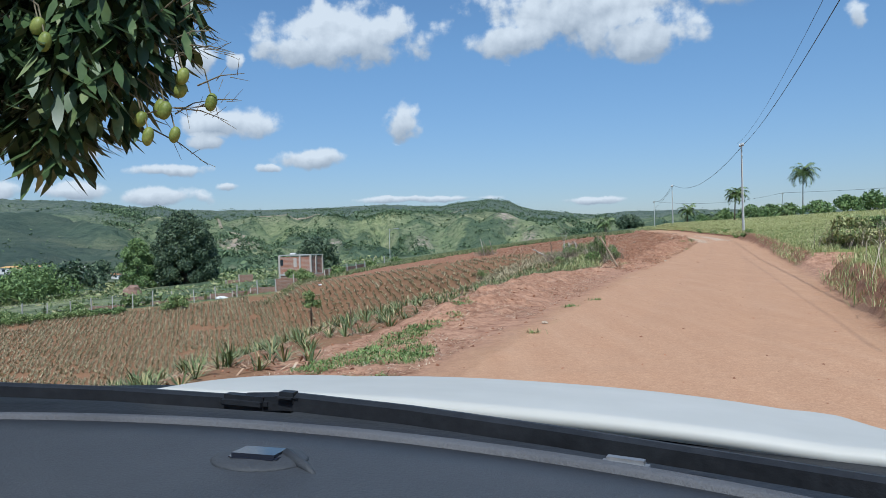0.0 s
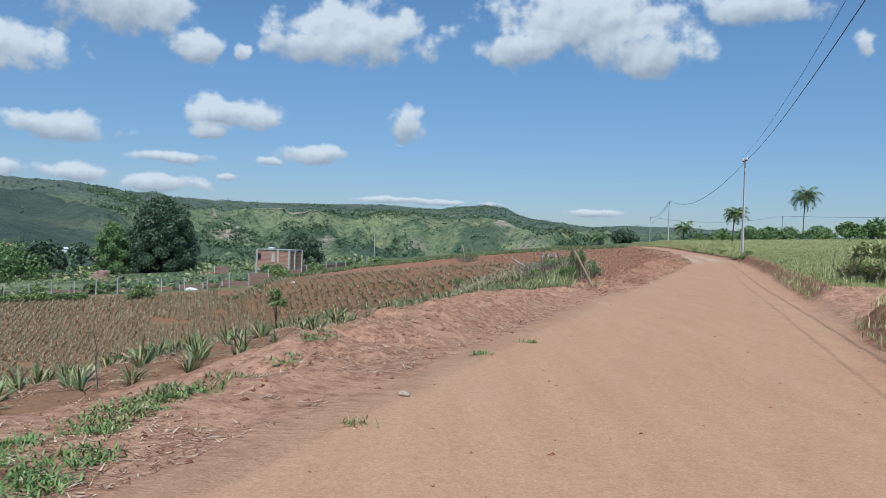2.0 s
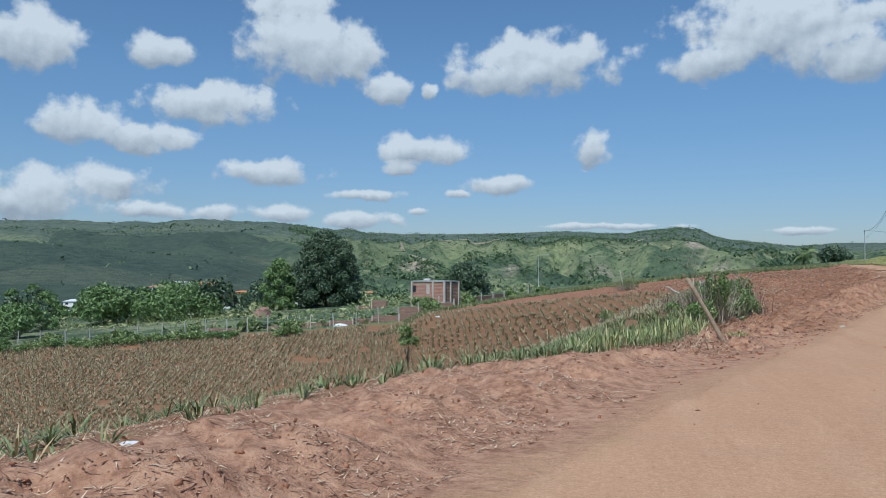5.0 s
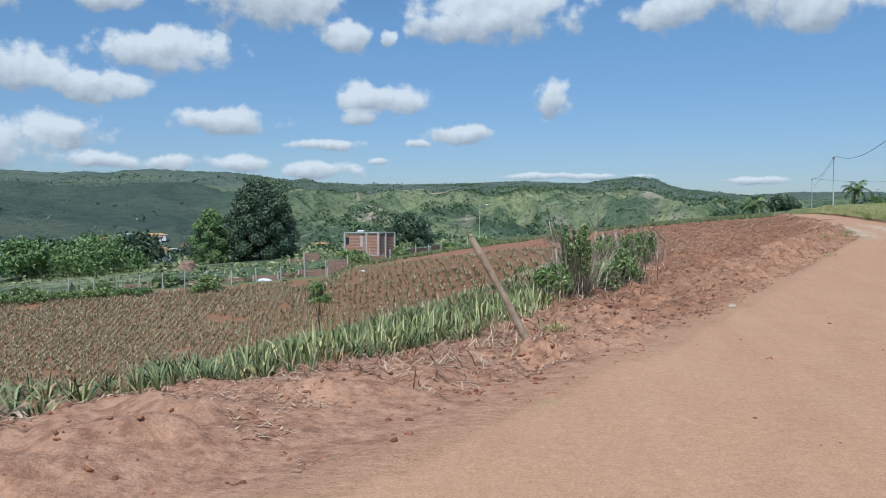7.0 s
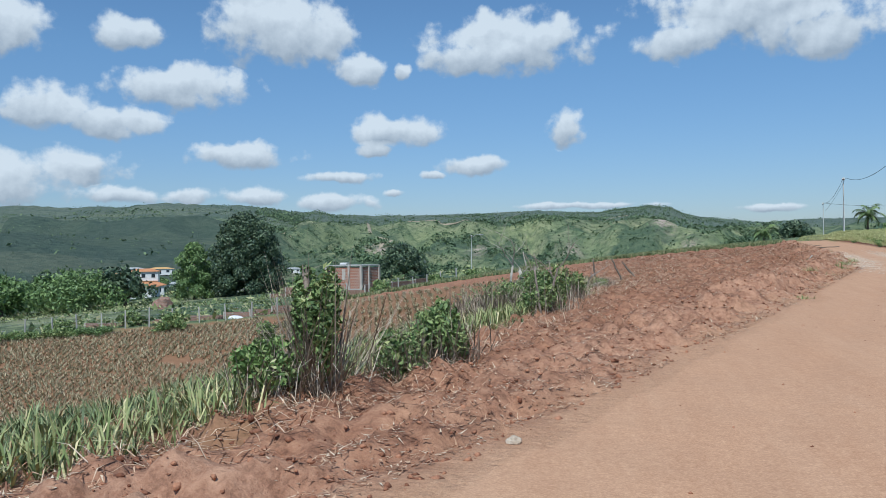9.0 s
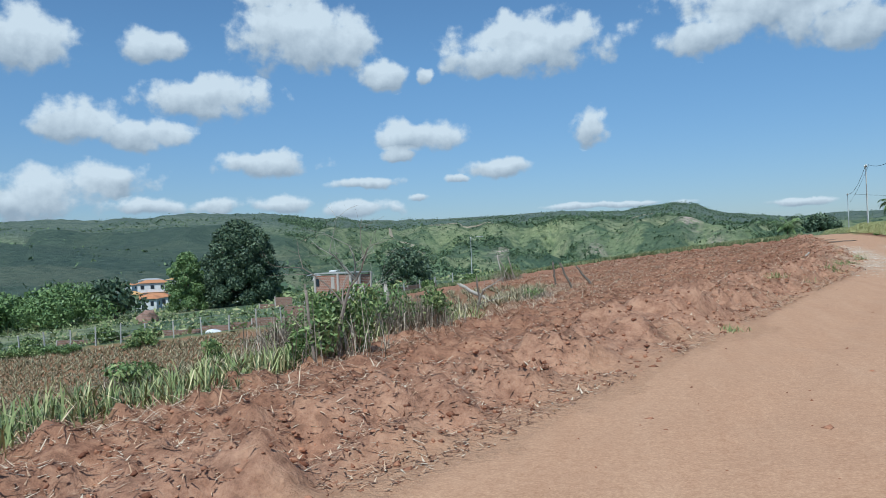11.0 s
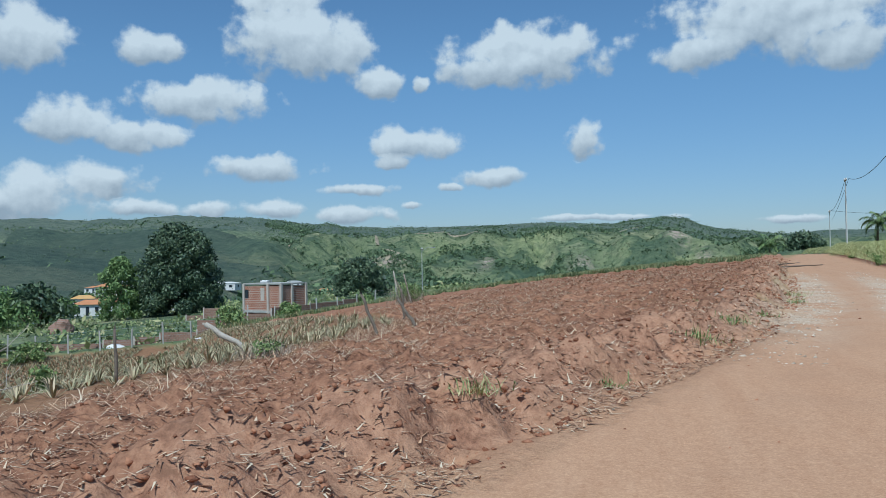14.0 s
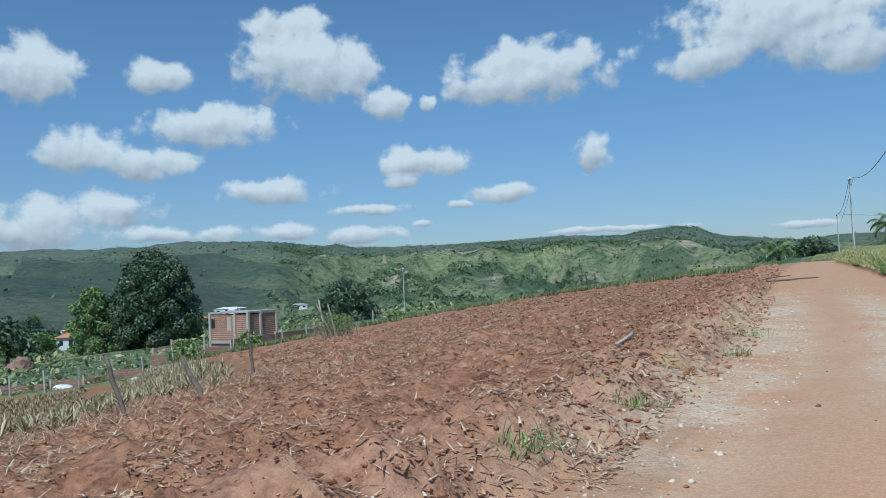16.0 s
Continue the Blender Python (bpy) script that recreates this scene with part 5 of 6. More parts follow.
# ---- mango bough over the verge ----
def mango_bough():
    rs_ = np.random.RandomState(8)
    gx, gy = -5.6, 4.6
    base = thing("mango_tree", (gx, gy, ground_z(gx, gy) - 0.2), "mango tree with long drooping dark leaves and green fruit", "tree")
    inv = Vector((gx, gy, ground_z(gx, gy) - 0.2))
    bm = bmesh.new()
    tube(bm, [(0, 0, 0), (0.1, 0, 1.0), (0.0, 0.1, 2.0), (0.3, 0, 3.2), (0.2, 0.1, 5.0)], [0.34, 0.26, 0.22, 0.16, 0.05], 10, 0.1, 2)
    part("trunk", bm, MAT_BARK, base, smooth_shade=True)
    tips = []
    for k, tip in enumerate(((-1.35, 4.1, 2.75), (-1.6, 3.9, 2.4), (-2.2, 4.2, 2.15), (-1.9, 4.4, 3.0), (-2.7, 3.9, 2.2), (-1.5, 4.5, 3.2), (-3.2, 4.2, 2.6))):
        t_ = Vector(tip) - inv
        bm = bmesh.new()
        tube(bm, [(0.1, 0, 2.1), (t_.x * 0.4, t_.y * 0.4, 2.9), (t_.x * 0.75, t_.y * 0.8, t_.z + 0.35), t_], [0.09, 0.06, 0.03, 0.01], 7, 0.08, k)
        part("limb", bm, MAT_BARK, base, smooth_shade=True)
        tips.append(t_)
    lobes = [(-1.45, 4.15, 2.62, 0.34, 0.42, 0.36), (-1.62, 4.0, 2.3, 0.30, 0.4, 0.34), (-1.9, 4.2, 2.75, 0.42, 0.5, 0.5), (-2.05, 4.1, 2.25, 0.36, 0.5, 0.34), (-2.5, 4.2, 2.5, 0.5, 0.6, 0.5),
             (-2.45, 3.8, 2.12, 0.34, 0.4, 0.26), (-1.55, 4.4, 3.05, 0.4, 0.5, 0.36), (-2.2, 4.6, 3.2, 0.6, 0.6, 0.5), (-3.1, 4.3, 2.7, 0.6, 0.8, 0.6), (-1.75, 3.95, 1.98, 0.2, 0.25, 0.2), (-2.6, 3.6, 1.86, 0.16, 0.2, 0.22)]
    pts, way = crown_points(rs_, lobes, 6000)
    pts = pts - np.array(inv) + [-0.2, 0, 0.03]
    n = len(pts)
    bear = np.arctan2(way[:, 1], way[:, 0]) + rs_.normal(0, 0.8, n)
    v, f = leaf_strips(pts, rs_.uniform(0.13, 0.22, n), rs_.uniform(-1.5, -0.4, n), bear, rs_.uniform(0.042, 0.064, n))
    mesh_object("foliage", v, f, MAT_MANGO, base)
    big = [(0.0, 0.0, 4.6, 1.9, 1.9, 1.2), (-1.4, 0.4, 3.9, 1.4, 1.4, 1.2), (0.6, 1.4, 4.0, 1.4, 1.3, 1.2), (0.4, -1.4, 4.0, 1.3, 1.3, 1.1), (-0.6, -1.0, 3.2, 1.2, 1.2, 0.9), (2.0, 0.2, 4.1, 1.2, 1.2, 0.8)]
    pts, way = crown_points(rs_, big, 5200)
    n = len(pts)
    v, f = leaf_strips(pts, rs_.uniform(0.16, 0.26, n), rs_.uniform(-1.45, -0.4, n), np.arctan2(way[:, 1], way[:, 0]) + rs_.normal(0, 0.7, n), rs_.uniform(0.036, 0.055, n))
    mesh_object("crown", v, f, MAT_MANGO, base)
    fruit = ((-1.2, 4.09, 2.17), (-1.33, 4.0, 2.22), (-1.42, 3.95, 2.12), (-1.5, 3.9, 2.06), (-1.46, 3.88, 1.97), (-1.34, 3.92, 1.98), (-1.82, 3.6, 2.38), (-1.86, 3.62, 2.46), (-1.38, 3.9, 2.1), (-1.3, 3.95, 2.28))
    for k, p in enumerate(fruit):
        bm = bmesh.new()
        bmesh.ops.create_uvsphere(bm, u_segments=12, v_segments=9, radius=1.0)
        for vtx in bm.verts:
            vtx.co.x *= 0.032 + 0.004 * math.sin(k)
            vtx.co.y *= 0.029
            vtx.co.z *= 0.045 + 0.004 * math.cos(3 * k)
            vtx.co.x += 0.006 * math.sin(vtx.co.z * 40)
        bmesh.ops.translate(bm, verts=bm.verts, vec=Vector(p) - inv)
        fr = part("fruit", bm, MAT_FRUIT, base, "unripe green mango", smooth_shade=True)
        bm = bmesh.new()
        top = Vector(p) - inv + Vector((0, 0, 0.04))
        tube(bm, [top, top + Vector((-0.04, 0.03, 0.14)), top + Vector((-0.2, 0.05, 0.26))], [0.004, 0.004, 0.006], 5)
        part("stalk", bm, MAT_TWIG, base)
    rr = random.Random(5)
    for k in range(16):
        a = Vector((-1.45 + rr.uniform(-0.15, 0.2), 4.05 + rr.uniform(-0.2, 0.2), 2.3 + rr.uniform(-0.25, 0.45))) - inv
        w = Vector((rr.uniform(0.3, 1.0), rr.uniform(-0.3, 0.3), rr.uniform(-0.6, 0.5))).normalized()
        L = rr.uniform(0.2, 0.4)
        bm = bmesh.new()
        tube(bm, [a, a + w * L * 0.5 + Vector((0, 0, 0.02)), a + w * L], [0.005, 0.0035, 0.0015], 5)
        for j in range(4):
            b = a + w * L * (0.4 + 0.15 * j)
            tube(bm, [b, b + (w + Vector((rr.uniform(-1, 1), rr.uniform(-1, 1), rr.uniform(-1, 1)))).normalized() * 0.1], [0.002, 0.001], 4)
        part("twig", bm, MAT_TWIG, base)


def leaf_strips(points, length, rise, bearing_of, width):
    """Lance-shaped leaves folded along the midrib: six triangles each."""
    points = np.asarray(points, float)
    n = len(points)
    level_ = np.stack([np.cos(bearing_of), np.sin(bearing_of), np.zeros(n)], 1)
    side = np.stack([-np.sin(bearing_of), np.cos(bearing_of), np.zeros(n)], 1)
    way = level_ * np.cos(rise)[:, None] + np.array([0, 0, 1.0]) * np.sin(rise)[:, None]
    up = np.cross(side, way)
    rows_ = []
    for u, w in ((0.0, 0.06), (0.35, 1.0), (0.7, 0.75), (1.0, 0.03)):
        mid = points + way * (length * u)[:, None] + up * (-0.1 * length * u * u)[:, None]
        off = side * (width * w / 2)[:, None]
        rows_ += [mid - off, mid + off]
    v = np.stack(rows_, 1).reshape(-1, 3)
    tri = np.array([[0, 1, 3], [0, 3, 2], [2, 3, 5], [2, 5, 4], [4, 5, 7], [4, 7, 6]])
    f = (np.arange(n) * 8)[:, None, None] + tri[None]
    return v, f.reshape(-1, 3)


mango_bough()


# ---- scrub on the hills ----
def scatter(rs_, n, box_, keep):
    s = rs_.uniform(box_[0], box_[1], n)
    d = rs_.uniform(box_[2], box_[3], n)
    ok = keep(s, d)
    s, d = s[ok], d[ok]
    x, y = to_xy(s, d)
    return np.stack([x, y, land(x, y, True)], 1), s, d


def hill_scrub():
    rs_ = np.random.RandomState(12)
    n = 170000
    az_ = np.radians(np.where(rs_.random(n) < 0.7, rs_.uniform(-25, 12, n), rs_.uniform(-62, 34, n)))
    r = 210 + 1130 * rs_.random(n) ** 0.75
    x, y = 5 + r * np.sin(az_), 25 + r * np.cos(az_)
    thick = 0.7 * fbm(x / 70, y / 70, 4, 91) + 0.5 * fbm(x / 18, y / 18, 2, 92) + np.interp(gullies(x, y), [0, 0.06, 0.2], [0.35, 0.05, -0.1])
    s, d = to_sd(x, y)
    rim = r > 1130
    bare_side = (az_ < -0.40) & (r < 900) & (rs_.random(n) < 0.86)
    ok = ~bare_side & (((thick > 0.10) | (rs_.random(n) < 0.13)) & ~(rim & (rs_.random(n) < 0.55))) & ~((az_ > -0.02) & (r < 480)) & ~((s < 175) & (d < 60) & (d > -20))
    x, y, r = x[ok], y[ok], r[ok]
    z = land(x, y)
    size = rs_.uniform(0.5, 1.7, len(x)) * np.where(rs_.random(len(x)) < 0.12, 1.9, 1.0)
    size = size * np.interp(r, [210, 500, 1050, 1180], [0.7, 0.95, 1.1, 0.75])
    m = 4
    pts = np.repeat(np.stack([x, y, z + size * 0.6], 1), m, 0) + rs_.normal(size=(len(x) * m, 3)) * np.repeat(size, m)[:, None] * [0.62, 0.62, 0.42]
    v, f = cards(pts, np.repeat(size, m) * rs_.uniform(0.7, 1.25, len(pts)), rs_, 0.0, np.tile([0, 0, 0.6], (len(pts), 1)), 1.3)
    tagged(mesh_object("hillside_scrub", v, f, MAT_HILL_TREE), "dark green scrub and trees scattered over the hills", "scrub", kind="stuff")


hill_scrub()


def valley_scrub():
    rs_ = np.random.RandomState(61)
    n = 15000
    a, r = np.radians(rs_.uniform(-55, -6, n)), 95 + 260 * rs_.random(n) ** 1.2
    x, y = 5 + r * np.sin(a), 15 + r * np.cos(a)
    s, d = to_sd(x, y)
    ok = (y > fence_line(x) + 0.5) & (d > 58) & (np.hypot(x + 24.5, y - 131.5) > 6) & (fbm(x / 14, y / 14, 3, 62) > -0.12)
    x, y = x[ok], y[ok]
    size = rs_.uniform(0.15, 0.5, len(x)) * np.where(rs_.random(len(x)) < 0.12, 2.4, 1.0)
    m = 9
    pts = np.repeat(np.stack([x, y, land(x, y) + size * 0.4], 1), m, 0) + rs_.normal(size=(len(x) * m, 3)) * np.repeat(size, m)[:, None] * [0.9, 0.9, 0.4]
    v, f = cards(pts, np.repeat(size, m) * rs_.uniform(0.3, 0.8, len(pts)), rs_, 0.0, np.tile([0, 0, 0.5], (len(pts), 1)), 1.6)
    tagged(mesh_object("valley_scrub", v, f, MAT_MEADOW), "rough grass and low bushes behind the fence", "scrub", kind="stuff")


valley_scrub()


def hillside_track(stations, width, label):
    """Pale earth track laid over the slope through (bearing, distance) stations."""
    stations = np.array(stations, float)
    u = np.linspace(0, len(stations) - 1, 220)
    a = np.radians(np.interp(u, np.arange(len(stations)), stations[:, 0]))
    q = np.interp(u, np.arange(len(stations)), stations[:, 1])
    x = 5 + q * np.sin(a) + 4 * fbm(u * 1.3, u * 0, 2, 95)
    y = 25 + q * np.cos(a) + 6 * fbm(u * 1.3, u * 0 + 9, 2, 96)
    way = np.stack([np.gradient(x), np.gradient(y)], 1)
    way /= np.linalg.norm(way, axis=1)[:, None] + 1e-9
    half = width / 2 * (0.8 + 0.6 * fbm(u * 2, u * 0 + 4, 2, 97))
    sides = []
    for sg in (-1, 0, 1):
        px_, py_ = x - sg * way[:, 1] * half, y + sg * way[:, 0] * half
        sides.append(np.stack([px_, py_, land(px_, py_) + (0.8 if sg == 0 else 0.1)], 1))
    v = np.concatenate(sides)
    n = len(u)
    i = np.arange(n - 1)
    f = np.concatenate([np.stack([i + k * n, i + 1 + k * n, i + 1 + (k + 1) * n, i + (k + 1) * n], 1) for k in (0, 1)])
    tagged(mesh_object("hillside_track", v, f, MAT_TRACK), label, "track", kind="structure")


hillside_track([(-24.0, 813), (-23.5, 772), (-23.0, 756), (-22.5, 735)], 5, "pale earth track climbing the nearer spur")
hillside_track([(-18.2, 1030), (-17.4, 900), (-16.8, 800), (-15.3, 773), (-15.9, 719), (-16.7, 700)], 5, "pale winding earth track on the hillside")
hillside_track([(-14.3, 862), (-12.1, 848), (-8.8, 851), (-5.2, 902), (-1.5, 963), (2.0, 1090)], 4, "thin pale road running across the hills")

# ---- pineapple field ----
def rosettes(points, leaves, length, width, rs_, lift=(0.5, 1.25)):
    n = len(points)
    p = np.repeat(points, leaves, 0)
    N = n * leaves
    scale = np.repeat(rs_.uniform(0.75, 1.2, n), leaves)
    return blades(p, length * scale * rs_.uniform(0.7, 1.1, N), rs_.uniform(*lift, N), rs_.uniform(0, 2 * np.pi, N), np.full(N, width), rs_.uniform(0.05, 0.35, N))


def in_field(s, d):
    x, y = to_xy(s, d)
    return (d > field_edge(s) + 0.4 + 0.6 * fbm(s / 2, d / 2, 2, 77)) & (y < fence_line(x) - 1.6) & (s < 104)


def pineapple_field():
    rs_ = np.random.RandomState(31)
    rows_d = np.arange(-60.0, 130.0, 0.56)
    ss = np.arange(-60.0, 130.0, 0.44)
    A, B = np.meshgrid(ss, rows_d, indexing="ij")
    turn = 0.62
    s0, d0 = A.ravel() + rs_.uniform(-0.13, 0.13, A.size), B.ravel() + rs_.uniform(-0.12, 0.12, A.size)
    s = 40 + (s0 - 40) * math.cos(turn) - (d0 - 45) * math.sin(turn)
    d = 45 + (s0 - 40) * math.sin(turn) + (d0 - 45) * math.cos(turn)
    ok = in_field(s, d) & (s > -6) & (d < 105) & (rs_.random(len(s)) > 0.05) & (fbm(s / 5, d / 5, 3, 78) > -0.42)
    s, d = s[ok], d[ok]
    x, y = to_xy(s, d)
    pts = np.stack([x, y, land(x, y, True) - 0.03], 1)
    reach = d - field_edge(s)
    near, brow = reach < 14, (reach < 4) & (s < 45)
    edge_row = brow & (rs_.random(len(s)) < 0.6)
    v, f = rosettes(pts[edge_row], 18, 0.40, 0.022, rs_, (0.4, 1.35))
    tagged(mesh_object("edge_pineapple_rows", v, f, MAT_PINE), "green pineapple plants along the top of the slope", "pineapple field", kind="stuff")
    rim_row = (reach < 5) & ~brow
    v, f = rosettes(pts[rim_row], 20, 0.42, 0.026, rs_, (0.35, 1.35))
    tagged(mesh_object("rim_pineapple_rows", v, f, MAT_PINE_FAR), "grey-green pineapple plants below the ploughed ground", "pineapple field", kind="stuff")
    v, f = rosettes(pts[near & ~brow & ~rim_row], 22, 0.54, 0.045, rs_, (0.3, 1.3))
    tagged(mesh_object("pineapple_rows", v, f, MAT_PINE_FAR), "rows of young brownish green pineapple plants in red soil", "pineapple field", kind="stuff")
    far_pts = np.repeat(pts[~near], 15, 0)
    n = len(far_pts)
    v, f = slips(far_pts, rs_.uniform(0.32, 0.60, n), rs_.uniform(0.35, 1.3, n), rs_.uniform(0, 6.28, n), np.full(n, 0.095))
    tagged(mesh_object("far_pineapple_rows", v, f, MAT_PINE_FAR), "distant rows of young pineapple plants on the rising slope", "pineapple field", kind="stuff")
    # rank green plants along the old fence line, and the strip past the ploughed ground
    strip, s, d = scatter(rs_, 22000, (27, 50, 4, 18), lambda s, d: (d > field_edge(s) - 0.6 + 0.7 * fbm(s / 1.5, d / 1.5, 2, 58)) & (d < field_edge(s) + np.interp(s, [27, 30, 33, 36, 50], [0.0, 3.5, 5.0, 1.2, 0.8])) & (rs_.random(len(s)) < 0.55))
    v, f = rosettes(strip, 10, 0.26, 0.013, rs_, (0.6, 1.45))
    tagged(mesh_object("rank_pineapple_strip", v, f, MAT_PINE), "thick green pineapple leaves and grass beside the ploughed ground", "pineapple field", kind="stuff")
    far_strip, s, d = scatter(rs_, 15000, (78, 150, 4, 58), lambda s, d: ~inside(s, d, PLOUGHED) & (d > road_left(s) + 2) & (d < np.interp(s, [78, 92, 106, 150], [26, 58, 58, 58])) & (s > np.interp(d, [5, 25, 46, 58], [112, 108, 100, 92])))
    far_pts = np.repeat(far_strip, 8, 0) + rs_.normal(0, 0.06, (len(far_strip) * 8, 3)) * [1, 1, 0]
    n = len(far_pts)
    v, f = slips(far_pts, rs_.uniform(0.3, 0.58, n), rs_.uniform(0.7, 1.45, n), rs_.uniform(0, 6.28, n), np.full(n, 0.1))
    tagged(mesh_object("far_pineapple_strip", v, f, MAT_PINE), "green pineapple rows along the top of the slope", "pineapple field", kind="stuff")


pineapple_field()


def pineapple_plant(seed):
    rs_ = np.random.RandomState(seed)
    plant = thing("pineapple_plant", (0, 0, 0), "tall spiky green pineapple plant at the field edge", "plant", "pineapple plants")
    n = 26
    v, f = blades(np.zeros((n, 3)) + rs_.normal(0, 0.03, (n, 3)) * [1, 1, 0.2], rs_.uniform(0.24, 0.5, n), rs_.uniform(0.5, 1.4, n), rs_.uniform(0, 6.28, n), rs_.uniform(0.014, 0.024, n), rs_.uniform(0.05, 0.4, n))
    mesh_object("foliage", v, f, MAT_PINE, plant)
    n = 7
    v, f = blades(np.zeros((n, 3)), rs_.uniform(0.4, 0.7, n), rs_.uniform(0.1, 0.5, n), rs_.uniform(0, 6.28, n), rs_.uniform(0.03, 0.05, n), rs_.uniform(0.3, 0.6, n))
    mesh_object("dry_skirt", v, f, MAT_STRAW, plant, "withered brown lower leaves")
    return plant


first_plants = [pineapple_plant(k) for k in range(4)]
rr = random.Random(77)
spots = []
for k in range(50):
    s = rr.uniform(4, 27) if k < 36 else rr.uniform(26, 32)
    d = float(field_edge(s)) - 0.2 + 3.2 * rr.random() ** 1.3
    spots.append((float(s), float(d)))
for k, (s, d) in enumerate(spots):
    x, y = to_xy(s, d)
    m = Matrix.Translation((x, y, ground_z(x, y) - 0.03)) @ Matrix.Rotation(rr.uniform(0, 6.28), 4, "Z")
    if k < 4:
        first_plants[k].matrix_basis = m
    else:
        copy_thing(first_plants[k % 4], m)

# ---- grass, straw, clods ----
def verge_plants():
    rs_ = np.random.RandomState(5)
    # tall grass on the bank
    def bank(s, d):
        e = road_right(s) - d
        return (e > np.interp(s, [40, 60], [0.08, 0.4])) & ~((s > 20.5) & (s < 28.0) & (e < 5.5)) & (rs_.random(len(s)) < np.interp(e, [0.3, 6, 16, 40], [1.0, 0.9, 0.5, 0.25]))
    pts, s, d = scatter(rs_, 26000, (7, 80, -14, 2), bank)
    m = 7
    p = np.repeat(pts, m, 0) + rs_.normal(0, 0.07, (len(pts) * m, 3)) * [1, 1, 0]
    n = len(p)
    tall = np.repeat(rs_.uniform(0.16, 0.5, len(pts)) * np.interp(s, [7, 12, 21, 28, 45, 60], [0.6, 0.8, 0.9, 0.8, 0.6, 0.36]), m)
    v, f = blades(p, tall * rs_.uniform(0.6, 1.15, n), rs_.uniform(0.75, 1.5, n), rs_.uniform(0, 6.28, n), rs_.uniform(0.006, 0.012, n), rs_.uniform(0.0, 0.45, n))
    tagged(mesh_object("bank_grass", v, f, MAT_GRASS), "tall green and straw-coloured grass on the road bank", "grass", kind="stuff")
    s = rs_.uniform(66, 190, 52000)
    d = road_right(s) - 0.4 - 34 * rs_.random(52000) ** 2.8
    x, y = to_xy(s, d)
    pts = np.stack([x, y, land(x, y, True)], 1)
    p = np.repeat(pts, 4, 0) + rs_.normal(0, 0.12, (len(pts) * 4, 3)) * [1, 1, 0]
    n = len(p)
    v, f = slips(p, rs_.uniform(0.07, 0.24, n) * (1 + 0.7 * np.repeat(fbm(s / 3, d / 3, 2, 82), 4)), rs_.uniform(0.3, 1.4, n), rs_.uniform(0, 6.28, n), np.full(n, 0.035))
    tagged(mesh_object("far_bank_grass", v, f, MAT_GRASS_DRY), "pale seeding grass on the bank up to the bend", "grass", kind="stuff")
    # fresh green runners on the verge
    pts, s, d = scatter(rs_, 9000, (5, 15, 2.5, 5.6), lambda s, d: 0.9 * fbm(s / 1.3, d / 0.8, 3, 83) + 0.24 - 0.75 * np.abs(d - np.interp(s, [5, 9, 13, 15], [3.15, 3.75, 4.15, 4.3])) - 0.2 * np.maximum(s - 13, 0) > 0)
    p = np.repeat(pts, 6, 0) + rs_.normal(0, 0.05, (len(pts) * 6, 3)) * [1, 1, 0]
    n = len(p)
    v, f = blades(p, rs_.uniform(0.04, 0.10, n), rs_.uniform(0.1, 1.1, n), rs_.uniform(0, 6.28, n), np.full(n, 0.012), rs_.uniform(0.1, 0.4, n))
    tagged(mesh_object("creeping_grass", v, f, MAT_GREEN), "bright green creeping grass on bare red earth", "grass", kind="stuff")
    # rank grass at the foot of the old fence line
    pts, s, d = scatter(rs_, 6000, (28, 52, 3.0, 10), lambda s, d: np.abs(d - np.interp(s, [28, 33, 42, 52], [4.8, 4.5, 5.9, 7.6])) < 0.45 + 0.7 * fbm(s / 2, d / 2, 2, 84))
    p = np.repeat(pts, 4, 0) + rs_.normal(0, 0.08, (len(pts) * 4, 3)) * [1, 1, 0]
    n = len(p)
    v, f = blades(p, rs_.uniform(0.2, 0.6, n), rs_.uniform(0.7, 1.5, n), rs_.uniform(0, 6.28, n), np.full(n, 0.018), rs_.uniform(0, 0.4, n))
    tagged(mesh_object("fence_line_grass", v, f, MAT_GRASS), "rank green grass along the broken fence line", "grass", kind="stuff")
    # dry stalks strewn on the spoil and the ploughed ground
    def strewn(s, d):
        e = d - road_left(s)
        return ((s < 34) & (e > 0.3) & (e < 6) | inside(s, d, PLOUGHED) & (s < 100)) & (fbm(s / 1.3, d / 1.3, 3, 85) > -0.16) & (rs_.random(len(s)) < np.interp(s, [0, 40, 70, 100], [0.8, 1, 0.6, 0.35]))
    pts, s, d = scatter(rs_, 1150000, (4, 108, 0, 22), strewn)
    n = len(pts)
    grow_ = np.interp(s, [20, 45, 60, 100], [0.72, 0.8, 1.15, 2.2])
    v, f = slips(pts + [0, 0, 0.012], rs_.uniform(0.04, 0.14, n) * grow_, rs_.normal(0.10, 0.20, n), rs_.uniform(0, 6.28, n), rs_.uniform(0.008, 0.024, n) * grow_)
    tagged(mesh_object("dry_stalks", v, f, MAT_STRAW), "dry broken stalks and leaves strewn on red soil", "straw", kind="stuff")
    # straw drifts along the fence line
    def drift_zone(s, d):
        return np.abs(d - np.interp(s, [28, 36, 42, 50, 61, 70], [3.4, 4.0, 5.0, 6.2, 8.3, 11.5])) < 0.9 + np.interp(s, [50, 62], [0, 1.2]) + 1.0 * fbm(s / 2, d / 2, 2, 86)
    pts, s, d = scatter(rs_, 95000, (28, 76, 2, 15), drift_zone)
    n = len(pts)
    v, f = blades(pts, rs_.uniform(0.12, 0.42, n), np.abs(rs_.normal(0.15, 0.3, n)), rs_.uniform(0, 6.28, n), rs_.uniform(0.006, 0.014, n), rs_.uniform(0.0, 0.4, n))
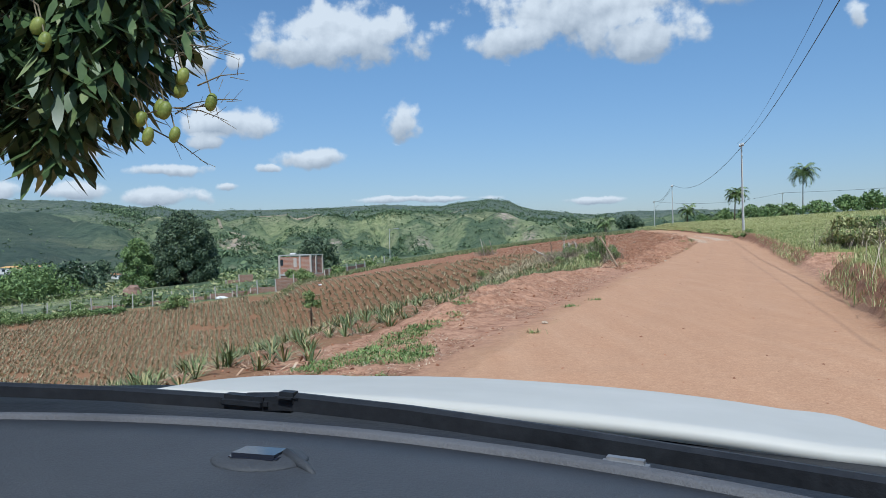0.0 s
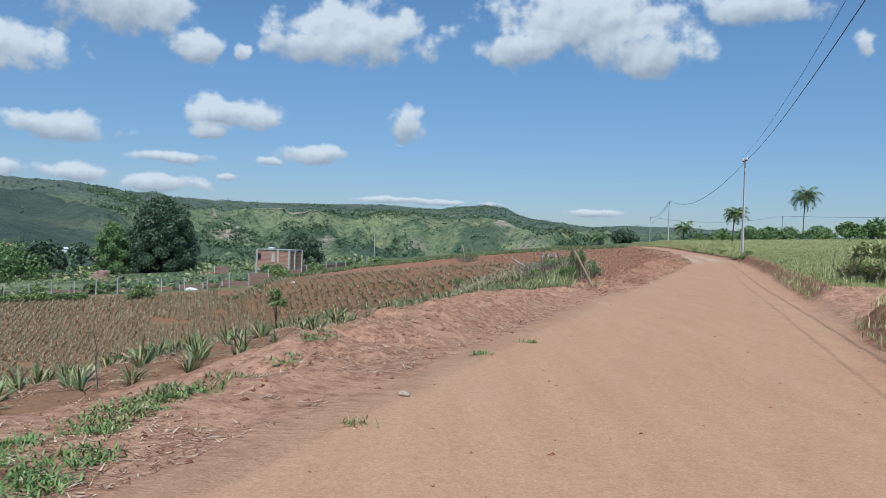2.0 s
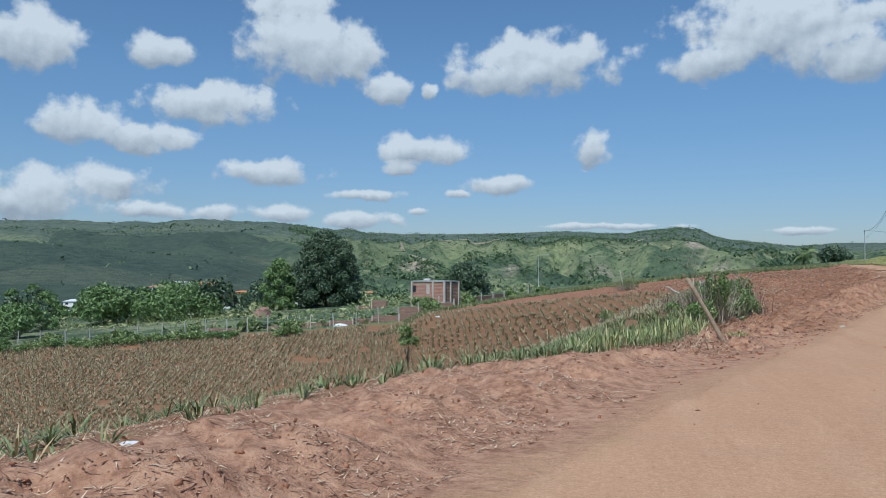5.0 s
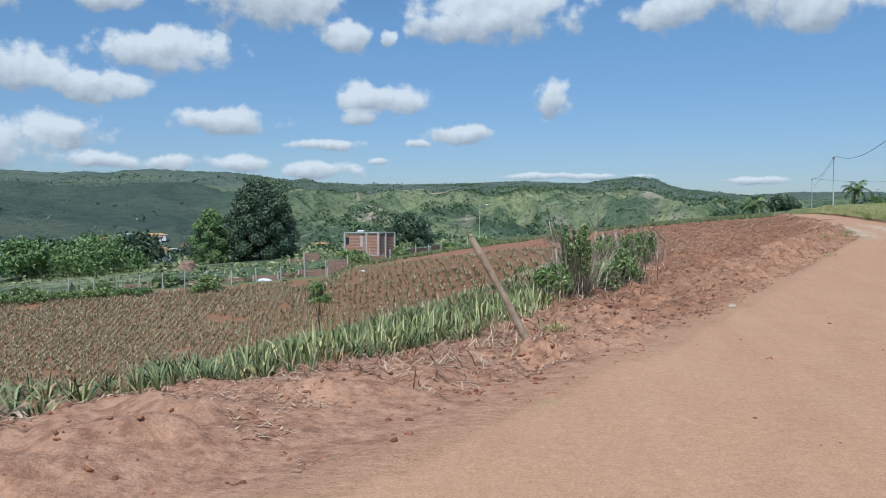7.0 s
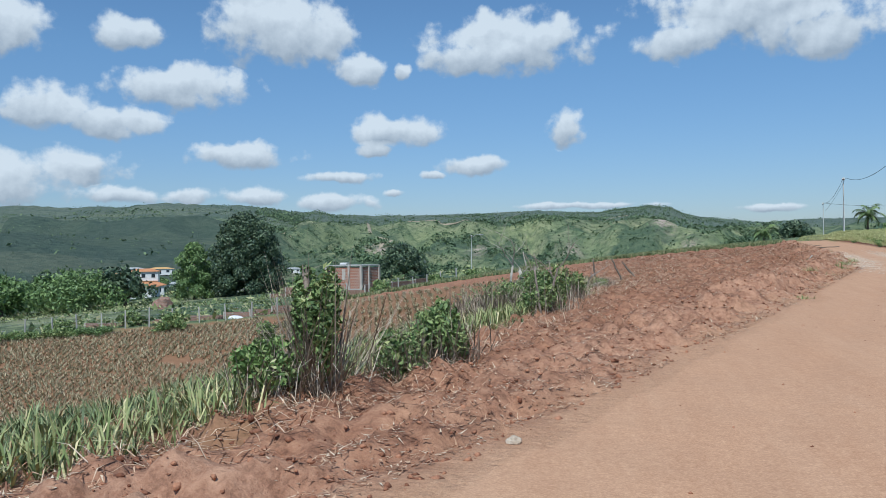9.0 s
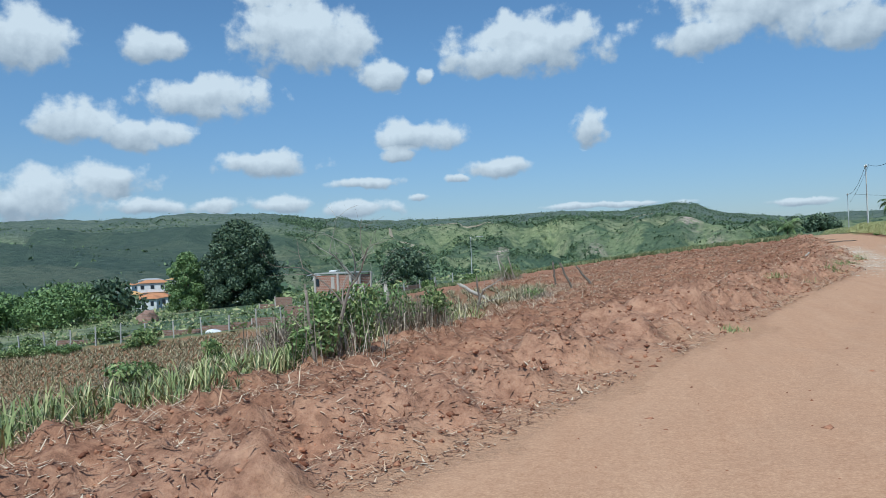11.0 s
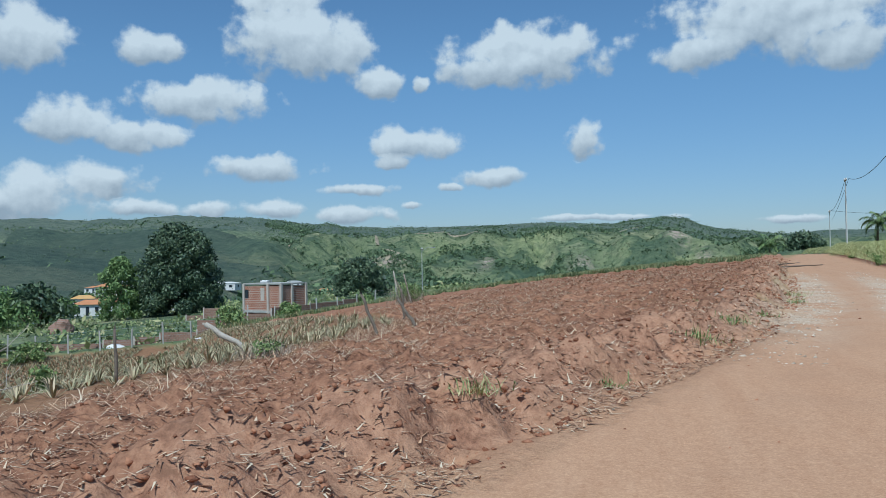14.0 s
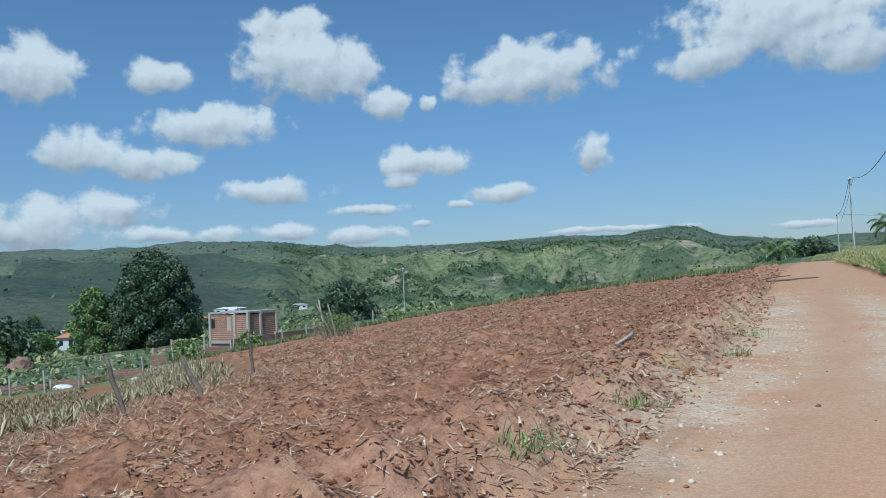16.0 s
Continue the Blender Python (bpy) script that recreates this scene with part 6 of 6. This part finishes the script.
    tagged(mesh_object("straw_drift", v, f, MAT_STRAW), "drifts of bent dry straw along the old fence line", "straw", kind="stuff")
    # clods
    ico = np.array([(1, 0, 0), (0, 1, 0), (-1, 0, 0), (0, -1, 0), (0.3, 0.25, 1), (-0.3, -0.3, 0.95), (0, 0, -1)])
    tri = np.array([(0, 1, 4), (1, 2, 4), (2, 5, 4), (2, 3, 5), (3, 0, 5), (0, 4, 5), (1, 0, 6), (2, 1, 6), (3, 2, 6), (0, 3, 6)])

    def lumps(pts, size):
        n = len(pts)
        v = ico[None] * (1 + rs_.uniform(-0.55, 0.5, (n, 7, 1))) * size[:, None, None] * rs_.uniform(0.6, 1.3, (n, 1, 3)) * [1, 1, 0.6] + pts[:, None]
        return v.reshape(-1, 3), ((np.arange(n) * 7)[:, None, None] + tri[None]).reshape(-1, 3)

    pts, s, d = scatter(rs_, 60000, (4, 108, -0.5, 24), lambda s, d: ((inside(s, d, PLOUGHED)) | ((s < 34) & (d - road_left(s) > 0.2) & (d - road_left(s) < 5.5))) & (rs_.random(len(s)) < 0.75))
    extra, s2, d2 = scatter(rs_, 26000, (28, 80, -1, 8), lambda s, d: (d - road_left(s) > -0.15) & (d - road_left(s) < 3.2))
    pts, s = np.concatenate([pts, extra]), np.concatenate([s, s2])
    v, f = lumps(pts, rs_.gamma(1.6, 0.012, len(pts)).clip(0.007, 0.03) * np.interp(s, [20, 60, 95], [1.0, 1.2, 2.0]))
    tagged(mesh_object("soil_clods", v, f, MAT_CLOD), "loose red clods on ploughed ground", "soil", kind="stuff")
    pts, s, d = scatter(rs_, 4000, (3, 100, -3.2, 5), lambda s, d: (d < road_left(s)) & (d > road_right(s)) & (rs_.random(len(s)) < 0.5))
    v, f = lumps(pts, rs_.gamma(2.0, 0.005, len(pts)).clip(0.004, 0.03))
    tagged(mesh_object("road_pebbles", v, f, MAT_CLOD), "small red lumps and pebbles on the road", "pebbles", kind="stuff")
    pts, s, d = scatter(rs_, 16000, (57, 84, -3, 4), lambda s, d: (np.abs(d - road_left(s) + 0.2) < 0.7 * (1 + fbm(s / 2, d / 2, 2, 87))) | ((np.abs(d - 0.5 * (road_left(s) + road_right(s)) + 0.35) < 0.5) & (s > 63) & (rs_.random(len(s)) < 0.5)))
    v, f = lumps(pts, rs_.gamma(2.0, 0.0055, len(pts)).clip(0.004, 0.04))
    tagged(mesh_object("gravel_patch", v, f, MAT_GRAVEL), "pale broken gravel on the red road", "gravel", kind="stuff")


verge_plants()


def tuft(x, y, size, mat, label, seed):
    rs_ = np.random.RandomState(seed)
    ob = thing("grass_tuft", at_ground(x, y, 0.02), label, "grass tuft", "grass tufts")
    n = 90
    v, f = blades(rs_.normal(0, 0.12 * size / 0.3, (n, 3)) * [1, 1, 0], rs_.uniform(0.3, 0.9, n) * size, rs_.uniform(0.3, 1.4, n), rs_.uniform(0, 6.28, n), np.full(n, 0.009), rs_.uniform(0.05, 0.6, n))
    mesh_object("grass_clump", v, f, mat, ob)


for k, (x, y, size) in enumerate(((20.87, 65.8, 0.4), (18.95, 59.1, 0.3), (16.5, 52.4, 0.3), (15.6, 50.6, 0.25), (17.6, 55.2, 0.4), (18.2, 57.0, 0.35), (14.2, 45.2, 0.2), (2.3, 14.2, 0.16), (3.0, 15.4, 0.15), (1.2, 10.6, 0.14), (20.3, 63.2, 0.3), (18.4, 62.2, 0.3), (7.1, 30.6, 0.25))):
    tuft(x, y, size, MAT_GREEN if k % 3 else MAT_GRASS, "small green grass tuft at the road edge", 100 + k)


def bush(x, y, height, width, label, seed, leaf_mat=MAT_BUSH, leaves=1500, leaf=0.046, brush=260):
    """Tangle of thin stems with leaves and vines over it."""
    rs_ = np.random.RandomState(seed)
    base = thing("bush", at_ground(x, y, 0.05), label, "bush", "bushes on the fence line")
    n = brush
    if n:
        v, f = blades(rs_.normal(0, width * 0.28, (n, 3)) * [1, 1, 0], rs_.uniform(0.4, 1.0, n) * height, rs_.uniform(0.7, 1.5, n), rs_.uniform(0, 6.28, n), np.full(n, 0.012), rs_.uniform(-0.1, 0.4, n))
        tagged(mesh_object("brush", v, f, MAT_BRUSH, base, "grey dead stems"), kind="stuff")
    lobes = [(rs_.uniform(-0.3, 0.3) * width, rs_.uniform(-0.3, 0.3) * width, height * rs_.uniform(0.25, 0.72), width * rs_.uniform(0.18, 0.3), width * rs_.uniform(0.18, 0.3), height * rs_.uniform(0.18, 0.3)) for _ in range(8)]
    leaves = int(leaves * (2.4 if leaf < 0.1 else 1))
    pts, way = crown_points(rs_, lobes, leaves)
    pts[:, 2] = np.maximum(pts[:, 2], 0.03)
    v, f = cards(pts, leaf * rs_.uniform(0.6, 1.4, leaves), rs_, 0.5, way * 0.5, 1.8)
    mesh_object("foliage", v, f, leaf_mat, base)


bush(7.25, 35.8, 1.85, 0.55, "tall vine-covered bush round an old stump", 1, leaves=1500, brush=320)
bush(6.95, 35.5, 0.7, 0.8, "low green weeds at the foot of a stump", 18, leaf_mat=MAT_GREEN, leaves=700, brush=200)
bush(7.9, 37.2, 1.0, 0.8, "bush of grey stems with green vines", 2, leaves=700, brush=420)
bush(8.3, 37.6, 1.15, 0.7, "leafy green bush at the field edge", 3, leaves=1000)
bush(7.95, 48.6, 1.1, 1.1, "yellow-green leafy bush on the fence line", 4, leaf_mat=MAT_GREEN, leaves=600, brush=450)
bush(8.9, 45.2, 1.15, 1.2, "dense green bush hung with vines", 5, leaves=1900)
bush(7.8, 46.9, 1.0, 1.3, "brown thicket of dead stems and seed heads", 6, leaves=250, brush=700)
bush(8.8, 48.4, 1.1, 1.2, "grey brush with green leaves", 7, leaves=420, brush=700)
bush(9.3, 48.9, 0.9, 0.9, "leafy bush beside dry straw", 8, leaves=380, brush=420)
bush(7.0, 48.0, 0.9, 1.2, "dry brown thicket in the field", 9, leaves=150, brush=600)
bush(8.2, 50.2, 1.0, 1.1, "green leafy shrub with broad leaves", 10, leaves=600, leaf=0.06)
bush(5.1, 85.9, 1.5, 1.6, "small green shrub round leaning posts", 11, leaves=700)
bush(10.1, 58.5, 0.5, 1.0, "low dead brush on straw", 12, leaves=120, brush=350)
bush(6.6, 44.0, 0.5, 0.8, "low green weeds at the field edge", 13, leaves=500)
bush(3.6, 70.0, 0.9, 1.3, "low green shrub in the field", 16, leaves=700)
for k, (s, d, h, w) in enumerate(((11.5, -4.2, 1.2, 2.2), (14.5, -5.2, 1.9, 2.6), (17.5, -5.9, 2.3, 2.8), (30.5, -5.2, 1.3, 2.2), (19.6, -7.2, 2.4, 3.0), (33.5, -6.5, 1.3, 2.2), (9.0, -4.4, 1.2, 2.2), (15.5, -4.2, 1.2, 1.8), (18.8, -4.9, 1.5, 2.0), (29.6, -7.6, 1.6, 2.4))):
    x, y = to_xy(s, d)
    bush(x, y, h, w, "tall leafy green growth on the road bank", 30 + k, leaf_mat=MAT_GRASS if k % 3 == 0 else MAT_BUSH, leaves=2900, leaf=0.085, brush=420)
rb = random.Random(19)
for k in range(14):
    s = rb.uniform(58, 112)
    x, y = to_xy(s, float(road_right(s)) - rb.uniform(0.15, 0.7))
    bush(x, y, rb.uniform(0.25, 0.5), rb.uniform(0.5, 1.1), "low green weeds along the cut edge of the bank", 60 + k, leaf_mat=MAT_GREEN, leaves=260, brush=40)
tree("sapling", "tall slender young tree with a small leafy top", -14.0, 81.0, -2.8 - ground_z(-14.0, 81.0), 2.6, 4.2, MAT_BUSH, 33, 700, 0.2, 0.72, 8, 0.06, "tree", 0.05)
bush(4.4, 88.4, 1.2, 1.5, "round dark bush on ploughed ground", 17, leaves=700)


# ---- stones and litter ----
def boulder(name, x, y, size, mat, label, category, seed, squash=0.7):
    bm = bmesh.new()
    bmesh.ops.create_icosphere(bm, subdivisions=3, radius=1.0)
    off = Vector((seed * 3.1, seed * 1.7, seed))
    for vtx in bm.verts:
        n = noise.noise(vtx.co * 1.1 + off) * 0.45 + noise.noise(vtx.co * 3.0 + off) * 0.12
        vtx.co = vtx.co * (1 + n)
        vtx.co.z *= squash
        vtx.co *= size
    me = bpy.data.meshes.new(name)
    bm.to_mesh(me)
    bm.free()
    me.materials.append(mat)
    ob = new(name, me)
    ob.matrix_basis = Matrix.Translation((x, y, ground_z(x, y) + size * squash * 0.45)) @ Matrix.Rotation(seed, 4, "Z")
    return tagged(ob, label, category)


boulder("rock", 19.48, 65.1, 0.2, MAT_STONE, "pale brown rock on the earth ridge", "rock", 3)
boulder("rock", 19.2, 64.75, 0.12, MAT_STONE, "small pale rock beside a larger one", "rock", 4)
boulder("rock", 18.6, 62.9, 0.14, MAT_STONE, "pale broken rock at the ridge foot", "rock", 5)
boulder("rock", 18.35, 62.3, 0.10, MAT_STONE, "pale broken rock at the ridge foot", "rock", 6)
boulder("rock", 17.9, 62.6, 0.08, MAT_STONE, "small pale stone on red soil", "rock", 7)
boulder("rock", 18.6, 72.1, 0.10, MAT_STONE, "small pale stone on ploughed soil", "rock", 8)
boulder("rock", 17.5, 71.0, 0.08, MAT_STONE, "small pale stone on ploughed soil", "rock", 9)
boulder("stone", 1.51, 11.7, 0.045, MAT_STONE, "small white stone at the road edge", "stone", 10)
boulder("stone", 9.6, 33.5, 0.05, MAT_STONE, "small pale stone at the road edge", "stone", 11)
boulder("litter", 7.7, 33.7, 0.09, MAT_PAPER, "scrap of white litter on red soil", "litter", 12, 0.35)
boulder("litter", 1.9, 19.7, 0.07, MAT_PAPER, "scrap of white litter on the spoil heap", "litter", 13, 0.4)
boulder("litter", -16.0, 100.0, 0.3, MAT_PAPER, "white sack lying in the field", "sack", 14, 0.4)
log("fallen_branch", (24.0, 86.6, ground_z(24.0, 86.6) + 0.06), (26.6, 88.2, ground_z(26.6, 88.2) + 0.08), 0.05, 0.02, MAT_DARK_WOOD, "dark branch lying across the road edge", "branch", 31)
log("fallen_branch", (23.8, 86.9, ground_z(23.8, 86.9) + 0.08), (25.6, 88.8, ground_z(25.6, 88.8) + 0.2), 0.04, 0.015, MAT_DARK_WOOD, "dark forked branch lying on the road edge", "branch", 32)
log("stick", (18.9, 63.9, ground_z(18.9, 63.9) + 0.05), (18.5, 62.9, ground_z(18.5, 62.9) + 0.1), 0.028, 0.015, MAT_PALE_WOOD, "bleached crooked stick beside the rocks", "stick", 34)


# ---- the white car, standing where the drive begins ----
MAT_DASH = material("grained_dash_plastic", (0.042, 0.045, 0.049), (0.074, 0.078, 0.084), 5.0, 0.55, 0.25, fine=60.0)
# paler than the dash top: sunlight on the strip is put into its grey
MAT_DASH_SUNLIT = material("sunlit_dash_edge", (0.10, 0.10, 0.105), (0.17, 0.17, 0.175), 6.0, 0.7, 0.5, fine=60.0)
MAT_RUBBER = material("black_rubber", (0.012, 0.013, 0.015), (0.03, 0.032, 0.036), 8.0, 0.5, 0.1)
MAT_PAINT = material("white_car_paint", (0.50, 0.485, 0.43), (0.60, 0.58, 0.52), 0.8, 0.5, 0.0)
MAT_LENS = material("dark_blue_lens", (0.012, 0.014, 0.02), (0.025, 0.028, 0.04), 2.0, 0.08, 0.0)
MAT_TRIM = material("grey_cabin_trim", (0.42, 0.42, 0.40), (0.52, 0.52, 0.50), 4.0, 0.7, 0.2, fine=40.0)
MID = -0.3  # the car's middle, right of the driver's line


def sheet(name, xs, ys, height_of, mat, parent, label="", thick=0.02):
    """A curved panel over a grid, with thickness."""
    bm = bmesh.new()
    rows_ = [[bm.verts.new((x, y(x) if callable(y) else y, height_of(x, k / (len(ys) - 1)))) for x in xs] for k, y in enumerate(ys)]
    for a, b in zip(rows_, rows_[1:]):
        for j in range(len(xs) - 1):
            bm.faces.new((a[j], a[j + 1], b[j + 1], b[j]))
    ob = part(name, bm, mat, parent, label, smooth_shade=True)
    solid = ob.modifiers.new("thickness", "SOLIDIFY")
    solid.thickness, solid.offset = thick, -1
    return ob


def car():
    eye_z = 1.4 - float(land(np.array([0.0]), np.array([0.0]))[0])
    body = thing("car", (0, 0, float(land(np.array([0.0]), np.array([0.0]))[0])), "white car with grey dashboard and black wipers on the dirt road", "car")
    body.matrix_basis = Matrix.Translation((0, 0, 1.4)) @ Matrix.Rotation(radians(-18.3), 4, "Z") @ Matrix.Rotation(radians(2.46), 4, "Y") @ Matrix.Translation((0, 0, -eye_z))
    e = eye_z

    def glass_foot(x):
        return 0.80 - 0.2 * ((x - MID) / 0.75) ** 2

    xs = [MID - 0.74 + 1.48 * k / 36 for k in range(37)]
    wide = [MID - 0.92 + 1.84 * k / 36 for k in range(37)]

    def dash_top(x):
        return e - 0.196 - 0.012 * ((x - MID) / 0.7) ** 2

    dash = sheet("dashboard", xs, [-0.02 + 0.0 * k for k in range(1)] + [(lambda x, k=k: -0.02 + (glass_foot(x) - 0.135 + 0.02) * k / 14) for k in range(1, 15)],
                 lambda x, u: dash_top(x) - 0.10 * max(0, 0.25 - u), MAT_DASH, body, "smooth dark blue-grey dashboard top")
    # separate grained strip, its sunlit look painted in by the paler grey
    sheet("dashboard_edge", xs, [(lambda x, k=k: glass_foot(x) - 0.134 + 0.066 * k / 5) for k in range(6)], lambda x, u: dash_top(x) + 0.004 - 0.016 * u * u, MAT_DASH_SUNLIT, body, "grained strip along the windscreen foot, painted paler as sunlit")
    sheet("demister_slot", wide, [(lambda x, k=k: glass_foot(x) - 0.068 + 0.06 * k / 3) for k in range(4)], lambda x, u: dash_top(x) - 0.03 - 0.03 * u, MAT_RUBBER, body, "black demister gap below the windscreen")
    sheet("cowl", wide, [(lambda x, k=k: glass_foot(x) + 0.0 + 0.48 * k / 4) for k in range(5)], lambda x, u: e - 0.30 + 0.02 * u, MAT_RUBBER, body, "black plastic cowl under the wipers")
    # sensor on the dashboard: a low bezel with a flat glossy lens
    sx_, sy_ = -0.352, 0.575
    bm = bmesh.new()
    bmesh.ops.create_uvsphere(bm, u_segments=28, v_segments=12, radius=1.0, matrix=Matrix.Translation((sx_, sy_, dash_top(sx_))) @ Matrix.Rotation(0.12, 4, "Z") @ Matrix.Diagonal((0.042, 0.036, 0.006, 1)))
    part("sensor", bm, MAT_DASH, dash, "raised dashboard light sensor", smooth_shade=True)
    part("sensor_lens", cube((0.044, 0.036, 0.007), (sx_, sy_, dash_top(sx_) + 0.004), 0.12, -0.08), MAT_LENS, dash, "glossy dark blue lens", bevel=0.003)
    bm = bmesh.new()
    tube(bm, [(sx_ + 0.02, sy_ + 0.01, dash_top(sx_) + 0.003), (sx_ + 0.05, sy_ - 0.01, dash_top(sx_) + 0.001), (sx_ + 0.062, sy_ - 0.02, dash_top(sx_) - 0.001)], [0.006, 0.004, 0.002], 8)
    part("sensor_rib", bm, MAT_DASH, dash, smooth_shade=True)
    # bonnet
    hx = [MID - 0.86 + 1.72 * k / 40 for k in range(41)]

    def bonnet(x, u):
        y = 0.98 + 0.86 * u
        drop_ = 0.262 + 0.082 * ((y - 0.98) / 0.72) ** 1.4 + 0.058 * abs((x - MID) / 0.86) ** 3
        crease = 0.008 * math.exp(-(((abs(x - MID) - 0.55) / 0.05) ** 2))
        lip = 0.35 * max(0, u - 0.86) ** 1.3 * 4
        return e - drop_ - lip + crease

    sheet("bonnet", hx, [(lambda x, k=k: glass_foot(x) * 0.35 + 0.79 + (1.0 - 0.14 * ((x - MID) / 0.86) ** 2) * 0.78 * k / 18 + 0.04) for k in range(19)], bonnet, MAT_PAINT, body, "glossy white bonnet")
    # wipers
    def arm(name, pts, w, label):
        bm = bmesh.new()
        tube(bm, [(x, y, e + z) for x, y, z in pts], w, 8)
        return part(name, bm, MAT_RUBBER, body, label, smooth_shade=True)

    def flat_arm(name, pts, tall, deep, label):
        """A blade of box section, taller than deep, through points."""
        bm = bmesh.new()
        rings = []
        for x, y, z in pts:
            rings.append([bm.verts.new((x, y + dy * deep, e + z + dz * tall)) for dy, dz in ((-0.5, -0.5), (-0.5, 0.32), (-0.1, 0.5), (0.5, 0.4), (0.5, -0.5))])
        for a, b in zip(rings, rings[1:]):
            for k in range(5):
                bm.faces.new((a[k], b[k], b[(k + 1) % 5], a[(k + 1) % 5]))
        bm.faces.new(rings[0])
        bm.faces.new(rings[-1][::-1])
        return part(name, bm, MAT_RUBBER, body, label)

    left_blade = flat_arm("wiper", [(-1.2, 0.70, -0.214), (-1.0, 0.79, -0.222), (-0.75, 0.86, -0.226), (-0.5, 0.90, -0.230)], 0.018, 0.02, "black wiper blade")
    right_blade = flat_arm("wiper", [(-0.56, 0.885, -0.226), (-0.50, 0.89, -0.222), (-0.34, 0.90, -0.228), (-0.16, 0.90, -0.237), (0.03, 0.87, -0.241), (0.3, 0.80, -0.240)], 0.022, 0.022, "thick black wiper arm")
    lower = flat_arm("wiper", [(-0.66, 0.85, -0.252), (-0.2, 0.855, -0.256), (0.3, 0.77, -0.262)], 0.012, 0.014, "thin black wiper blade")
    part("pivot", cube((0.032, 0.026, 0.014), (-0.5, 0.885, e - 0.216)), MAT_RUBBER, right_blade, bevel=0.006)
    part("joint", cube((0.07, 0.026, 0.018), (-0.56, 0.88, e - 0.226)), MAT_RUBBER, left_blade, bevel=0.006)
    part("clip", cube((0.05, 0.02, 0.020), (-0.07, 0.845, e - 0.250), -0.12), MAT_STEEL, lower, "grey metal clip", bevel=0.005)
    part("clip", cube((0.05, 0.02, 0.014), (0.0, 0.835, e - 0.256), -0.16), MAT_RUBBER, lower, bevel=0.004)
    # shell round the cabin
    for sgn in (-1, 1):
        side_x = MID + sgn * 0.84
        part("side_panel", cube((0.08, 3.9, e - 0.82), (side_x, -0.45, (e - 0.82) / 2 + 0.3)), MAT_PAINT, body, bevel=0.03)
        bm = bmesh.new()
        tube(bm, [(MID + sgn * 0.78, 0.56, e - 0.28), (MID + sgn * 0.72, 0.2, e + 0.02), (MID + sgn * 0.62, -0.15, e + 0.27)], [0.05, 0.04, 0.04], 8)
        part("windscreen_pillar", bm, MAT_TRIM, body, "pale grey windscreen pillar trim", smooth_shade=True)
        bm = bmesh.new()
        tube(bm, [(MID + sgn * 0.8, -1.9, e - 0.3), (MID + sgn * 0.64, -1.7, e + 0.25)], [0.08, 0.06], 8)
        part("rear_pillar", bm, MAT_PAINT, body, smooth_shade=True)
        for wy in (1.15, -1.5):
            bm = bmesh.new()
            tube(bm, [(side_x - sgn * 0.2, wy, 0.3), (side_x - sgn * 0.17, wy, 0.3), (side_x - sgn * 0.02, wy, 0.3), (side_x + sgn * 0.01, wy, 0.3)], [0.28, 0.31, 0.31, 0.28], 28)
            wheel = part("wheel", bm, MAT_RUBBER, body, "black tyre", smooth_shade=True)
            bm = bmesh.new()
            tube(bm, [(side_x - sgn * 0.02, wy, 0.3), (side_x + sgn * 0.015, wy, 0.3)], [0.19, 0.17], 20)
            part("rim", bm, MAT_STEEL, wheel)
    part("roof", cube((1.3, 1.75, 0.05), (MID, -0.98, e + 0.3)), MAT_PAINT, body, bevel=0.02)
    part("tailgate", cube((1.6, 0.08, e - 0.62), (MID, -2.36, (e - 0.62) / 2 + 0.3)), MAT_PAINT, body, bevel=0.03)
    part("front_panel", cube((1.6, 0.1, 0.5), (MID, 1.72, 0.55)), MAT_PAINT, body, bevel=0.03)


car()
